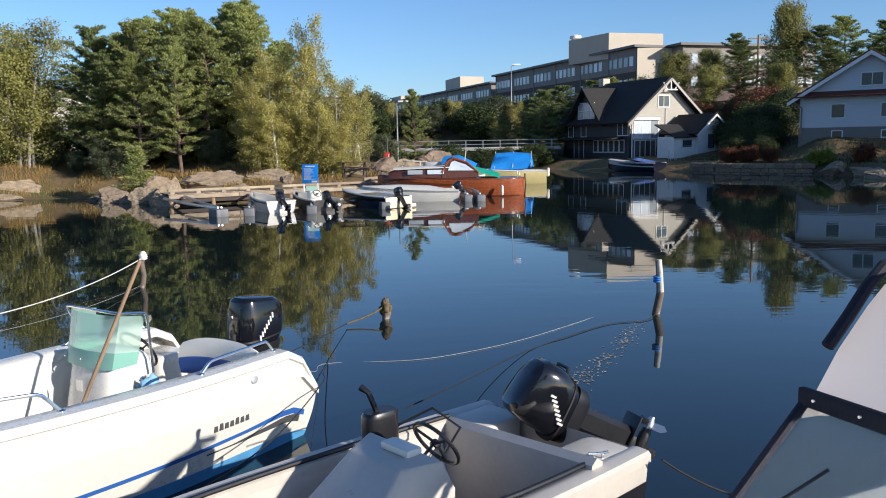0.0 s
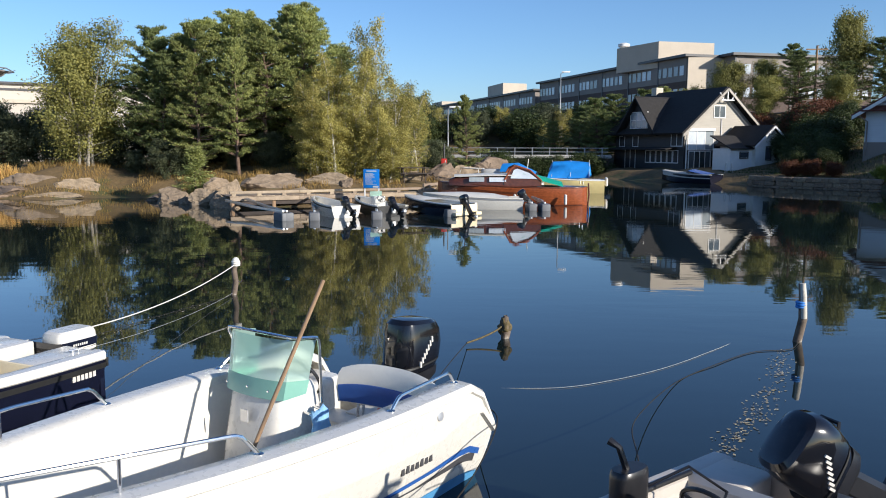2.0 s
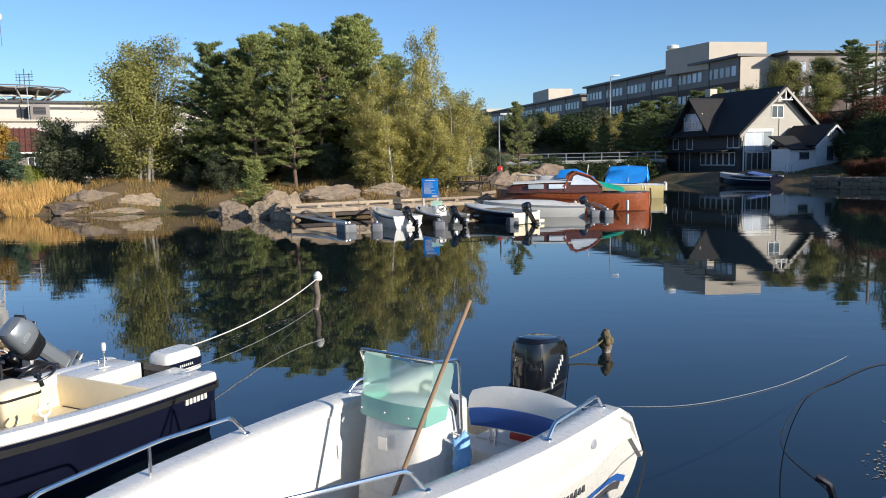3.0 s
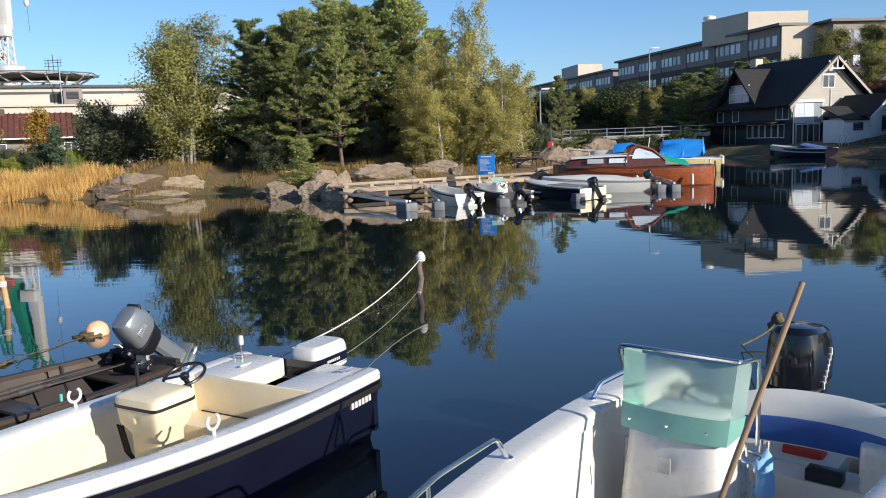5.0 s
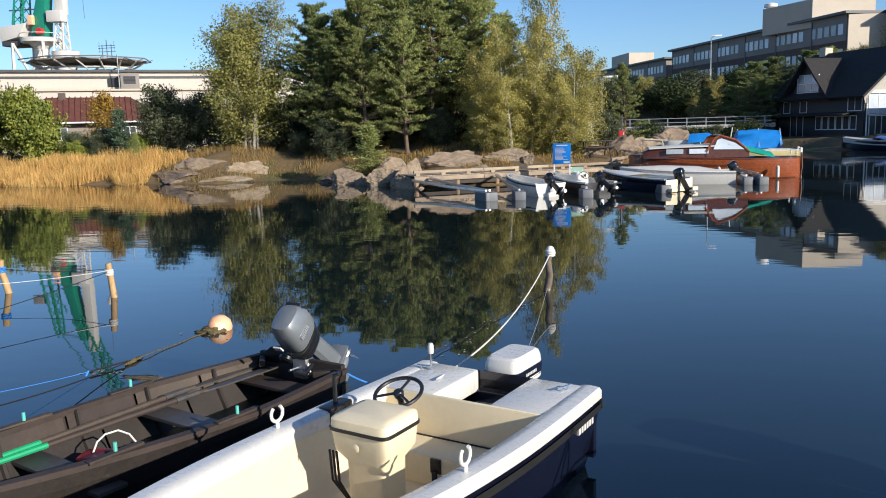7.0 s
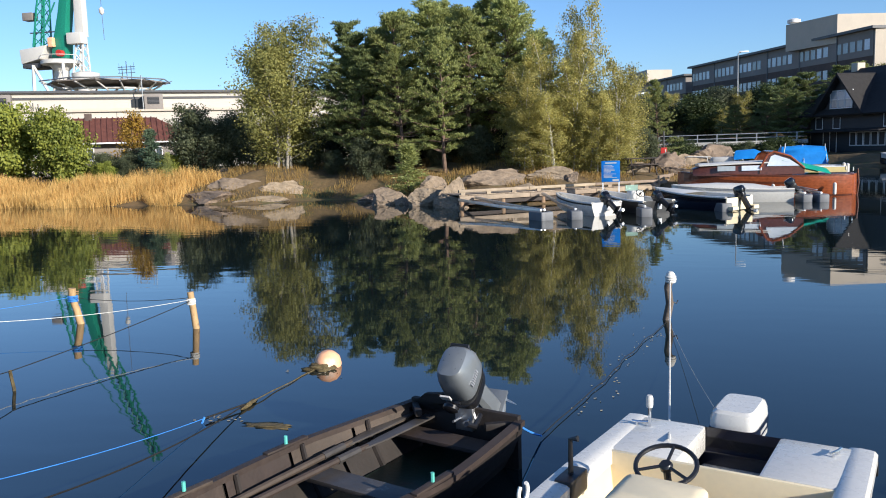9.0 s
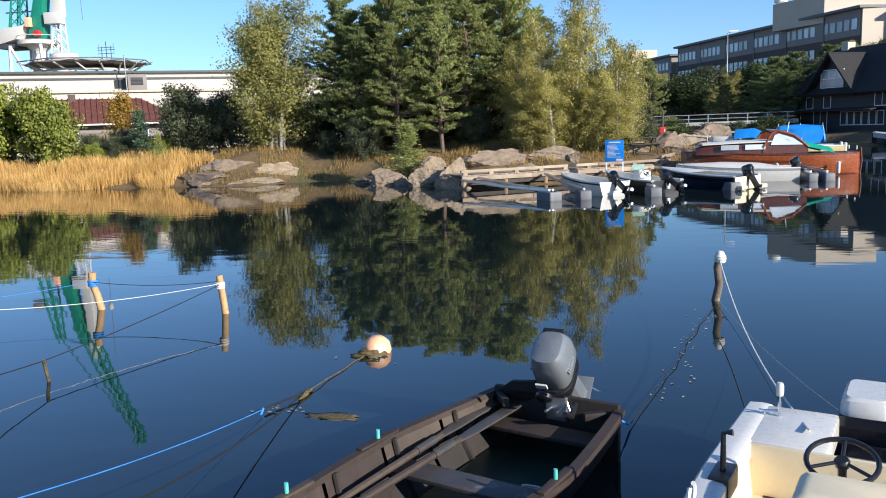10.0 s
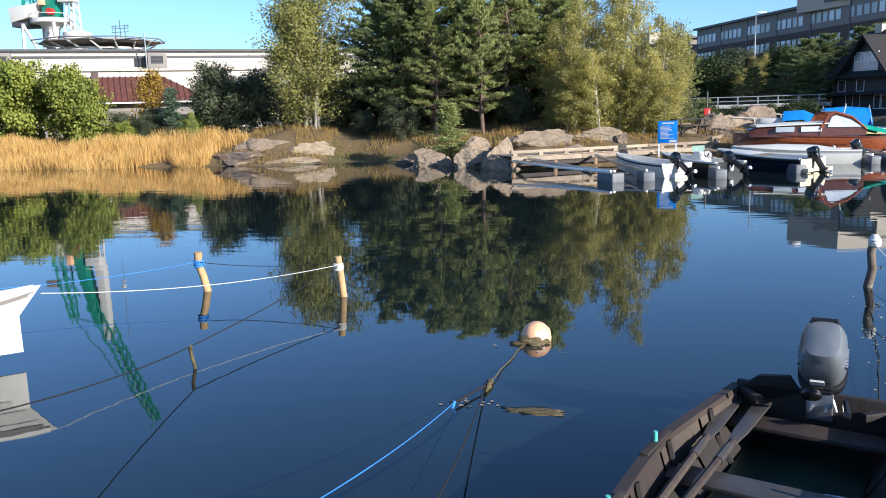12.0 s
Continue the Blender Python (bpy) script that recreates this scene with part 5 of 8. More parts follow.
def hull_part(root, h, material, name="hull", n=26, rows=9, label="", round_stern=0.06):
    g = Geo()
    rings = []
    for i in range(n + 1):
        s = i / n
        right = [h.side(s, k / rows) for k in range(rows + 1)]
        kl = h.keel(s)
        ring = right + [kl] + [Vector((-p.x, p.y, p.z)) for p in reversed(right)]
        rings.append(ring)
    g.loft(rings, False, False)
    # transom
    k = len(rings[0])
    c = [p + Vector((0, 0.0, 0)) for p in rings[0]]
    g.add(c, [tuple(range(k - 1, -1, -1))])
    return part(name, g, material, root, label, angle=50)


def band(root, h, v0, v1, s0, s1, material, name, n=24, off=0.006, both=True, label=""):
    """A strip that lies on the hull's side between two levels; v0 and v1 may be functions of s."""
    f0 = v0 if callable(v0) else (lambda s: v0)
    f1 = v1 if callable(v1) else (lambda s: v1)
    for sg in ((1, -1) if both else (1,)):
        rows = []
        for i in range(n + 1):
            s = s0 + (s1 - s0) * i / n
            a, b = h.side(s, f0(s)), h.side(s, f1(s))
            for p in (a, b):
                p.x = (p.x + off) * sg
            rows.append([a, b])
        part(name, Geo().loft(rows, False, False), material, root, label)


def gunwale(root, h, width, material, n=26, name="gunwale", drop=0.035, stop=0.985, lip=0.02, start=0.0):
    """The rounded top edge, both sides."""
    for sg in (1, -1):
        rings = []
        for i in range(n + 1):
            s = start + (stop - start) * i / n
            p = h.side(s, 0)
            b = p.x
            w = min(width, b * 0.9)
            prof = [(b + lip, -drop), (b + lip, -0.008), (b + lip - 0.02, 0.014), (b - w * 0.5, 0.02), (b - w + 0.02, 0.014), (b - w, 0.0), (b - w, -drop - 0.02), (b - 0.01, -drop - 0.02)]
            rings.append([Vector((sg * x, p.y, p.z + z)) for x, z in (prof if sg > 0 else prof[::-1])])
        part(name, Geo().loft(rings), material, root)


def liner(root, h, inset, floor, s0, s1, material, name="liner", n=22, slope=0.08, floor_mat=None):
    """The inside of the boat: two inner walls and a floor."""
    lv = lambda s: max(0.02, h.half(s) - inset)
    for sg in (1, -1):
        rows = []
        for i in range(n + 1):
            s = s0 + (s1 - s0) * i / n
            p = h.side(s, 0)
            b = lv(s)
            prof = [(b, p.z - 0.01), (b - slope * 0.25, p.z - 0.12), (max(0.01, b - slope), floor + 0.07), (max(0.01, b - slope - 0.05), floor)]
            rows.append([Vector((sg * x, p.y, z)) for x, z in prof])
        part(name, Geo().loft(rows if sg < 0 else rows[::-1], False, False), material, root)
    rows = []
    for i in range(n + 1):
        s = s0 + (s1 - s0) * i / n
        b = max(0.01, lv(s) - slope - 0.045)
        rows.append([Vector((-b, -h.L * s, floor)), Vector((0, -h.L * s, floor + 0.004)), Vector((b, -h.L * s, floor))])
    part("sole", Geo().loft(rows, False, False), floor_mat or material, root)


def handrail(root, pts, r=0.014, material=None, name="handrail", feet=True):
    """A bent steel rail through the points; its ends are feet with flanges."""
    pts = [Vector(p) for p in pts]
    out = [pts[0]]
    for i in range(1, len(pts) - 1):
        a, b, c = pts[i - 1], pts[i], pts[i + 1]
        k = min(0.07, (b - a).length * 0.4, (c - b).length * 0.4)
        p, q = b + (a - b).normalized() * k, b + (c - b).normalized() * k
        out += [p.lerp(b, 0.0), p.lerp(b, 0.55).lerp(q.lerp(b, 0.75), 0.25), (p + q) / 4 + b / 2, q.lerp(b, 0.55).lerp(p.lerp(b, 0.75), 0.25), q]
    out.append(pts[-1])
    g = Geo().tube(out, r, 8)
    ob = part(name, g, material or STEEL, root)
    if feet:
        for e in (pts[0], pts[-1]):
            part("flange", Geo().lathe([(0.032, 0), (0.032, 0.008), (0.02, 0.016)], 12, Matrix.Translation(e)), material or STEEL, ob)
    return ob


def sbox(x0, y0, z0, x1, y1, z1, top=1.0, n=20, p=4.0, shift=0.0, levels=None):
    """A rounded, tapered block: rings of a superellipse."""
    cx, cy, a, b = (x0 + x1) / 2, (y0 + y1) / 2, (x1 - x0) / 2, (y1 - y0) / 2
    rings = []
    for t, k in levels or ((0, 0.94), (0.06, 1), (0.85, 1 + (top - 1) * 0.85), (0.95, top * 0.97), (1.0, top * 0.88)):
        ring = []
        for i in range(n):
            c, s = math.cos(6.28319 * i / n), math.sin(6.28319 * i / n)
            ring.append(Vector((cx + a * k * math.copysign(abs(c) ** (2 / p), c), cy + shift * t + b * k * math.copysign(abs(s) ** (2 / p), s), z0 + (z1 - z0) * t)))
        rings.append(ring)
    return Geo().loft(rings)


def outboard(name, label, m, cowl, size, tilt=0.0, turn=0.0, style="big", bars=None, band_mat=None, leg=None, group="outboard motors", roll=0.0):
    """An outboard motor clamped on a transom. The origin is the top of the transom; y is aft, z up."""
    w, d, hh = size
    root = thing(name, label, "outboard motor", m, group)
    part("clamp", Geo().box(-0.09, -0.06, -0.18, 0.09, 0.05, 0.06), DULL, root, bevel=0.012)
    part("clamp_screw", Geo().tube([(-0.05, -0.05, -0.08), (-0.05, -0.15, -0.08)], 0.012), DULL, root)
    part("clamp_screw", Geo().tube([(0.05, -0.05, -0.08), (0.05, -0.15, -0.08)], 0.012), DULL, root)
    T = pose(0, 0.04, 0.05, tilt, roll, turn)
    lev = {"big": ((0, 0.72), (0.05, 0.86), (0.22, 0.97), (0.45, 1.0), (0.75, 0.96), (0.9, 0.86), (0.97, 0.7), (1.0, 0.42)),
           "small": ((0, 0.62), (0.06, 0.8), (0.3, 1.0), (0.6, 0.98), (0.85, 0.86), (0.95, 0.72), (1.0, 0.4)),
           "box": ((0, 0.92), (0.05, 0.98), (0.5, 1.0), (0.78, 0.97), (0.93, 0.90), (1.0, 0.78))}[style]
    z0 = 0.12
    c = sbox(-w / 2, -0.12, z0, w / 2, -0.12 + d, z0 + hh, n=28, p=3.2 if style != "box" else 6, levels=lev, shift=0.05 if style != "box" else 0.0)
    if style != "box":
        for i, (x, y, z) in enumerate(c.v):
            u, q = (z - z0) / hh, (y + 0.12) / d
            drop_z = (0.20 if style == "big" else 0.12) * hh * max(0.0, u - 0.45) * 1.8 * max(0.0, q - 0.25)
            c.v[i] = (x * (1 - 0.10 * max(0.0, u - 0.5)), y + 0.05 * d * math.sin(u * 3.0), z - drop_z)
    cw = part("cowl", c, cowl, root, m=T, angle=24)
    part("cowl_seam", sbox(-w / 2 * 0.985, -0.118, z0 + hh * 0.155, w / 2 * 0.985, -0.122 + d, z0 + hh * 0.185, n=28, p=3.2 if style != "box" else 6, levels=((0, 1.0), (1, 1.0)), shift=0.012), RUBBER, cw, m=T)
    part("tilt_grip", Geo().tube([(-w * 0.2, -0.12 + d * 1.0, z0 + hh * 0.30), (-w * 0.2, -0.06 + d * 1.0, z0 + hh * 0.36), (w * 0.2, -0.06 + d * 1.0, z0 + hh * 0.36), (w * 0.2, -0.12 + d * 1.0, z0 + hh * 0.30)], 0.014, 6), BLACK, cw, m=T)
    part("cowl_base", sbox(-w * 0.42, -0.10, z0 - 0.12, w * 0.42, -0.14 + d, z0 + 0.02, n=24, p=4, levels=((0, 0.75), (0.4, 0.95), (1, 1.0))), BLACK, root, m=T)
    if band_mat:
        part("cowl_band", sbox(-w / 2 - 0.004, -0.124, z0 + hh * 0.22, w / 2 + 0.004, -0.116 + d, z0 + hh * 0.56, n=28, p=3.2 if style != "box" else 6, levels=((0, 0.955 if style != "box" else 0.985), (0.5, 1.0), (1, 1.008))), band_mat, cw, m=T)
    if bars:
        for sg in (1, -1):
            g = Geo()
            for i in range(7):
                y = -0.12 + d * (0.32 + 0.054 * i)
                zb = z0 + hh * (bars[1] + bars[2] * i)
                g.box(sg * (w / 2 * 0.985) - 0.006, y, zb, sg * (w / 2 * 0.985) + 0.008, y + d * 0.036, zb + hh * 0.10)
            part("lettering_bar", g, bars[0], cw, m=T, smooth=False)
    part("swivel_bracket", Geo().tube([Vector((0, 0, -0.06)), T @ Vector((0, 0.0, 0.02)), T @ Vector((0, 0.06, 0.10)), T @ Vector((0, 0.08, 0.16))], [0.055, 0.07, 0.085, 0.08]), BLACK, root)
    q = leg or cowl
    mid = Geo().loft([[T @ Vector((x * 0.07, 0.10 + y * 0.10 + yo, z)) for x, y in ((-1, -0.6), (-0.5, -1), (0.5, -1), (1, -0.6), (1, 0.6), (0.4, 1), (-0.4, 1), (-1, 0.6))] for z, yo in ((z0 - 0.10, 0.04), (-0.25, 0.05), (-0.48, 0.06))])
    part("midsection", mid, q, root)
    part("cavitation_plate", Geo().box(-0.10, -0.0, -0.50, 0.10, 0.36, -0.485), q, root, m=T, bevel=0.004)
    low = part("gearcase", Geo().loft([[T @ Vector((r * math.cos(a * 0.5236), y, -0.66 + r * math.sin(a * 0.5236))) for a in range(12)] for y, r in ((-0.08, 0.012), (-0.02, 0.04), (0.10, 0.055), (0.24, 0.05), (0.30, 0.035))]), q, root)
    part("strut", Geo().loft([[T @ Vector((x * 0.03, 0.10 + y * 0.10, z)) for x, y in ((-1, 0), (0, -1), (1, 0), (0, 1))] for z in (-0.49, -0.62)]), q, low)
    part("skeg", Geo().add([T @ Vector(p) for p in ((-0.006, 0.0, -0.70), (-0.006, 0.18, -0.70), (-0.004, 0.16, -0.84), (-0.004, 0.10, -0.84), (0.006, 0.0, -0.70), (0.006, 0.18, -0.70), (0.004, 0.16, -0.84), (0.004, 0.10, -0.84))], [(0, 1, 2, 3), (7, 6, 5, 4), (0, 4, 5, 1), (1, 5, 6, 2), (2, 6, 7, 3), (3, 7, 4, 0)]), q, low, smooth=False)
    pr = part("propeller", Geo().lathe([(0.03, 0), (0.035, 0.05), (0.02, 0.10)], 12, T @ pose(0, 0.30, -0.66, -90)), DULL, root)
    for i in range(3):
        b = Geo()
        R = T @ pose(0, 0.345, -0.66, 0, i * 120, 0)
        b.add([R @ Vector(p) for p in ((-0.02, -0.02, 0.02), (0.03, 0.02, 0.02), (0.075, 0.03, 0.09), (0.04, 0.0, 0.14), (-0.03, -0.03, 0.12), (-0.045, -0.035, 0.06))], [(0, 1, 2, 3, 4, 5)])
        part("blade", b, DULL, pr)
    return root


def steering_wheel(parent, m, r=0.17, material=None):
    w = part("steering_wheel", Geo().ring((0, 0, 0), r, 0.014, m), material or BLACK, parent)
    part("hub", Geo().lathe([(0.035, -0.03), (0.04, 0.0), (0.03, 0.015)], 14, m), material or BLACK, w)
    for a in (90, 210, 330):
        part("spoke", Geo().tube([m @ Vector((0, 0, 0)), m @ Vector((r * math.cos(radians(a)), r * math.sin(radians(a)), 0))], 0.010), material or BLACK, w)
    part("column", Geo().tube([m @ Vector((0, 0, -0.01)), m @ Vector((0, 0, -0.14))], 0.022), BLACK, w)
    return w


def lump(name, parent, centre, size, material, seed, label="", rough=0.35):
    bm = bmesh.new()
    bmesh.ops.create_icosphere(bm, subdivisions=3, radius=1.0)
    for v in bm.verts:
        p = v.co
        v.co = Vector(centre) + Vector((p.x * size[0], p.y * size[1], p.z * size[2])) * (1 + rough * noise.noise(p * 1.6 + Vector((seed, 0, 0))) + rough * 0.5 * noise.noise(p * 4 + Vector((0, seed, 0))))
    me = bpy.data.meshes.new(name)
    bm.to_mesh(me)
    bm.free()
    me.shade_smooth()
    me.materials.append(material)
    return part(name, me, None, parent, label)


def cleat(root, m, material=None):
    c = part("cleat", Geo().tube([m @ Vector((-0.07, 0, 0.045)), m @ Vector((-0.03, 0, 0.04)), m @ Vector((0.03, 0, 0.04)), m @ Vector((0.07, 0, 0.045))], 0.009), material or STEEL, root)
    for x in (-0.03, 0.03):
        part("cleat_leg", Geo().tube([m @ Vector((x, 0, 0)), m @ Vector((x, 0, 0.04))], 0.009), material or STEEL, c)


# white centre-console boat
def build_console_boat():
    F = boat_frame(-2.12, 8.02, -33)
    r = thing("console_boat", "white centre-console motorboat with blue stripes, moored by its bow", "boat", F)
    h = Hull(4.9, 2.16, 0.94, 0.05, 0.95, 2.6, 0.80, 0.2, power=0.7, drop=0.40)
    hull_part(r, h, GELCOAT, label="white gelcoat hull")
    band(r, h, 0.86, 1.0, 0.0, 0.8, BLUE_BOTTOM, "boot_stripe", label="pale blue boot stripe")
    band(r, h, lambda s: 0.60 + 0.16 * s - 0.30 * max(0, 0.16 - s), lambda s: 0.635 + 0.17 * s, 0.02, 0.75, BLUE_PAINT, "side_stripe", label="dark blue swoosh stripe")
    band(r, h, lambda s: 0.72 - 0.45 * max(0, 0.2 - s), lambda s: 0.735, 0.03, 0.26, DARK_METAL, "pin_stripe")
    for sg in (1, -1):
        run = []
        for k in range(25):
            s = 0.95 * k / 24
            p = h.side(s, 0.10 + 0.24 * min(1.0, s / 0.16) ** 0.8)
            run.append([Vector((sg * (p.x + x), p.y, p.z + z)) for x, z in ((-0.02, 0.075), (0.022, 0.05), (0.040, 0.01), (0.030, -0.03), (-0.03, -0.05))])
        part("rub_strake", Geo().loft(run if sg < 0 else [q[::-1] for q in run]), GELCOAT, r, "moulded white rubbing strake")
    gunwale(r, h, 0.22, GELCOAT, drop=0.05)
    liner(r, h, 0.20, 0.14, 0.13, 0.9, LINER, slope=0.06)
    # stern deck round the motor well
    for sg in (1, -1):
        part("stern_quarter", sbox(sg * 0.72 - 0.22, -0.62, 0.4, sg * 0.72 + 0.22, -0.22, 0.74, n=24, p=5, levels=((0, 1), (0.85, 1.0), (0.95, 0.98), (1.0, 0.90))), GELCOAT, r)
    part("stern_bench", Geo().box(-0.9, -0.62, 0.12, 0.9, -0.30, 0.44), LINER, r, bevel=0.04)
    part("motor_well", Geo().box(-0.34, -0.40, 0.10, 0.34, -0.04, 0.46), LINER, r, bevel=0.03)
    part("aft_sole", Geo().box(-0.8, -1.1, 0.10, 0.8, -0.6, 0.16), LINER, r, bevel=0.02)
    # backrest on its tubes
    back = Geo()
    rings = []
    for i in range(13):
        e = -0.54 + 1.08 * i / 12
        k, x = 1 - 0.22 * (abs(e) / 0.56) ** 3, e + 0.25
        rings.append([Vector((x, -0.40 - 0.08 * (e / 0.56) ** 2 + y, 0.60 + 0.37 * z * k)) for y, z in ((-0.06, 0.0), (-0.08, 0.45), (-0.05, 0.86), (0.0, 1.0), (0.06, 0.9), (0.07, 0.4), (0.05, 0.0))])
    br = part("backrest", Geo().loft(rings), SEAT_WHITE, r, "white padded backrest with a blue panel")
    rings = []
    for i in range(13):
        e = -0.52 + 1.04 * i / 12
        k, x = 1 - 0.22 * (abs(e) / 0.56) ** 3, e + 0.25
        rings.append([Vector((x, -0.40 - 0.08 * (e / 0.56) ** 2 + y, 0.60 + 0.33 * z * k)) for y, z in ((-0.066, 0.03), (-0.090, 0.42), (-0.082, 0.58), (-0.07, 0.60), (-0.05, 0.05))])
    part("panel", Geo().loft(rings), SEAT_BLUE, br, "blue vinyl panel")
    for x in (-0.14, -0.08, 0.60, 0.66):
        part("backrest_tube", Geo().tube([(x, -0.41, 0.64), (x, -0.45, 0.43)], 0.014), STEEL, r)
    # console with tinted screen
    cx, cy = -0.32, -1.20
    rings = []
    for z, w, y0, y1 in ((0.14, 0.36, -0.42, 0.30), (0.5, 0.34, -0.38, 0.26), (0.92, 0.31, -0.30, 0.18), (0.97, 0.29, -0.27, 0.14), (1.0, 0.24, -0.22, 0.10)):
        rings.append([Vector((cx + w * math.copysign(abs(math.cos(a)) ** 0.4, math.cos(a)), cy + (y0 + y1) / 2 + (y1 - y0) / 2 * math.copysign(abs(math.sin(a)) ** 0.45, math.sin(a)), z)) for a in [6.28319 * (k + 0.5) / 24 for k in range(24)]])
    con = part("console", Geo().loft(rings), GELCOAT, r, "white moulded steering console")

    def screen(z0, z1, off):
        rows = []
        for i in range(17):
            t = -1 + 2 * i / 16
            row = []
            for k in range(5):
                z = z0 + (z1 - z0) * k / 4
                w = 0.33 + 0.03 * (z - 0.9) / 0.5
                x = w * max(-1, min(1, t * 1.35))
                back_run = max(0, abs(t) * 1.35 - 1) / 0.35 * 0.26
                y = -0.34 + 0.05 * (x / w) ** 2 + back_run + 0.10 * (z - 0.88) / 0.5
                row.append(Vector((cx + x * (1 + off), cy + y - off * 0.2, z - 0.16 * back_run * (k / 4))))
            rows.append(row)
        return Geo().loft(rows, False, False)

    ws = part("windscreen", screen(0.94, 1.37, 0.0), TINT, r, "green tinted acrylic windscreen")
    ws.visible_shadow = False
    part("lower_band", screen(0.90, 1.05, 0.012), TINT_BAND, ws, "frosted green lower band")
    for t in (-0.24, 0.0, 0.24):
        part("screw", Geo().lathe([(0.012, 0), (0.008, 0.006)], 8, pose(cx + t, cy - 0.350, 0.98, 90)), STEEL, ws)
    handrail(r, [(cx - 0.36, cy + 0.02, 0.86), (cx - 0.38, cy - 0.22, 1.40), (cx + 0.40, cy - 0.22, 1.40), (cx + 0.40, cy + 0.06, 1.36), (cx + 0.38, cy + 0.10, 0.80)], 0.013, name="screen_frame", feet=False)
    steering_wheel(r, pose(cx, cy + 0.26, 0.92, -62, 0, 0), 0.19)
    for sg in (1, -1):
        handrail(r, [(cx + sg * 0.34, cy - 0.05, 0.75), (cx + sg * 0.42, cy - 0.05, 0.74), (cx + sg * 0.43, cy - 0.05, 0.46), (cx + sg * 0.36, cy - 0.05, 0.44)], 0.013, name="grab_handle", feet=False)
        handrail(r, [(cx + sg * 0.34, cy + 0.06, 0.77), (cx + sg * 0.43, cy + 0.06, 0.76), (cx + sg * 0.44, cy + 0.06, 0.46), (cx + sg * 0.36, cy + 0.06, 0.44)], 0.013, name="grab_handle", feet=False)
    part("badge", Geo().box(cx - 0.04, cy - 0.392, 0.70, cx + 0.04, cy - 0.380, 0.80), SILVER, con, smooth=False)
    # rails
    for sg in (1, -1):
        zz = lambda s: h.sheer(s) + 0.015
        px = lambda s, i: sg * (h.half(s) - i)
        handrail(r, [(px(0.09, 0.12), -0.44, zz(0.09)), (px(0.10, 0.12), -0.52, zz(0.1) + 0.11), (px(0.24, 0.10), -1.20, zz(0.24) + 0.09), (px(0.27, 0.09), -1.31, zz(0.27))])
        handrail(r, [(px(0.50, 0.12), -2.45, zz(0.5)), (px(0.53, 0.12), -2.58, zz(0.53) + 0.16), (px(0.66, 0.12), -3.2, zz(0.66) + 0.2), (px(0.85, 0.10), -4.1, zz(0.85) + 0.22), (px(0.95, 0.06), -4.6, zz(0.95) + 0.02)])
        part("rail_post", Geo().tube([(px(0.68, 0.12), -3.3, zz(0.68)), (px(0.68, 0.12), -3.3, zz(0.68) + 0.2)], 0.012), STEEL, r)
    part("bow_locker", Geo().box(-0.62, -4.3, 0.14, 0.62, -3.55, 0.55), LINER, r, bevel=0.05)
    part("vent", Geo().lathe([(0.04, 0), (0.04, 0.01), (0.02, 0.014)], 16, pose(1.035, -0.80, 0.80, 0, 82, 0)), SILVER, r, "round skin fitting")
    g = Geo()
    for i in range(7):
        p = h.side(0.17 + 0.012 * i, 0.50)
        g.box(p.x - 0.02, -h.L * (0.17 + 0.012 * i) - 0.036, p.z - 0.024, p.x + 0.008, -h.L * (0.17 + 0.012 * i), p.z + (0.044 if i in (2, 5) else 0.026))
    part("lettering_bar", g, DARK_METAL, r, smooth=False)
    fuel = part("fuel_tank", Geo().box(-0.05, -0.29, 0.40, 0.22, -0.12, 0.52), RED, r, bevel=0.03)
    part("battery", Geo().box(0.2, -0.62, 0.44, 0.42, -0.5, 0.52), BLACK, r, bevel=0.01)
    # the motor, towel and pole
    outboard("outboard_motor", "large gloss black outboard motor with silver flank stripe", F @ pose(-0.12, 0.10, 0.54), GLOSS_BLACK, (0.42, 0.60, 0.56), 4, 0, "big", (WHITE, 0.16, 0.06), None, BLACK)
    t = lump("towel", None, (0, 0, 0), (0.06, 0.09, 0.16), TOWEL, 3.0, rough=0.5)
    t.matrix_world = F @ pose(cx + 0.45, cy + 0.01, 0.63)
    tagged(t, "pale blue cloth draped over a steel grab handle", "cloth")
    p = solo("wooden_pole", Geo().tube([(0, 0, 0), (0.004, 0.003, 0.9), (0, 0, 1.9)], [0.015, 0.017, 0.016], 10), OLD_WOOD, "worn brown wooden pole leaning on the console", "pole")
    a, b = F @ Vector((-0.02, -2.05, 0.15)), F @ Vector((0.36, -1.42, 1.80))
    p.matrix_world = Matrix.Translation(a) @ (b - a).to_track_quat("Z", "Y").to_matrix().to_4x4()


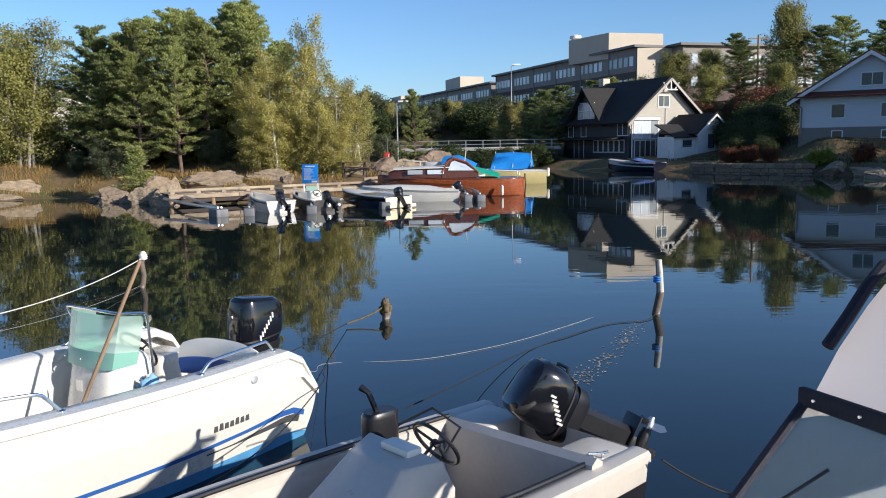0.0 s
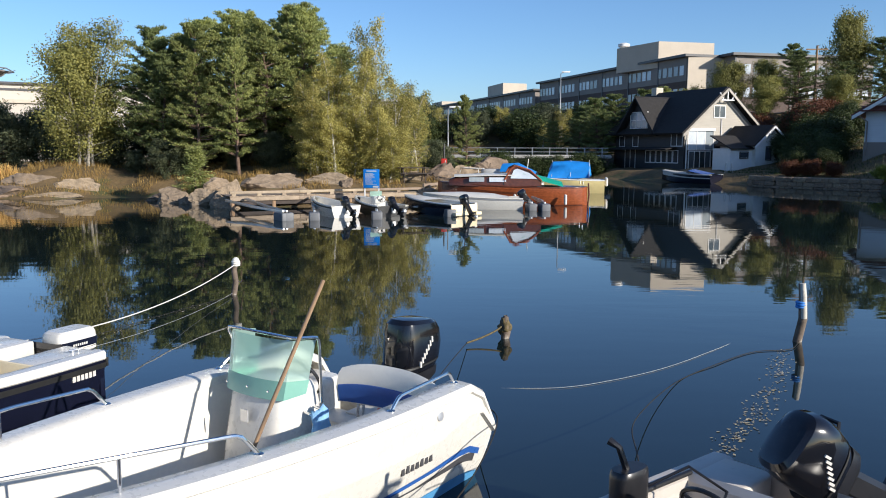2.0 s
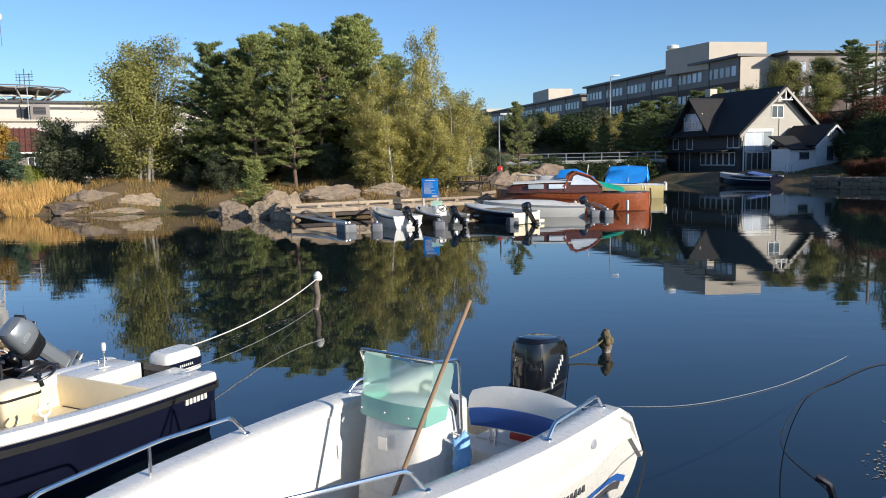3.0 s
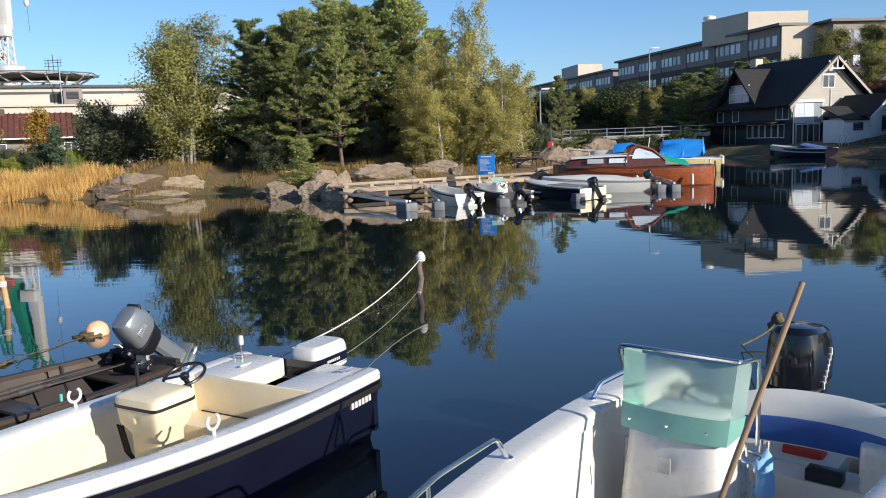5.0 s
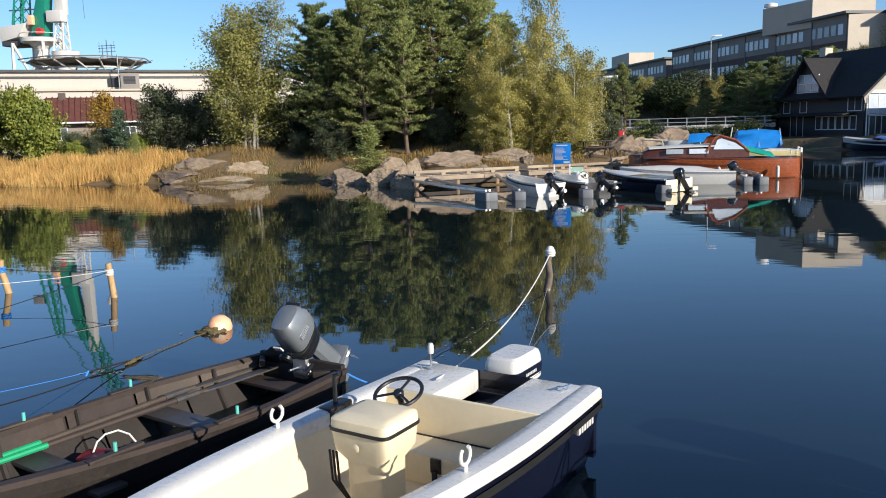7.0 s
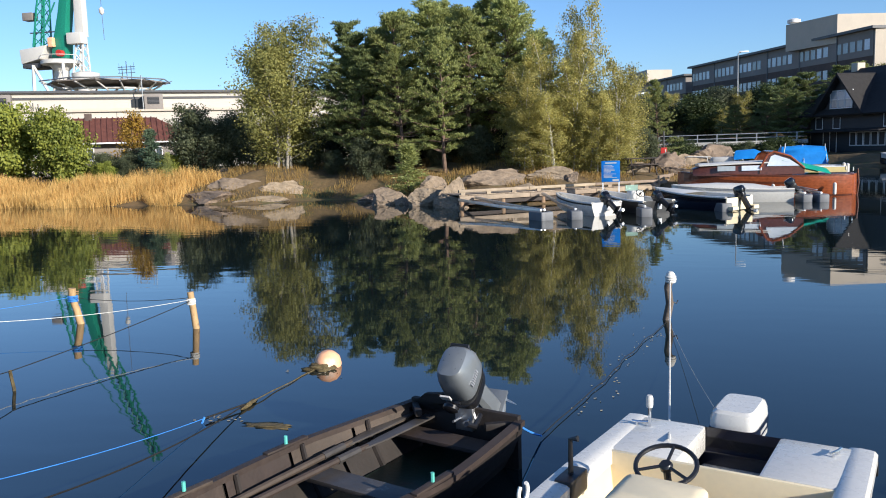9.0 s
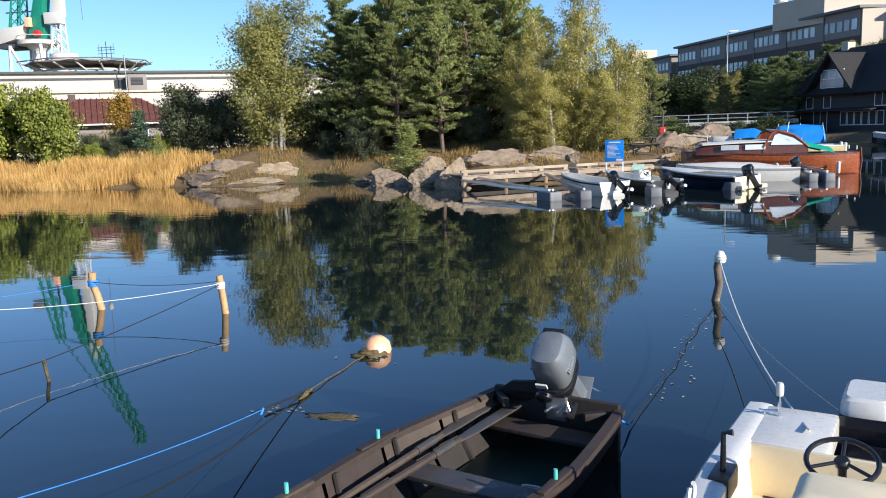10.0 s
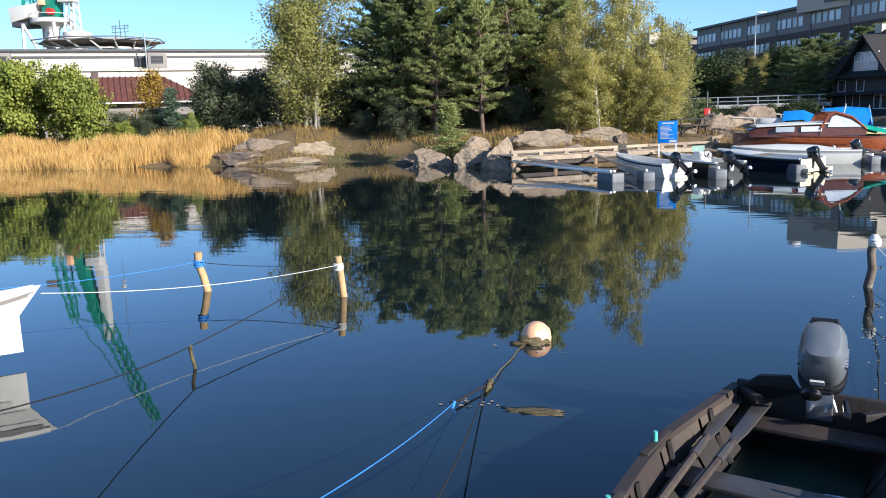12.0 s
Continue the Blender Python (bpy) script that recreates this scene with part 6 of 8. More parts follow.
# navy-hulled open boat with cream inside
def build_cream_boat():
    F = boat_frame(-6.22, 9.42, -22)
    r = thing("open_motorboat", "open motorboat with navy hull and cream interior", "boat", F)
    h = Hull(4.4, 1.72, 0.66, 0.22, 0.97, 3.2, 0.84, 0.14, power=0.7)
    hull_part(r, h, NAVY, label="dark navy hull")
    gunwale(r, h, 0.17, GELCOAT, drop=0.07, lip=0.012)
    band(r, h, 0.16, 0.25, 0.0, 0.97, RUBBER, "rubbing_strip", off=0.02)
    liner(r, h, 0.15, 0.10, 0.16, 0.95, CREAM, slope=0.05)
    part("bulkhead", Geo().box(-0.74, -0.77, 0.08, 0.74, -0.735, 0.672), CREAM, r, bevel=0.015)
    part("stern_bench", Geo().box(-0.70, -1.10, 0.10, 0.70, -0.74, 0.34), CREAM, r, bevel=0.025)
    part("bench_gap", Geo().box(-0.6, -0.79, 0.338, 0.62, -0.765, 0.345), ROPE_DARK, r, smooth=False)
    for sg in (1, -1):
        part("stern_deck", Geo().box(sg * 0.52 - 0.27, -0.74, 0.48, sg * 0.52 + 0.27, -0.01, 0.675), GELCOAT, r, bevel=0.03)
    part("motor_well", Geo().box(-0.27, -0.72, 0.1, 0.27, -0.02, 0.40), GELCOAT, r, bevel=0.02)
    part("transom_cap", Geo().box(-0.8, -0.05, 0.1, 0.8, 0.015, 0.5), NAVY, r, bevel=0.01)
    part("transom_fender", Geo().box(-0.85, 0.0, 0.50, 0.85, 0.03, 0.60), RUBBER, r, bevel=0.01)
    for x in (-0.45, -0.1, 0.3, 0.62):
        part("drain_plug", Geo().lathe([(0.012, 0), (0.012, 0.01)], 8, pose(x, -0.755, 0.54 - 0.1 * (x == -0.1), 90)), ROPE_DARK, r)
    part("latch", Geo().box(-0.05, -1.115, 0.22, 0.04, -1.10, 0.33), BLACK, r, bevel=0.004)
    part("latch_hasp", Geo().box(-0.03, -1.13, 0.10, 0.01, -1.11, 0.24), BLACK, r, bevel=0.004)
    # console
    cx, cy = -0.06, -1.72
    ring = lambda z, w, y0, y1: [Vector((cx + 0.86 * w * math.copysign(abs(math.cos(a)) ** 0.24, math.cos(a)), cy + (y0 + y1) / 2 + 0.88 * (y1 - y0) / 2 * math.copysign(abs(math.sin(a)) ** 0.24, math.sin(a)), z)) for a in [6.28319 * (k + 0.5) / 28 for k in range(28)]]
    con = part("console", Geo().loft([ring(0.10, 0.17, -0.16, 0.13), ring(0.57, 0.18, -0.17, 0.14), ring(0.66, 0.255, -0.23, 0.19), ring(0.80, 0.27, -0.25, 0.21)]), CREAM, r, "cream moulded steering pedestal")
    part("console_top", Geo().loft([ring(0.815, 0.275, -0.255, 0.215), ring(0.87, 0.27, -0.25, 0.21), ring(0.885, 0.255, -0.22, 0.20), ring(0.895, 0.20, -0.13, 0.13)]), CREAM, con)
    part("console_seal", Geo().loft([ring(0.795, 0.282, -0.262, 0.222), ring(0.818, 0.282, -0.262, 0.222)]), RUBBER, con)
    part("badge", Geo().lathe([(0.028, 0), (0.024, 0.003)], 16, pose(cx, cy - 0.23, 0.71, 90)), CREAM, con)
    steering_wheel(r, pose(cx - 0.06, cy + 0.34, 0.90, 20, 0, 0), 0.17)
    part("throttle_lever", Geo().tube([(-0.72, -1.35, 0.62), (-0.72, -1.35, 0.94), (-0.67, -1.35, 0.95)], [0.02, 0.014, 0.02]), BLACK, r)
    part("throttle_box", Geo().box(-0.78, -1.48, 0.58, -0.66, -1.22, 0.72), BLACK, r, bevel=0.02)
    g = Geo()
    for k in range(3):
        g.tube([(cx - 0.22 - 0.03 * k, cy - 0.16, 0.62), (cx - 0.30 - 0.03 * k, cy - 0.05, 0.35), (cx - 0.25, cy + 0.05, 0.12)], 0.009, 6)
    part("cable", g, BLACK, r)
    # oarlocks
    for sg in (1, -1):
        s = 0.44
        b = pose(sg * (h.half(s) - 0.07), -h.L * s, h.sheer(s) + 0.02)
        o = part("oarlock", Geo().tube([b @ Vector((0, 0, 0)), b @ Vector((0, 0, 0.05))], 0.014), SEAT_WHITE, r)
        part("horn", Geo().tube([b @ Vector((0, 0.055 * math.cos(a) * 1.0, 0.10 - 0.055 * math.sin(a))) for a in [(-0.9 + 0.33 * k) for k in range(16)] if -0.95 < a < 4.1], 0.012), SEAT_WHITE, o)
    # light, cleats, motor
    part("stern_light_pole", Geo().tube([(-0.60, -0.22, 0.66), (-0.60, -0.22, 0.84)], 0.011), STEEL, r)
    part("stern_light", Geo().lathe([(0.022, 0.86), (0.026, 0.88), (0.026, 0.93), (0.018, 0.95)], 14, Matrix.Translation((-0.60, -0.22, -0.04))), WHITE, r, "white stern light")
    cleat(r, pose(-0.66, -0.22, 0.665, 0, 0, 20))
    cleat(r, pose(0.62, -0.20, 0.665, 0, 0, 70))
    g = Geo()
    for i in range(6):
        p = h.side(0.03 + 0.012 * i, 0.30)
        g.box(p.x - 0.01, p.y - 0.035, p.z - 0.03, p.x + 0.012, p.y, p.z + 0.03)
    part("lettering_bar", g, WHITE, r, smooth=False)
    outboard("outboard_motor", "white outboard motor with a dark blue-black band", F @ pose(-0.10, 0.14, 0.32), GELCOAT, (0.34, 0.56, 0.27), 0, 0, "box", (WHITE, 0.32, 0.0), NAVY, GELCOAT)
    m = F @ pose(-0.07, 0.10, 0.29)
    pl = solo("motor_emblem_plate", Geo().box(-0.10, -0.095, 0.20, 0.02, -0.085, 0.36), DARK_METAL, "small dark maker's plate on the white motor", "plate", m=m, bevel=0.004)


# tarred wooden rowing boat
def build_dory():
    F = boat_frame(-8.38, 10.42, -24, 0.0)
    r = thing("wooden_rowing_boat", "old tarred black wooden rowing boat with thwarts and oars", "boat", F)
    h = Hull(4.5, 1.5, 0.42, 0.18, 0.76, 2.6, 0.70, 0.05, power=0.8)
    hull_part(r, h, TAR_WOOD)
    # strakes on the outside and inside
    for v0, v1, off in ((0.0, 0.30, 0.018), (0.30, 0.62, 0.012), (0.62, 1.0, 0.006)):
        band(r, h, v0, v1, 0.0, 0.98, TAR_WOOD, "strake", off=off)
    for sg in (1, -1):
        for k, (v0, v1) in enumerate(((0.02, 0.42), (0.42, 0.95))):
            s = 0.02
            while s < 0.9:
                e = min(s + (0.155 if k == 0 else 0.2), 0.93)
                rows = []
                for i in range(5):
                    q = s + 0.004 + (e - s - 0.008) * i / 4
                    a, b = h.side(q, v0), h.side(q, v1)
                    for p in (a, b):
                        p.x = sg * max(0.01, p.x - 0.035 - 0.012 * k)
                    rows.append([a, b])
                part("inner_plank", Geo().loft(rows if sg < 0 else rows[::-1], False, False), TAR_PLANK if k == 0 else TAR_WOOD, r)
                s = e
        for s in (0.14, 0.30, 0.46, 0.62, 0.78):
            pts = [h.side(s, v) for v in (0.0, 0.3, 0.6, 0.95)]
            pts = [Vector((sg * (p.x - 0.055), p.y, p.z)) for p in pts] + [Vector((sg * pts[-1].x * 0.4, pts[-1].y, 0.0))]
            part("rib", Geo().tube(pts, [0.02, 0.022, 0.028, 0.03, 0.025], 6), TAR_WOOD, r)
        rows = []
        for i in range(23):
            s = 0.98 * i / 22
            p = h.side(s, 0)
            rows.append([Vector((sg * (p.x + x), p.y, p.z + z)) for x, z in ((0.03, -0.03), (0.03, 0.012), (-0.045, 0.016), (-0.045, -0.03))])
        part("gunwale", Geo().loft(rows), TAR_PLANK, r)
        for s in (0.33, 0.56):
            p = h.side(s, 0)
            part("tholepin", Geo().tube([(sg * (p.x - 0.01), p.y, p.z), (sg * (p.x - 0.01), p.y, p.z + 0.10)], 0.014), MINT, r, "mint green plastic thole pin")
            part("oar_block", Geo().box(sg * (p.x - 0.01) - 0.03, p.y - 0.22, p.z + 0.008, sg * (p.x - 0.01) + 0.03, p.y + 0.22, p.z + 0.035), TAR_PLANK, r, bevel=0.008)
    part("sole", Geo().box(-0.42, -3.9, 0.03, 0.42, -0.05, 0.055), GREEN_LINO, r, "dark green worn floorboards", bevel=0.005)
    for y, w in ((-0.32, 0.52), (-1.42, 0.64), (-2.6, 0.66), (-3.5, 0.5)):
        part("thwart", Geo().box(-w, y - 0.12, 0.24, w, y + 0.12, 0.275), THWART if y < -1 else TAR_PLANK, r, bevel=0.008)
    part("stern_board", Geo().box(-0.56, -0.05, -0.05, 0.56, 0.01, 0.47), TAR_WOOD, r, bevel=0.01)
    part("stern_knee", Geo().loft([[Vector((x, -0.02 + y, z)) for x, z in ((-0.56, 0.40), (-0.40, 0.53), (-0.18, 0.56), (-0.10, 0.44), (-0.30, 0.36))] for y in (-0.03, 0.02)]), TAR_WOOD, r)
    for sg in (1, -1):
        part("quarter_knee", Geo().box(-0.15, -0.03, 0, 0.15, 0.03, 0.06, pose(sg * 0.45, -0.12, 0.37, 0, 0, sg * 45)), TAR_WOOD, r, bevel=0.01)
    # oars, rope, can
    for k, (x, dx) in enumerate(((-0.48, 0.0), (-0.40, 0.03))):
        o = thing("oar", "grey weathered wooden oar with a green painted grip", "oar", F @ pose(x, -3.02, 0.33, 0, 0, 1.5 - 2.5 * k), group="pair of oars")
        part("shaft", Geo().tube([(0, 0, 0), (0, 1.2, 0.0), (0, 2.1, 0.0)], [0.020, 0.028, 0.026]), TAR_PLANK, o)
        part("blade", Geo().loft([[Vector((x0, y0, z0)) for x0, z0 in ((-w, -0.008), (w, -0.008), (w, 0.008), (-w, 0.008))] for y0, w in ((2.05, 0.028), (2.3, 0.05), (2.9, 0.06), (3.0, 0.05))]), THWART, o, bevel=0.004)
        part("leather", Geo().tube([(0, 1.75, 0), (0, 2.0, 0)], 0.033), THWART, o)
        part("grip", Geo().tube([(0, -0.25, 0), (0, 0.55, 0)], 0.024), GREEN_PAINT, o, "green painted grip")
    jc = thing("fuel_can", "small red plastic fuel can on the boards", "fuel can", F @ pose(-0.05, -2.25, 0.055, 0, 0, 30))
    part("body", sbox(-0.16, -0.11, 0, 0.16, 0.11, 0.20, n=20, p=5), RED, jc)
    part("cap", Geo().lathe([(0.03, 0.18), (0.03, 0.225), (0.02, 0.23)], 12, Matrix.Translation((0.08, 0, 0))), BLACK, jc)
    part("hose", Geo().tube([(-0.05, 0, 0.2), (-0.04, 0.06, 0.27), (0.0, 0.12, 0.31), (0.08, 0.18, 0.32), (0.16, 0.20, 0.28), (0.22, 0.2, 0.2)], 0.008), LINER, jc)
    g = Geo()
    random.seed(8)
    for k in range(5):
        rr = rnd(0.07, 0.12)
        g.tube([(0.3 + rr * math.cos(a * 0.45) + rnd(-0.012, 0.012), -1.05 + rr * 0.8 * math.sin(a * 0.45), 0.075 + 0.012 * k + rnd(0, 0.015)) for a in range(15)], 0.008, 6)
    solo("rope_coil", g, ROPE, "small coil of pale rope in the boat", "rope", m=F)
    outboard("outboard_motor", "small grey tilted outboard motor on the wooden boat", F @ pose(0.04, -0.03, 0.45), GREY_COWL, (0.32, 0.40, 0.44), 48, 6, "small", (SILVER, 0.45, 0.0), None, GREY_COWL)
    mm = F @ pose(0.04, 0.01, 0.50, 48, 0, 6)
    hd = thing("tiller", "folded black tiller handle with carrying grip", "tiller", mm)
    part("arm", Geo().tube([(0.16, -0.12, 0.04), (0.18, -0.26, 0.12), (0.17, -0.30, 0.26)], [0.022, 0.026, 0.022]), BLACK, hd)
    part("starter_housing", Geo().lathe([(0.07, 0), (0.07, 0.03), (0.05, 0.045)], 18, pose(-0.06, -0.135, 0.18, 90)), BLACK, hd)
    part("warning_label", Geo().box(-0.065, -0.155, 0.36, 0.025, -0.140, 0.42), WHITE, hd, smooth=False)
    part("cowl_latch", Geo().box(0.02, -0.150, 0.27, 0.07, -0.128, 0.30), BLACK, hd, bevel=0.004)
    part("carry_grip", Geo().tube([(-0.10, 0.26, 0.44), (-0.08, 0.31, 0.47), (0.08, 0.31, 0.47), (0.10, 0.26, 0.44)], 0.016), BLACK, hd)
    part("lower_pan", sbox(-0.165, -0.13, 0.09, 0.165, 0.27, 0.19, n=24, p=3.2, levels=((0, 0.8), (0.5, 0.98), (1, 1.0))), BLACK, hd, "black lower engine pan")
    part("steering_bracket", Geo().tube([(0.0, -0.02, 0.06), (0.07, -0.10, 0.0), (0.10, -0.16, -0.06)], 0.018), DULL, hd)
    part("padlock", Geo().box(-0.03, -0.17, -0.22, 0.03, -0.14, -0.12), BRASS, hd, bevel=0.006)


GREEN_LINO = surface("dark_green_boards", (0.012, 0.035, 0.022), 0.4, var=0.4, scale=4, bump=0.002, bscale=20, spots=((0.04, 0.03, 0.02), 4.0, 0.55))


# grey-white boat with a tilted black motor
def build_grey_boat():
    F = boat_frame(0.82, 5.75, -47)
    r = thing("grey_motorboat", "grey-white open motorboat with a side console", "boat", F)
    h = Hull(4.2, 1.62, 0.72, 0.2, 0.96, 3.0, 0.85, 0.15, power=0.7)
    hull_part(r, h, SHADED_GREY_WHITE, label="off-white hull")
    band(r, h, 0.28, 0.46, 0.0, 0.95, BLACK, "side_stripe")
    gunwale(r, h, 0.15, SHADED_GREY_WHITE, drop=0.06)
    for sg in (1, -1):
        part("gunwale_rail", Geo().tube([(sg * (h.half(s) - 0.14), -h.L * s, h.sheer(s) + 0.035) for s in [0.12 + 0.08 * k for k in range(9)]], 0.018), BLACK, r, "black plastic gunwale rail")
    liner(r, h, 0.14, 0.12, 0.14, 0.9, SHADED_GREY_WHITE, floor_mat=DARK_METAL)
    part("bulkhead", Geo().loft([[Vector((x, y, z)) for y, z in ((-0.62, 0.1), (-0.55, 0.74 + 0.04 * x), (-0.50, 0.78 + 0.04 * x), (-0.44, 0.74 + 0.04 * x), (-0.42, 0.1))] for x in [-0.72 + 0.12 * k for k in range(13)]]), SHADED_GREY_WHITE, r, "white raised stern bulkhead")
    for sg in (1, -1):
        part("stern_deck", sbox(sg * 0.52 - 0.22, -0.50, 0.5, sg * 0.52 + 0.22, -0.02, 0.735, n=20, p=5, levels=((0, 1), (0.9, 1), (0.96, 0.97), (1, 0.88))), SHADED_GREY_WHITE, r)
    part("splash_well", Geo().box(-0.35, -0.46, 0.1, 0.35, -0.02, 0.46), SHADED_GREY_WHITE, r, bevel=0.02)
    # side console, a sloping block
    cx, cy = 0.02, -1.52
    con = part("console", Geo().loft([[Vector((cx - 0.36, y0, z0)), Vector((cx + 0.34, y0, z0)), Vector((cx + 0.34 - k, y1, z1)), Vector((cx - 0.36 + k, y1, z1))] for y0, z0, y1, z1, k in ((cy + 0.10, 0.12, cy - 0.62, 0.12, 0.0), (cy + 0.12, 0.78, cy - 0.60, 0.62, 0.02), (cy + 0.02, 0.98, cy - 0.22, 0.96, 0.12))]), SHADED_GREY_WHITE, r, "white angular steering console", bevel=0.02)
    part("speaker", Geo().lathe([(0.10, 0), (0.10, 0.012), (0.085, 0.016), (0.08, 0.008), (0.02, 0.010)], 24, pose(cx + 0.335, cy - 0.22, 0.60, 0, 82, 0)), SEAT_WHITE, con, "round white loudspeaker grille")
    part("console_grip", Geo().box(cx - 0.10, cy - 0.10, 0.97, cx + 0.16, cy + 0.02, 1.02), SEAT_WHITE, con, bevel=0.02)
    steering_wheel(r, pose(-0.14, -1.10, 0.84, -58, 0, 0), 0.185)
    tb = part("throttle_box", sbox(-0.74, -1.30, 0.66, -0.58, -1.02, 0.96, n=18, p=3), BLACK, r)
    part("throttle_lever", Geo().tube([(-0.66, -1.18, 0.94), (-0.68, -1.24, 1.10), (-0.74, -1.26, 1.13)], [0.022, 0.02, 0.026]), BLACK, tb)
    part("cable", Geo().tube([(-0.62, -1.08, 0.82), (-0.45, -0.85, 0.95), (-0.22, -0.8, 0.85), (-0.16, -1.05, 0.7)], 0.010, 6), BLACK, r)
    part("seat_box", Geo().box(0.05, -1.35, 0.12, 0.62, -0.62, 0.40), DARK_METAL, r, "dark non-slip seat box", bevel=0.02)
    for x in (0.2, 0.5):
        part("hinge", Geo().box(x - 0.02, -0.64, 0.40, x + 0.02, -0.60, 0.44), STEEL, r, bevel=0.004)
    cleat(r, pose(0.62, -0.35, 0.73, 0, 0, 60))
    outboard("outboard_motor", "black outboard motor tilted fully up, propeller out of the water", F @ pose(-0.02, 0.10, 0.56), GLOSS_BLACK, (0.36, 0.50, 0.50), 60, -22, "big", (WHITE, 0.16, 0.05), None, BLACK)


# covered boat at the end of the row
def build_covered_boat():
    F = boat_frame(4.28, 3.67, -66)
    r = thing("covered_boat", "cabin boat with a pale canvas hood and clear screen", "boat", F)
    h = Hull(5.6, 2.3, 0.95, 0.25, 0.95, 2.8, 0.82, 0.2)
    hull_part(r, h, GELCOAT)
    gunwale(r, h, 0.3, GELCOAT)
    part("deck", Geo().box(-0.7, -4.3, 0.80, 0.7, -2.95, 0.97), GELCOAT, r, bevel=0.05)
    x0, x1 = -1.04, 1.04
    top, foot = (-2.42, 1.60), (-3.02, 0.98)
    ws = part("windscreen", Geo().add([(x0, foot[0], foot[1]), (x1, foot[0], foot[1]), (x1 - 0.06, top[0], top[1]), (x0 + 0.06, top[0], top[1]), (x0, foot[0] + 0.02, foot[1]), (x1, foot[0] + 0.02, foot[1]), (x1 - 0.06, top[0] + 0.02, top[1]), (x0 + 0.06, top[0] + 0.02, top[1])], [(0, 1, 2, 3), (7, 6, 5, 4), (0, 3, 7, 4), (1, 5, 6, 2), (2, 6, 7, 3), (0, 4, 5, 1)]), MILKY, r, "scratched clear windscreen", smooth=False)
    ws.visible_shadow = False
    part("frame", Geo().tube([(x0 - 0.01, foot[0] - 0.02, foot[1] - 0.05), (x0 + 0.05, top[0] - 0.01, top[1])], 0.024), CANVAS_NAVY, r)
    part("frame", Geo().tube([(x1 + 0.01, foot[0] - 0.02, foot[1] - 0.05), (x1 - 0.05, top[0] - 0.01, top[1])], 0.024), CANVAS_NAVY, r)
    part("hood_band", Geo().box(x0 + 0.03, top[0] - 0.04, top[1] - 0.015, x1 - 0.03, top[0] + 0.0, top[1] + 0.07), CANVAS_NAVY, r, "navy canvas band with press studs", bevel=0.01)
    for i in range(8):
        part("stud", Geo().lathe([(0.010, 0), (0.007, 0.006)], 10, pose(x0 + 0.12 + i * 0.24, top[0] - 0.04, top[1] + 0.028, 90)), STEEL, r)
    rings = []
    for y, z, w in ((-2.44, 1.67, 1.00), (-2.22, 1.98, 1.00), (-2.05, 2.18, 0.99), (-1.95, 2.28, 0.98), (-1.84, 2.32, 0.98), (-1.72, 2.33, 0.97)):
        rings.append([Vector((x * w, y, z - 0.16 * abs(x) ** 4 + 0.012 * math.sin(x * 9 + y * 3))) for x in [-1 + 0.1 * k for k in range(21)]])
    part("hood", Geo().loft(rings[:4], False, False), CANVAS, r, "pale stretched canvas hood front")
    part("hood_roof", Geo().loft(rings[3:], False, False), CANVAS_NAVY, r, "navy canvas hood roof")
    for sg in (1, -1):
        part("piping", Geo().tube([(sg * w * 1.0, y, z - 0.14) for y, z, w in ((-2.28, 1.98, 1.01), (-2.16, 2.10, 1.01), (-2.05, 2.24, 1.0), (-1.95, 2.34, 0.99), (-1.72, 2.37, 0.975))], 0.03), CANVAS_NAVY, r)
    part("cushion", Geo().box(-0.85, -2.9, 0.86, 0.2, -2.0, 0.96), SEAT_BLUE, r, "grey-blue cushion under the screen", bevel=0.05)
    part("dash", Geo().loft([[Vector((x, y, z)) for y, z in ((-2.9, 0.95), (-2.5, 1.18 + 0.05 * math.sin(x * 7)), (-2.1, 1.10), (-2.0, 0.8))] for x in [0.25 + 0.06 * k for k in range(12)]]), GELCOAT, r, "cream moulded dashboard")
    part("wiper", Geo().tube([(x0 + 0.18, foot[0] + 0.02, foot[1] + 0.02), (x0 + 0.22, foot[0] + 0.16, foot[1] + 0.24), (x0 + 0.40, foot[0] + 0.34, foot[1] + 0.47)], 0.008), BLACK, r)
    part("wiper_arm", Geo().tube([(x0 + 0.24, foot[0] - 0.04, foot[1] - 0.02), (x0 + 0.25, foot[0] + 0.18, foot[1] + 0.28)], 0.012), BLACK, r)


MILKY = glassy("scratched_clear_screen", (0.90, 0.89, 0.80), 0.14, 0.86)


def build_white_rowboat():
    F = boat_frame(-19.38, 9.16, 131)
    r = thing("white_rowing_boat", "small white clinker rowing boat with a grey rubbing strip", "boat", F)
    h = Hull(4.0, 1.6, 0.50, 0.34, 0.85, 2.1, 0.6, 0.1, power=0.9, rake=0.12)
    hull_part(r, h, GELCOAT)
    for v in (0.2, 0.42, 0.64, 0.86):
        band(r, h, v, v + 0.05, 0.0, 0.985, GELCOAT, "clinker_edge", off=0.014)
    gunwale(r, h, 0.09, LINER, drop=0.04)
    band(r, h, 0.08, 0.16, 0.0, 0.985, GREY_PANEL, "rubbing_strip", off=0.02)
    liner(r, h, 0.07, 0.12, 0.03, 0.95, LINER)
    for y in (-0.5, -1.7, -2.8):
        part("thwart", Geo().box(-0.66, y - 0.13, 0.34, 0.66, y + 0.13, 0.37), LINER, r, bevel=0.008)
    part("breasthook", Geo().box(-0.14, -3.85, 0.66, 0.14, -3.55, 0.70), LINER, r, bevel=0.01)


build_console_boat()
build_cream_boat()
build_dory()
build_grey_boat()
build_covered_boat()
build_white_rowboat()


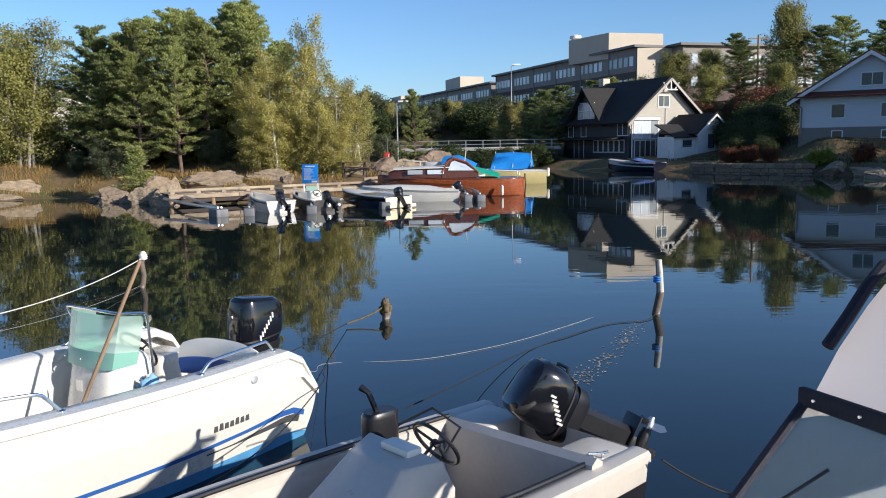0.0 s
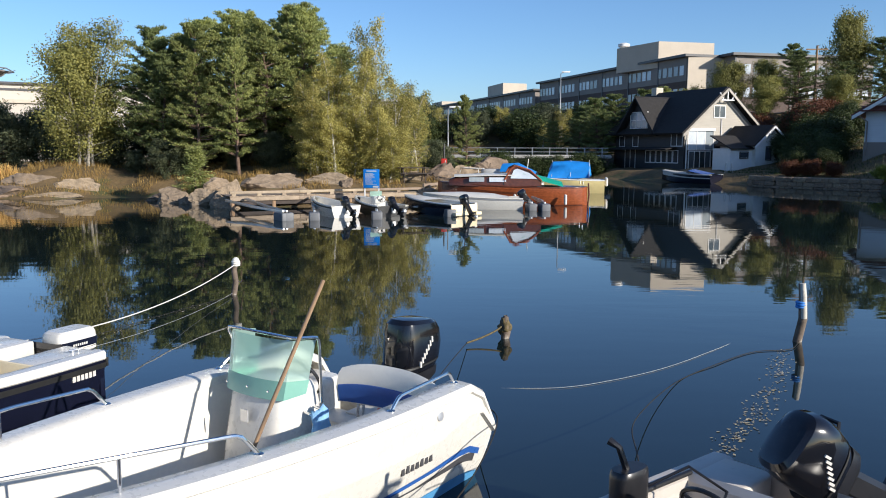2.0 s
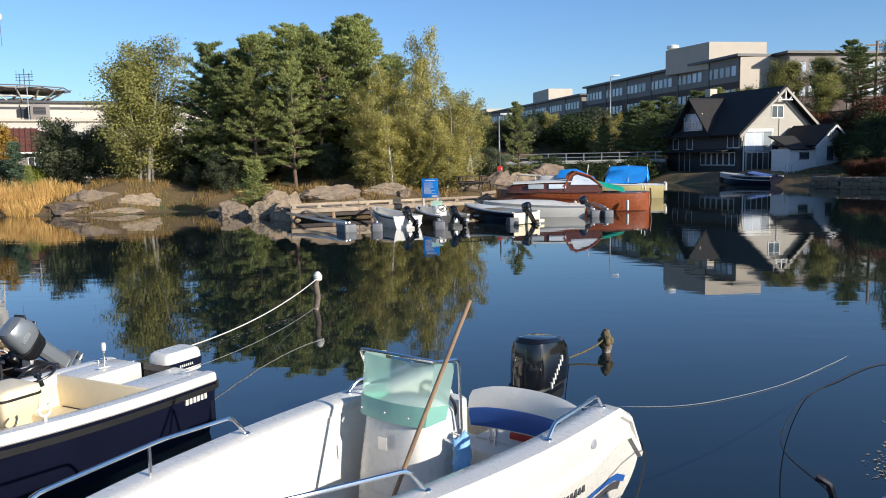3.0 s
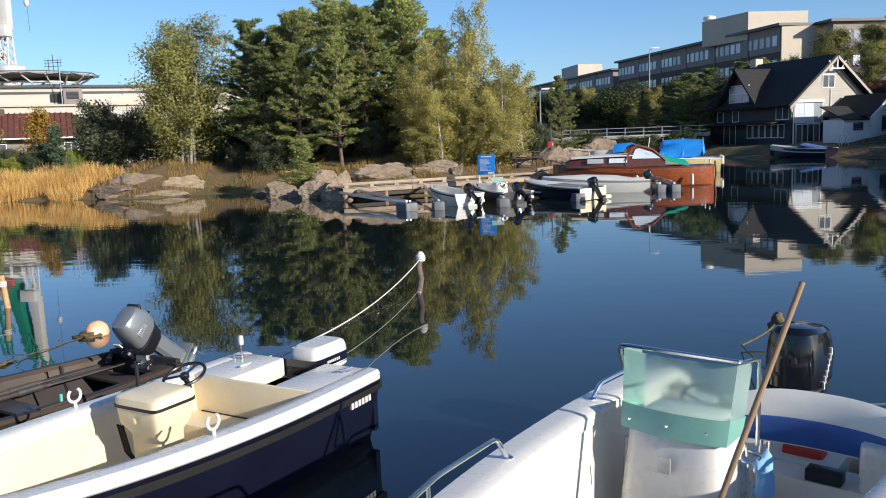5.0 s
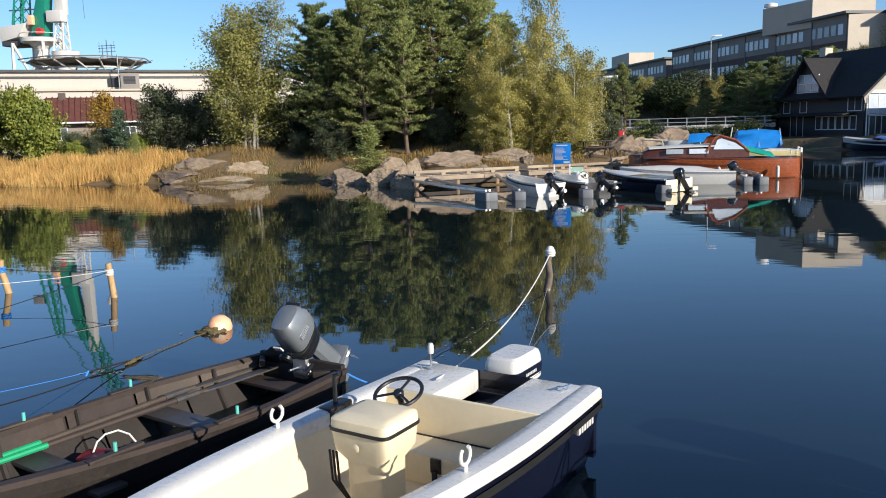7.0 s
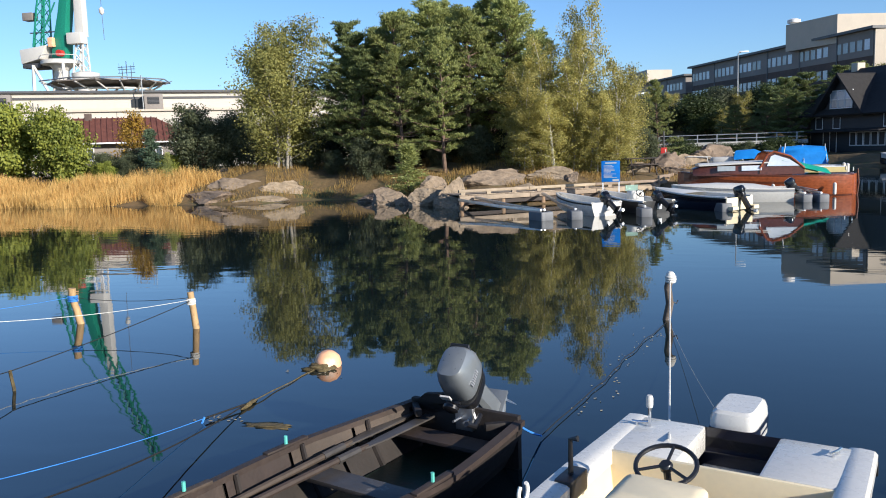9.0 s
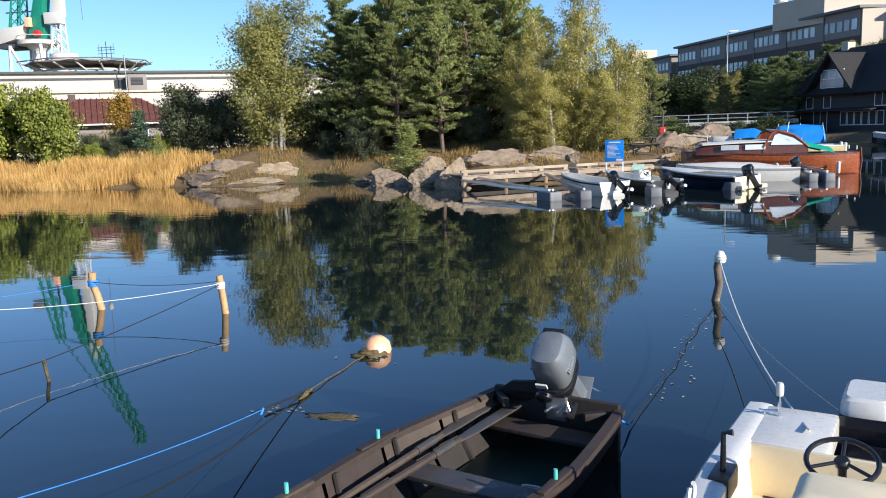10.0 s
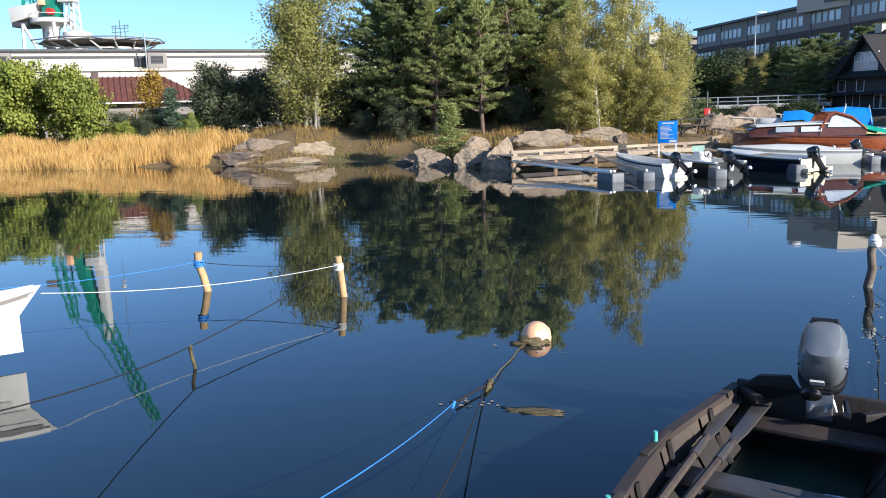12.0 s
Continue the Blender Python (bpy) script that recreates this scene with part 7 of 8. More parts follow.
# ---- dock with floating booms ----
def build_dock():
    a, b = Vector((-13.1, 38.1, 0)), Vector((-4.3, 43.3, 0))
    d = (b - a).normalized()
    L = (b - a).length
    m = Matrix(((d.x, -d.y, 0, a.x), (d.y, d.x, 0, a.y), (0, 0, 1, -0.14), (0, 0, 0, 1)))
    r = thing("dock", "weathered grey-brown wooden dock on posts with a low kerb", "dock", m, kind="structure")
    x, i = 0.0, 0
    plank = Geo().box(0, 0, 0, 0.138, 2.0, 0.04).mesh("deck_plank", DOCK_WOOD, bevel=0.006)
    while x < L:
        ob = part("deck_plank", plank, None, r)
        ob.matrix_local = pose(x, rnd(-0.02, 0.02), 0.70)
        x += 0.146
    for k in range(3):
        part("fascia_board", Geo().box(L * k / 3 + 0.01, -0.04, 0.50, L * (k + 1) / 3 - 0.01, 0.0, 0.69), DOCK_WOOD, r, bevel=0.006)
        part("kerb", Geo().box(L * k / 3 + 0.01, 0.02, 0.84, L * (k + 1) / 3 - 0.01, 0.16, 0.96), DOCK_WOOD, r, bevel=0.01)
    for k in range(9):
        x = 0.2 + (L - 0.4) * k / 8
        part("kerb_block", Geo().box(x - 0.1, 0.03, 0.74, x + 0.1, 0.15, 0.84), DOCK_WOOD, r, smooth=False)
    for k in range(6):
        x = 0.15 + (L - 0.3) * k / 5
        part("pile", Geo().tube([(x, 0.12, -1.6), (x, 0.12, 0.70)], 0.11, 10), OLD_WOOD, r)
        part("pile", Geo().tube([(x, 1.85, -1.6), (x, 1.85, 0.70)], 0.11, 10), OLD_WOOD, r)
    part("beam", Geo().box(0, 0.05, 0.30, L, 0.2, 0.50), TAR_PLANK, r, smooth=False)
    # side pier running inland with a plank fence
    f = thing("plank_fence", "low grey plank fence along the pier edge", "fence", pose(-4.3, 43.3, 0.60, 0, 0, 70))
    for k in range(6):
        part("post", Geo().box(k * 0.85, -0.05, -1.6, k * 0.85 + 0.09, 0.05, 0.42), DOCK_WOOD, f, bevel=0.006)
    for z in (0.0, 0.26):
        part("rail", Geo().box(-0.1, -0.08, z, 4.5, -0.05, z + 0.15), DOCK_WOOD, f, bevel=0.006)
    part("walkway", Geo().box(-0.1, 0.0, -0.06, 4.5, 1.5, 0.0), DOCK_WOOD, f, bevel=0.006)


def boom(x0, y0, x1, y1, wide=0.06, flt="block"):
    """A galvanised mooring boom from the dock to a grey float."""
    a, b = Vector((x0, y0, 0.45)), Vector((x1, y1, 0.30))
    turn = math.degrees(math.atan2(b.y - a.y, b.x - a.x))
    L = math.hypot(b.x - a.x, b.y - a.y)
    m = pose(x0, y0, 0, 0, 0, turn)
    r = thing("mooring_boom", "galvanised mooring boom carried by a grey plastic float", "mooring boom", m, "mooring booms")
    part("arm", Geo().loft([[Vector((x, y, z + o)) for y, o in ((-w, -0.05), (w, -0.05), (w, 0.05), (-w, 0.05))] for x, z, w in ((0, 0.48, wide), (L * 0.5, 0.36, wide * 0.9), (L - 0.1, 0.34, wide * 0.7))]), DULL, r, bevel=0.01)
    part("grating", Geo().box(0.3, -wide * 0.8, 0.0, L * 0.8, wide * 0.8, 0.02, pose(0, 0, 0.50, 0, 1.8, 0)), BRASS, r, smooth=False)
    g = sbox(L - 0.62, -0.22, -0.28, L + 0.20, 0.22, 0.31, n=28, p=9, levels=((0, 0.92), (0.05, 1.0), (0.3, 1.0), (0.32, 0.98), (0.36, 1.0), (0.9, 1.0), (0.97, 0.96), (1.0, 0.85)))
    part("float", g, FLOAT_GREY, r, "grey ribbed plastic float")
    return r


random.seed(12)
build_dock()
for q in ((-12.4, 38.3, -9.0, 32.4), (-12.9, 36.9, -9.1, 32.35), (-9.6, 39.9, -7.95, 32.55), (-6.9, 41.5, -5.5, 33.15), (-4.6, 42.8, -2.55, 34.7), (0.7, 40.9, 1.15, 38.45), (1.3, 40.95, 1.75, 38.35)):
    boom(*q)


def small_boat(x, y, turn, L, B, F, hull_mat, inner, label, motor=True, console=False, rise=0.22, tilt=40.0, stripe=None, cover=None, stern=None):
    m = boat_frame(x, y, turn)
    r = thing("small_motorboat", label, "boat", m, "boats at the dock")
    h = Hull(L, B, F, rise, 0.95, 2.6, 0.8, 0.12, power=0.75)
    hull_part(r, h, hull_mat, n=18, rows=5)
    gunwale(r, h, 0.12, GELCOAT, n=18)
    liner(r, h, 0.11, 0.12, 0.04, 0.93, inner, n=14)
    band(r, h, 0.1, 0.2, 0, 0.96, stripe or RUBBER, "rubbing_strip", n=14, off=0.012)
    part("stern_well", Geo().box(-B * 0.4, -0.5, 0.1, B * 0.4, -0.02, F - 0.12), inner, r, bevel=0.02)
    for yy in (-L * 0.35, -L * 0.62):
        part("thwart", Geo().box(-B * 0.42, yy - 0.14, F * 0.45, B * 0.42, yy + 0.14, F * 0.55), inner, r, bevel=0.01)
    if console:
        part("console", sbox(-0.3, -L * 0.45, 0.12, 0.3, -L * 0.33, F + 0.32, n=18, p=4), GELCOAT, r)
        steering_wheel(r, pose(0, -L * 0.30, F + 0.22, -50), 0.17)
        part("screen", Geo().box(-0.28, -L * 0.45, F + 0.3, 0.28, -L * 0.45 + 0.015, F + 0.52), TINT, r, smooth=False)
    if cover:
        s0, s1, rz = cover
        rows = []
        for i in range(11):
            s = s0 + (s1 - s0) * i / 10
            k = rz * min(1, 4 * (s - s0) / (s1 - s0) + 0.1, 2.2 * (s1 - s) / (s1 - s0) + 0.1)
            rows.append([Vector((h.half(s) * 0.93 * q, -L * s, h.sheer(s) + 0.02 + k * (1 - abs(q) ** 3))) for q in (-1, -0.85, -0.6, -0.3, 0, 0.3, 0.6, 0.85, 1)])
        part("foredeck", Geo().loft(rows, False, False), WHITE, r, "white moulded cover")
    if stern:
        part("transom", Geo().box(-B * 0.46, -0.01, 0.02, B * 0.46, 0.05, F - 0.03), stern, r, "cream transom", bevel=0.02)
        for sg in (1, -1):
            part("bathing_step", Geo().box(sg * B * 0.36 - 0.16, 0.02, 0.04, sg * B * 0.36 + 0.16, 0.34, 0.18), stern, r, bevel=0.03)
    if motor:
        outboard("outboard_motor", "black outboard motor on a small moored boat", m @ pose(0, 0, F - 0.14), GLOSS_BLACK, (0.30, 0.42, 0.36), tilt, 8, "big", None, None, BLACK, "motors at the dock")
    return r


small_boat(-6.85, 33.7, 212, 3.7, 1.35, 0.50, GELCOAT, LINER, "small white open boat with a black motor at the dock", tilt=52)
small_boat(-4.95, 34.2, 211, 4.0, 1.45, 0.48, BLACK, LINER, "black-hulled open boat with a white console", console=True, tilt=58)
small_boat(-2.0, 35.1, 222, 4.2, 1.6, 0.52, NAVY, LINER, "navy-hulled open boat with white decks and a cream transom", tilt=30, stern=CREAM, cover=(0.50, 0.95, 0.05))
small_boat(0.75, 39.2, -93, 4.8, 1.6, 0.55, GELCOAT, LINER, "long white motorboat lying along the boom", tilt=45, stripe=SILVER, cover=(0.14, 0.93, 0.16))


def build_wooden_launch():
    m = boat_frame(4.25, 42.6, -89) @ Matrix.Diagonal((1, 0.85, 1, 1))
    r = thing("wooden_launch", "varnished mahogany cabin launch with a green cover", "boat", m)
    h = Hull(9.1, 2.5, 0.92, 0.26, 0.07, 3.0, 0.74, 0.25, power=0.75, round_end=0.42)
    hull_part(r, h, MAHOGANY, label="varnished mahogany hull", n=40)
    for k in range(8):
        band(r, h, 0.06 + k * 0.115, 0.066 + k * 0.115, 0.0, 0.97, DARK_MAHOGANY, "plank_seam", off=0.004, n=18)
    part("stern_post", Geo().tube([(0, 0.03, -0.2), (0, 0.12, 0.5), (0, 0.06, 1.12)], 0.05), DARK_MAHOGANY, r)
    band(r, h, 0.93, 1.0, 0.0, 0.95, DARK_MAHOGANY, "boot_top", off=0.006)
    band(r, h, 0.0, 0.42, 0.42, 0.97, DARK_MAHOGANY, "bulwark", off=0.008, label="dark raised bulwark planks")
    gunwale(r, h, 0.25, DARK_MAHOGANY, name="covering_board")
    part("deck", Geo().loft([[Vector((-h.half(s) * 0.92, -h.L * s, h.sheer(s) - 0.01)), Vector((0, -h.L * s, h.sheer(s) + 0.06)), Vector((h.half(s) * 0.92, -h.L * s, h.sheer(s) - 0.01))] for s in [0.02 + 0.06 * k for k in range(16)]], False, False), DARK_MAHOGANY, r)
    cab = Geo().loft([[Vector((x, y, z)) for x, z in ((-w, zb), (-w * 0.95, zt - 0.08), (-w * 0.8, zt), (w * 0.8, zt), (w * 0.95, zt - 0.08), (w, zb))] for y, w, zb, zt in ((-4.6, 0.98, 0.95, 1.52), (-6.2, 0.94, 0.95, 1.50), (-8.0, 0.66, 1.0, 1.44), (-8.4, 0.5, 1.0, 1.3))])
    cb = part("cabin", cab, DARK_MAHOGANY, r, "dark mahogany cabin")
    part("cabin_roof", Geo().loft([[Vector((-w, y, z)), Vector((-w * 0.6, y, z + 0.05)), Vector((w * 0.6, y, z + 0.05)), Vector((w, y, z)), Vector((w, y, z - 0.05)), Vector((-w, y, z - 0.05))] for y, w, z in ((-4.5, 1.02, 1.56), (-6.2, 0.98, 1.54), (-8.1, 0.68, 1.48))]), LINER, cb, "pale cabin roof with a varnished edge")
    for sg in (1, -1):
        for y0, y1 in ((-6.0, -5.0), (-7.2, -6.3)):
            x = sg * (0.965 if y0 > -6.1 else 0.87)
            part("cabin_window", Geo().box(x - 0.03, y0, 1.20, x + 0.03, y1, 1.42), BLIND_WINDOW, cb, smooth=False)
        side = [(sg * 1.0, -5.1, 1.30), (sg * 0.95, -4.7, 1.88), (sg * 0.95, -4.4, 2.0), (sg * 1.0, -3.6, 1.78), (sg * 1.05, -2.9, 1.25)]
        ws = part("screen_frame", Geo().tube(side, 0.055), MAHOGANY, r)
        part("side_panel", Geo().add([(sg * 1.0, -5.1, 1.25), (sg * 0.95, -4.7, 1.86), (sg * 0.95, -4.4, 1.96), (sg * 1.0, -3.6, 1.74), (sg * 1.05, -2.9, 1.22), (sg * 1.06, -2.9, 1.0), (sg * 1.0, -5.1, 1.0)], [(0, 1, 2, 3, 4, 5, 6)]), DARK_MAHOGANY, ws, smooth=False)
        part("side_window", Geo().add([(sg * 1.03, -4.75, 1.38), (sg * 0.985, -4.55, 1.80), (sg * 0.985, -4.35, 1.87), (sg * 1.03, -3.65, 1.66), (sg * 1.07, -3.15, 1.36)], [(0, 1, 2, 3, 4)]), BLIND_WINDOW, ws, smooth=False)
        part("stern_fairlead", Geo().tube([(sg * 0.5, -0.35, 1.05), (sg * 0.5, -0.35, 1.22)], 0.04), STEEL, r)
    part("screen_top", Geo().tube([(-0.95, -4.4, 2.0), (0.95, -4.4, 2.0)], 0.055), MAHOGANY, r)
    part("mast_light", Geo().tube([(0.1, -3.7, 1.75), (0.1, -3.6, 2.35)], 0.03), WHITE, r)
    part("cockpit_cover", Geo().loft([[Vector((x * 1.04, y, z - 0.24 * x * x)) for x in [-1 + 0.2 * k for k in range(11)]] for y, z in ((-4.0, 1.86), (-3.2, 1.56), (-2.3, 1.36), (-1.6, 1.20))], False, False), TARP_GREEN, r, "green tarpaulin cockpit cover")
    for y in (-1.5, -4.5, -6.9):
        part("fender", Geo().lathe([(0.03, -0.3), (0.09, -0.25), (0.09, 0.2), (0.03, 0.25)], 12, pose(1.30 if y > -6 else 1.0, y, 0.35)), WHITE, r)


def build_yellow_boat():
    m = boat_frame(6.9, 54.0, -98)
    r = thing("yellow_boat", "pale yellow wooden boat under a blue tarpaulin", "boat", m)
    h = Hull(7.2, 2.5, 0.85, 0.45, 0.8, 2.8, 0.75, 0.2)
    hull_part(r, h, YELLOW, label="pale yellow hull")
    gunwale(r, h, 0.2, TRIM)
    rows = []
    for y, z, w in ((-0.9, 1.25, 1.1), (-1.0, 1.95, 0.75), (-2.2, 2.1, 0.8), (-3.4, 2.05, 0.9), (-3.6, 1.5, 1.1)):
        rows.append([Vector((x * (w + 0.2 * abs(x)), y + 0.05 * math.sin(5 * x), z - (z - 1.0) * abs(x) ** 2.2 + 0.05 * math.sin(x * 7 + y * 4))) for x in [-1 + 0.125 * k for k in range(17)]])
    part("tarpaulin", Geo().loft(rows, False, False), TARP_BLUE, r, "creased bright blue tarpaulin")
    for y in (-1.0, -2.2, -3.4):
        part("ridge_rope", Geo().tube([(-1.1, y, 1.05), (0, y, 2.14), (1.1, y, 1.05)], 0.012), ROPE, r)
    for sg in (1, -1):
        handrail(r, [(sg * 0.7, -6.6, 1.35), (sg * 0.65, -6.6, 1.75), (sg * 0.9, -5.6, 1.75), (sg * 0.9, -5.5, 1.3)], 0.025, WHITE, feet=False)
        part("fender", Geo().lathe([(0.03, -0.3), (0.10, -0.25), (0.10, 0.2), (0.03, 0.25)], 12, pose(sg * 0.7, 0.12, 0.75)), WHITE, r)


def build_navy_runabout():
    m = boat_frame(18.6, 69.2, 222)
    r = thing("runabout", "navy and white runabout moored at the house quay", "boat", m)
    h = Hull(5.4, 2.1, 0.75, 0.3, 0.95, 2.6, 0.8, 0.2)
    hull_part(r, h, NAVY)
    band(r, h, 0.0, 0.45, 0, 0.97, WHITE, "white_topside", label="white upper hull band")
    gunwale(r, h, 0.3, WHITE)
    part("deck", Geo().loft([[Vector((-h.half(s) * 0.9, -h.L * s, h.sheer(s))), Vector((0, -h.L * s, h.sheer(s) + 0.08)), Vector((h.half(s) * 0.9, -h.L * s, h.sheer(s)))] for s in [0.45 + 0.05 * k for k in range(11)]], False, False), WHITE, r)
    part("windscreen", Geo().loft([[Vector((x * 0.8, -2.5 - 0.25 * (1 - x * x), 0.8)), Vector((x * 0.7, -2.15 - 0.2 * (1 - x * x), 1.25))] for x in [-1 + 0.2 * k for k in range(11)]], False, False), WINDOW, r)
    part("cockpit_cover", Geo().loft([[Vector((x * 0.9, y, z - 0.12 * x * x)) for x in [-1 + 0.25 * k for k in range(9)]] for y, z in ((-2.2, 1.15), (-1.2, 0.98), (-0.3, 0.84))], False, False), SEAT_BLUE, r)


def build_white_cruiser():
    m = boat_frame(2.3, 48.2, -106) @ Matrix.Diagonal((0.9, 0.85, 0.95, 1))
    r = thing("white_cabin_boat", "small white cabin boat with a blue rear cover", "boat", m)
    h = Hull(6.0, 2.2, 0.9, 0.4, 0.9, 2.6, 0.8, 0.2)
    hull_part(r, h, WHITE)
    gunwale(r, h, 0.3, WHITE)
    part("cabin", sbox(-0.8, -4.4, 0.9, 0.8, -2.4, 1.75, n=20, p=4, top=0.8), WHITE, r)
    for x in (-0.78, 0.78):
        part("cabin_window", Geo().box(x - 0.03, -4.0, 1.2, x + 0.03, -2.8, 1.5), WINDOW, r, smooth=False)
    part("rear_cover", Geo().loft([[Vector((q * 0.95, y, z - 0.5 * q * q)) for q in [-1 + 0.25 * k for k in range(9)]] for y, z in ((-2.7, 2.1), (-1.6, 2.15), (-0.3, 1.6))], False, False), TARP_BLUE, r, "blue tarpaulin cover")
    for sg in (1, -1):
        handrail(r, [(sg * 0.8, -4.2, 1.2), (sg * 0.75, -4.3, 1.75), (sg * 0.3, -5.7, 1.8), (sg * 0.1, -5.9, 1.3)], 0.03, WHITE, feet=False)


build_wooden_launch()
build_white_cruiser()
build_yellow_boat()
build_navy_runabout()

# ---- blue notice board ----
sg = thing("notice_board", "bright blue harbour notice board on two white posts", "sign", pose(-6.6, 39.75, 0.74, 0, 0, -8))
part("panel", Geo().box(-0.40, -0.02, 0.20, 0.40, 0.02, 1.12), SIGN_BLUE, sg, bevel=0.006)
for x in (-0.36, 0.34):
    part("post", Geo().box(x - 0.02, 0.02, -0.4, x + 0.04, 0.07, 1.0), TRIM, sg, smooth=False)
random.seed(3)
part("heading_bar", Geo().box(-0.24, -0.026, 1.0, 0.26, -0.021, 1.05), WHITE, sg, smooth=False)
for k in range(11):
    part("text_bar", Geo().box(-0.30, -0.026, 0.90 - k * 0.052, -0.30 + rnd(0.3, 0.58), -0.021, 0.918 - k * 0.052), WHITE, sg, smooth=False)
part("logo_bar", Geo().box(0.08, -0.026, 0.23, 0.36, -0.021, 0.31), WHITE, sg, smooth=False)

# picnic table on the rocks
pt = thing("picnic_table", "dark weathered wooden picnic table on the rocks", "table", pose(-5.0, 45.2, gz(-5.0, 45.2) + 0.12, 0, 0, 15))
for k in range(4):
    part("top_board", Geo().box(-0.85, -0.35 + k * 0.18, 0.70, 0.85, -0.19 + k * 0.18, 0.74), TAR_PLANK, pt, bevel=0.005)
for y in (-0.75, 0.72):
    part("bench_board", Geo().box(-0.85, y - 0.12, 0.40, 0.85, y + 0.12, 0.44), TAR_PLANK, pt, bevel=0.005)
for x in (-0.6, 0.6):
    for sg2 in (-1, 1):
        part("leg", Geo().tube([(x, sg2 * 0.6, -0.1), (x, sg2 * 0.2, 0.7)], 0.04, 6), TAR_PLANK, pt)
    part("crossbar", Geo().box(x - 0.03, -0.8, 0.34, x + 0.03, 0.8, 0.40), TAR_PLANK, pt, smooth=False)


# ---- stakes, buoy, mooring lines ----
def stake(x, y, pts, radii, material, label, cap=None):
    r = thing("mooring_stake", label, "stake", pose(x, y, 0), "mooring stakes")
    part("pole", Geo().tube(pts, radii, 12), material, r)
    if cap:
        z, rad, mat = cap
        top = Vector(pts[-1])
        part("wrapping", Geo().ring((0, 0, 0), rad, 0.02, Matrix.Translation(top + Vector((0, 0, z)))), mat, r, "rope lashing")
        part("wrapping", Geo().ring((0, 0, 0), rad, 0.02, Matrix.Translation(top + Vector((0.004, 0, z - 0.035)))), mat, r)
        part("wrapping", Geo().ring((0, 0, 0), rad, 0.018, Matrix.Translation(top + Vector((0, 0.004, z - 0.07)))), mat, r)
    return r


def rope_path(name, pts, r, material, label, wob=0.0):
    """A rope laid through points, rounded between them."""
    p = [Vector(q) for q in pts]
    p = [p[0] * 2 - p[1]] + p + [p[-1] * 2 - p[-2]]
    out = []
    for i in range(1, len(p) - 2):
        for k in range(8):
            t = k / 8
            a, b, c, d = p[i - 1], p[i], p[i + 1], p[i + 2]
            q = (b * 2 + (c - a) * t + (a * 2 - b * 5 + c * 4 - d) * t * t + (b * 3 - a - c * 3 + d) * t ** 3) / 2
            if wob:
                q += Vector((noise.noise(q * 3.0), noise.noise(q * 3.0 + Vector((5, 0, 0))), 0)) * wob
            out.append(q)
    out.append(p[-2])
    return solo(name, Geo().tube(out, r, 6), material, label, "rope")


def line(name, a, b, sag, r, material, label, n=24, wob=0.0, category="rope"):
    a, b = Vector(a), Vector(b)
    pts = []
    for i in range(n + 1):
        t = i / n
        p = a.lerp(b, t) - Vector((0, 0, sag * 4 * t * (1 - t)))
        if wob:
            p += Vector((noise.noise(p * 2.0), noise.noise(p * 2.0 + Vector((5, 0, 0))), 0.15 * noise.noise(p * 3.0))) * wob * min(1, 6 * t * (1 - t))
        pts.append(p)
    return solo(name, Geo().tube(pts, r, 6), material, label, category)


stake(-15.82, 15.46, [(0.10, 0, -1.5), (0.09, 0, -0.02), (0.03, 0, 0.25), (-0.03, 0, 0.42), (-0.02, 0, 0.60)], [0.06, 0.06, 0.058, 0.055, 0.062], STAKE, "crooked peeled wooden mooring stake", (-0.14, 0.066, ROPE_BLUE))
stake(-13.52, 15.2, [(0.06, 0, -1.5), (0.02, 0, -0.02), (-0.01, 0, 0.3), (-0.04, 0, 0.59)], [0.055, 0.054, 0.052, 0.050], STAKE, "straight peeled wooden mooring stake", (-0.12, 0.056, ROPE))
st = stake(-6.16, 16.1, [(-0.03, 0, -1.5), (-0.03, 0, -0.02), (0.02, 0, 0.25), (-0.01, 0, 0.5), (0.03, 0, 0.66)], [0.065, 0.062, 0.058, 0.056, 0.06], BARK_STAKE, "rough bark mooring stake with a white rope cap", (0.0, 0.066, ROPE))
part("cap", Geo().lathe([(0.066, -0.10), (0.075, -0.02), (0.062, 0.04), (0.03, 0.07)], 14, pose(0.03, 0, 0.67)), ROPE, st, "white rope-wrapped cap")
part("hook", Geo().tube([(0.05, 0, 0.28), (0.12, 0, 0.25), (0.14, 0, 0.30)], 0.010, 6), DARK_METAL, st)
st = stake(3.44, 12.78, [(-0.03, 0, -1.5), (-0.03, 0, -0.02), (0.04, 0, 0.35), (0.02, 0, 0.68), (0.0, 0, 0.88)], [0.07, 0.066, 0.064, 0.056, 0.052], BARK_STAKE, "bark-covered mooring stake with pale worn top", (-0.28, 0.062, ROPE_BLUE))
part("bare_wood", Geo().tube([(0.04, -0.03, 0.36), (0.02, -0.03, 0.68), (0.0, -0.02, 0.89)], [0.046, 0.046, 0.043], 10), BIRCH_BARK, st, "pale debarked face")
b = thing("mooring_buoy", "faded orange-pink round mooring buoy on the water", "buoy", pose(-10.62, 13.2, 0.02))
part("ball", Geo().lathe([(0.001, -0.17), (0.09, -0.145), (0.15, -0.09), (0.175, 0.0), (0.15, 0.09), (0.09, 0.145), (0.001, 0.17)], 28, pose(0, 0, 0.02, 12, 8, 0)), BUOY, b, angle=80)
part("neck", Geo().lathe([(0.05, 0), (0.045, 0.05), (0.03, 0.06)], 14, pose(-0.03, -0.10, -0.06, 120, 0, 0)), BUOY, b)
lump("weed", b, (-0.06, -0.17, 0.0), (0.16, 0.07, 0.05), WEED, 5.0, "brown weed caught on the buoy", 0.9)

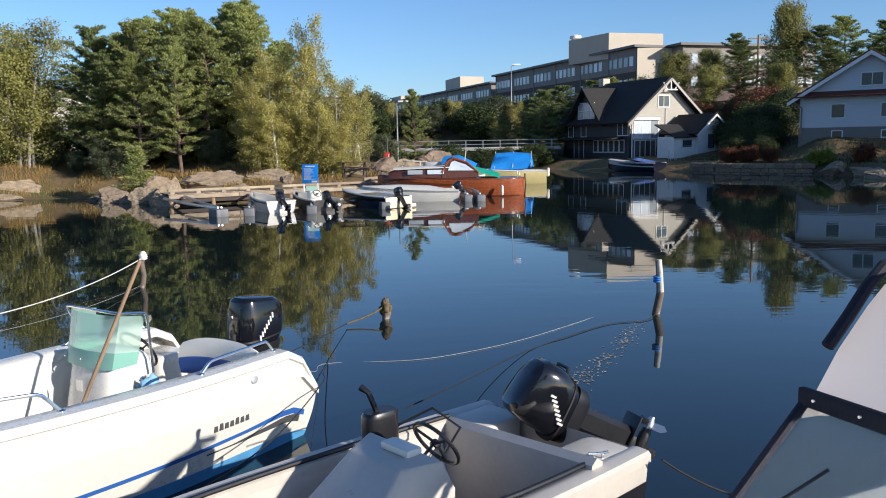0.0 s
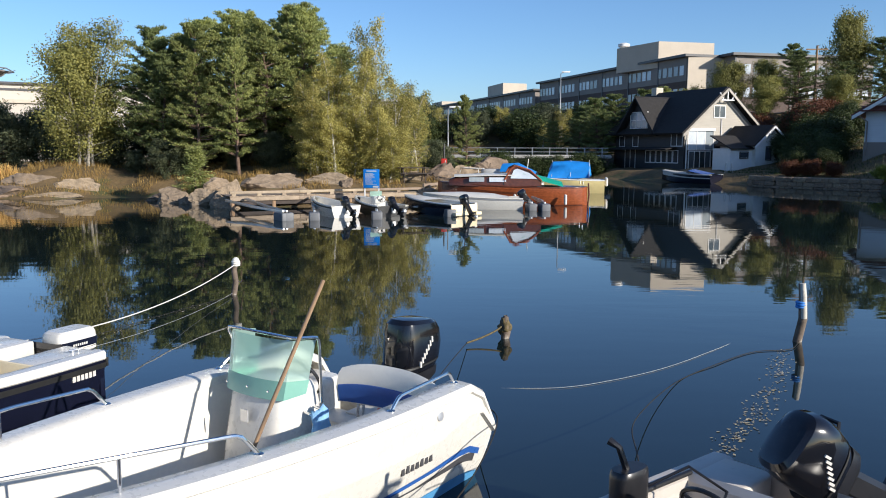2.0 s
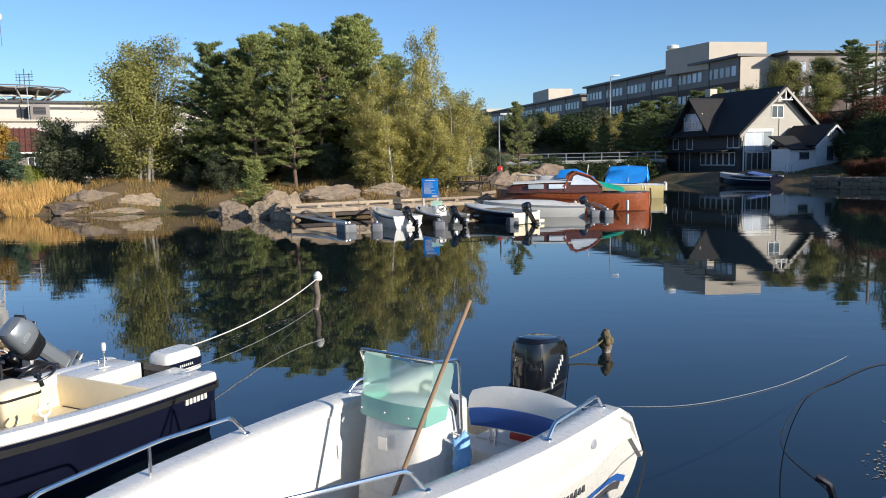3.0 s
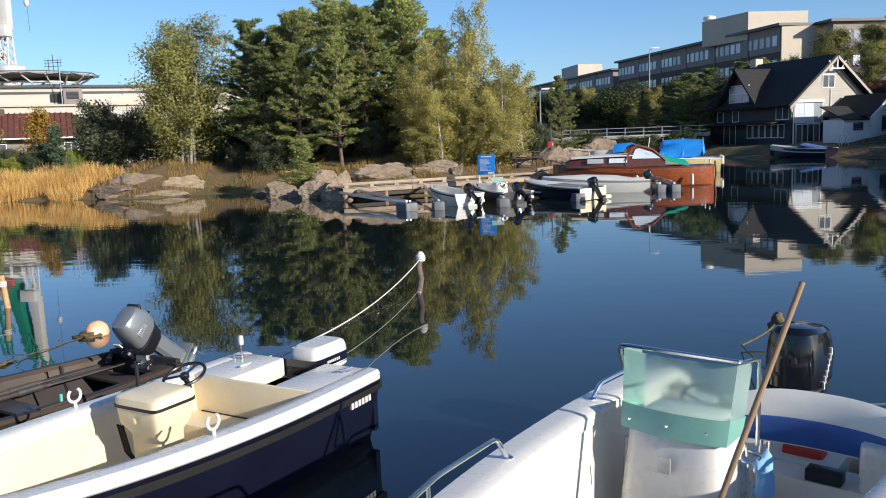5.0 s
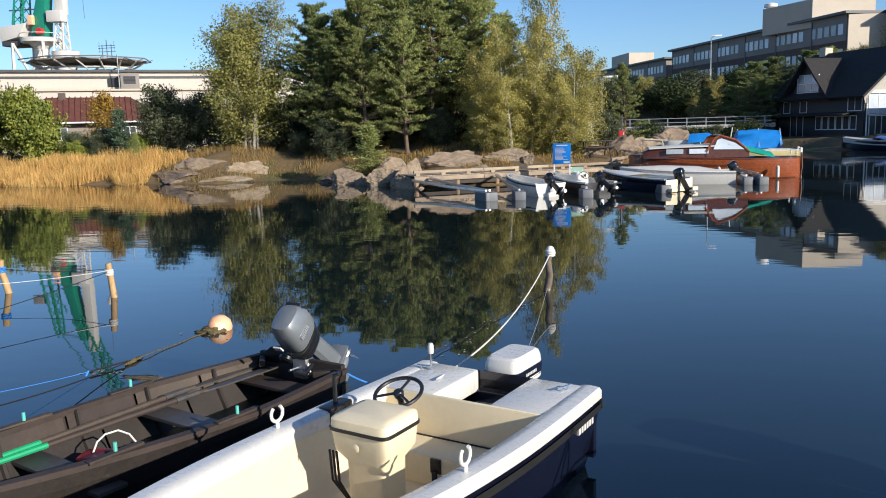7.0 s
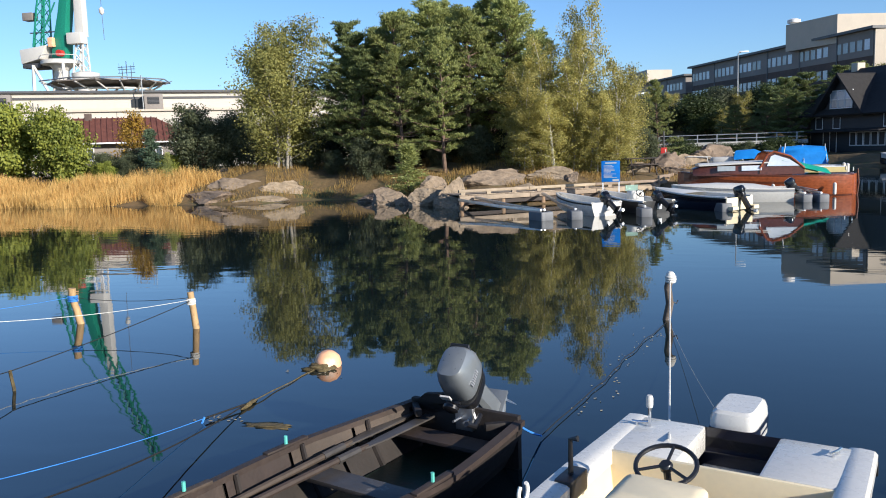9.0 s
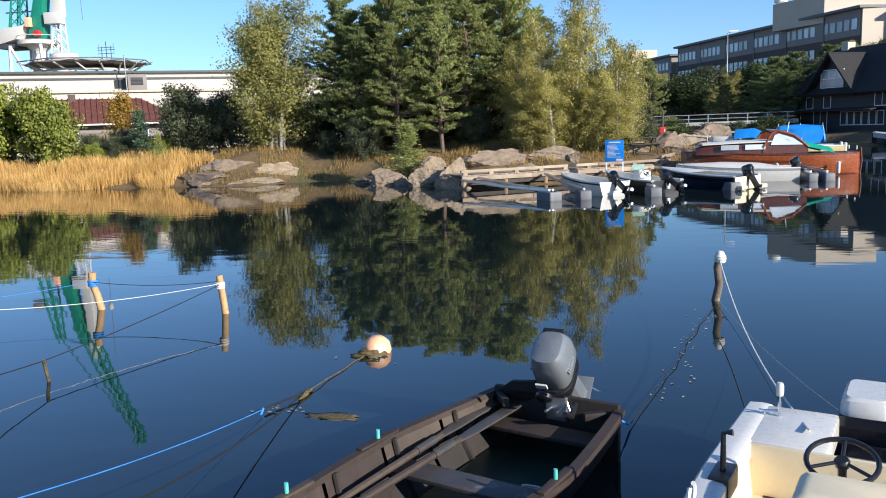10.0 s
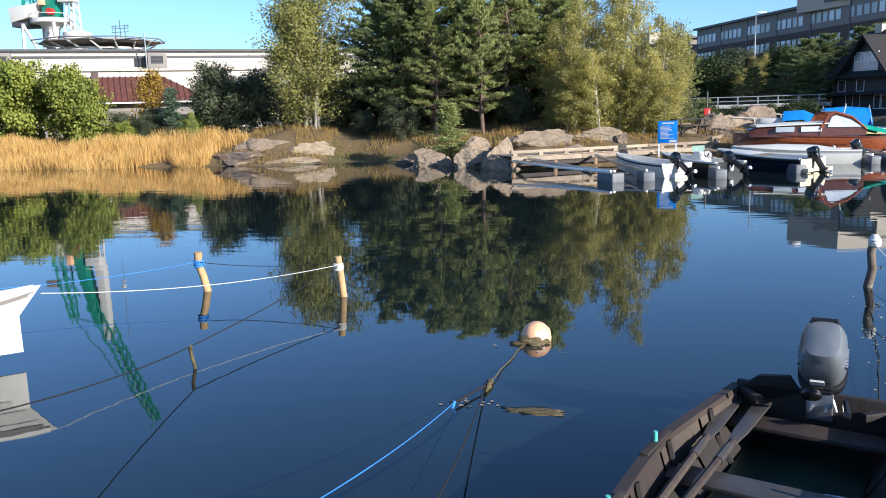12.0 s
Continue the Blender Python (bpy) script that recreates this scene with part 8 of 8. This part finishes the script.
# floating snag with its rope
sn = thing("snag", "waterlogged stub hanging on a mooring rope above the water", "driftwood", pose(-0.98, 12.75, 0))
part("stub", Geo().tube([(0, 0, -0.05), (0.02, 0, 0.10), (-0.01, 0, 0.26), (0.02, 0, 0.34)], [0.06, 0.075, 0.07, 0.04], 10), BARK_STAKE, sn)
lump("weed", sn, (0.0, 0.0, 0.18), (0.085, 0.085, 0.13), WEED, 8.0, "clinging dark weed", 0.8)
line("mooring_rope", (-1.02, 12.7, 0.2), (-1.55, 12.2, 0.05), 0.02, 0.014, WEED, "weed-covered rope end at the snag", 14, 0.05)
rope_path("mooring_rope", [(-1.55, 12.2, 0.05), (-1.72, 10.4, 0.26), (-1.85, 8.5, 0.52)], 0.006, ROPE_DARK, "thin dark mooring rope to the white boat")
rope_path("mooring_rope", [(-1.54, 10.08, 0.012), (-1.40, 8.8, 0.26), (-1.22, 7.5, 0.52), (-1.5, 6.4, 0.36), (-1.95, 5.5, 0.30), (-2.5, 4.7, 0.45)], 0.006, ROPE_DARK, "thin dark line hanging along the white hull")
rope_path("mooring_rope", [(-1.45, 7.75, 0.62), (-1.52, 9.0, 0.22), (-1.54, 10.08, 0.012), (-0.46, 10.18, 0.010), (0.28, 10.54, 0.010), (1.11, 11.19, 0.010), (2.02, 12.18, 0.006), (2.6, 12.9, -0.01)], 0.0032, ROPE_GREY, "thin pale mooring line floating on the water")
rope_path("mooring_rope", [(3.42, 12.72, 0.03), (3.11, 12.25, 0.012), (2.51, 12.05, 0.010), (1.77, 11.32, 0.012), (1.01, 10.40, 0.02), (0.15, 8.40, 0.24), (-0.32, 5.95, 0.80)], 0.006, ROPE_DARK, "dark mooring rope from the stake to the grey boat")
line("mooring_rope", (1.42, 5.1, 0.70), (2.5, 5.4, 0.25), 0.10, 0.008, ROPE_DARK, "slack dark mooring rope from the stern corner")
line("mooring_rope", (2.5, 5.4, 0.25), (2.15, 4.3, 0.05), 0.02, 0.008, ROPE_DARK, "dark rope hanging towards the water")
line("mooring_rope", (-6.14, 16.05, 0.60), (-6.75, 9.12, 0.70), 0.24, 0.009, ROPE, "white mooring rope from stake to boat")
line("mooring_rope", (-6.18, 16.0, 0.05), (-6.2, 9.9, 0.45), 0.10, 0.003, ROPE_GREY, "thin pale mooring line near the water")
line("mooring_rope", (-6.2, 15.9, 0.01), (-7.75, 10.9, 0.03), 0.0, 0.005, ROPE_DARK, "weedy rope from stake to wooden boat", 24, 0.06)
line("mooring_rope", (-7.75, 10.9, 0.03), (-7.95, 10.35, 0.36), 0.02, 0.010, ROPE_BLUE, "short blue rope at the stern of the wooden boat")
line("mooring_rope", (-13.55, 15.15, 0.47), (-15.9, 11.95, 0.78), 0.10, 0.0042, ROPE, "white line from stake to rowing boat")
line("mooring_rope", (-13.55, 15.2, 0.50), (-15.84, 15.4, 0.46), 0.06, 0.005, ROPE_DARK, "thin dark line between two stakes")
line("mooring_rope", (-15.85, 15.4, 0.46), (-19.5, 13.2, 0.45), 0.12, 0.0042, ROPE_BLUE, "pale blue line from the crooked stake")
line("mooring_rope", (-13.55, 15.15, 0.45), (-14.16, 11.88, 0.24), 0.03, 0.006, ROPE_DARK, "dark slack line from the stake")
line("mooring_rope", (-14.16, 11.88, 0.24), (-14.0, 8.6, 0.75), 0.06, 0.006, ROPE_DARK, "dark slack line towards the quay")
line("mooring_rope", (-14.16, 11.88, 0.24), (-14.12, 11.86, -0.05), 0.0, 0.020, WEED, "frayed rope tail hanging from a line", 8, 0.08)
line("mooring_rope", (-10.72, 13.05, 0.0), (-11.0, 11.5, 0.03), 0.0, 0.007, WEED, "weed-grown rope from the buoy", 24, 0.06)
line("mooring_rope", (-11.0, 11.5, 0.04), (-11.22, 11.04, 0.04), 0.0, 0.010, ROPE_DARK, "dark rope at the knot")
line("mooring_rope", (-11.22, 11.04, 0.04), (-11.75, 6.4, 0.98), 0.10, 0.0042, ROPE_BLUE, "blue mooring rope towards the quay")
line("mooring_rope", (-11.22, 11.04, 0.05), (-11.25, 11.0, -0.05), 0.0, 0.012, ROPE_BLUE, "blue rope tail in the water", 8, 0.05)
line("mooring_rope", (-11.0, 11.5, 0.03), (-10.85, 6.4, 0.95), 0.16, 0.007, ROPE_DARK, "dark mooring rope towards the quay")
lump("rope_weed", None, (-10.98, 11.6, 0.02), (0.035, 0.15, 0.02), WEED, 11.0, rough=0.9)
tagged(bpy.data.objects["rope_weed"], "clump of dark weed on a mooring rope", "seaweed")
lump("floating_weed", None, (-10.5, 11.0, 0.0), (0.24, 0.10, 0.012), WEED, 14.0, rough=0.9)
tagged(bpy.data.objects["floating_weed"], "flat patch of floating brown weed", "seaweed")


def litter(name, label, path, count, spread, size):
    v = []
    for i in range(count):
        t = rnd(0, 1)
        k = min(int(t * (len(path) - 1)), len(path) - 2)
        u = t * (len(path) - 1) - k
        x = path[k][0] + (path[k + 1][0] - path[k][0]) * u + random.gauss(0, spread)
        y = path[k][1] + (path[k + 1][1] - path[k][1]) * u + random.gauss(0, spread)
        a, s = rnd(0, 6.28), size * rnd(0.5, 1.3)
        z = 0.003 + rnd(0, 0.004)
        for q in range(4):
            v.append((x + s * math.cos(a + q * 1.5708) * (1 if q % 2 else 0.6), y + s * math.sin(a + q * 1.5708) * (1 if q % 2 else 0.6), z + rnd(0, 0.006)))
    ob = new(name, quads_mesh(name, np.array(v), LEAF_LITTER))
    return tagged(ob, label, "leaves", kind="stuff")


random.seed(6)
litter("floating_leaves", "trail of pale floating leaves on the water", [(3.0, 12.2), (2.23, 10.36), (1.55, 9.2), (0.95, 8.24)], 340, 0.085, 0.020)
litter("floating_leaves", "few pale leaves drifting by the rope", [(-6.4, 15.4), (-6.9, 13.6), (-7.4, 11.6)], 70, 0.10, 0.018)
litter("floating_leaves", "pale leaves caught on the blue rope", [(-11.3, 11.1), (-10.95, 11.15)], 26, 0.07, 0.022)
litter("floating_leaves", "scattered leaves round the buoy", [(-11.0, 13.0), (-10.3, 12.9)], 26, 0.15, 0.02)
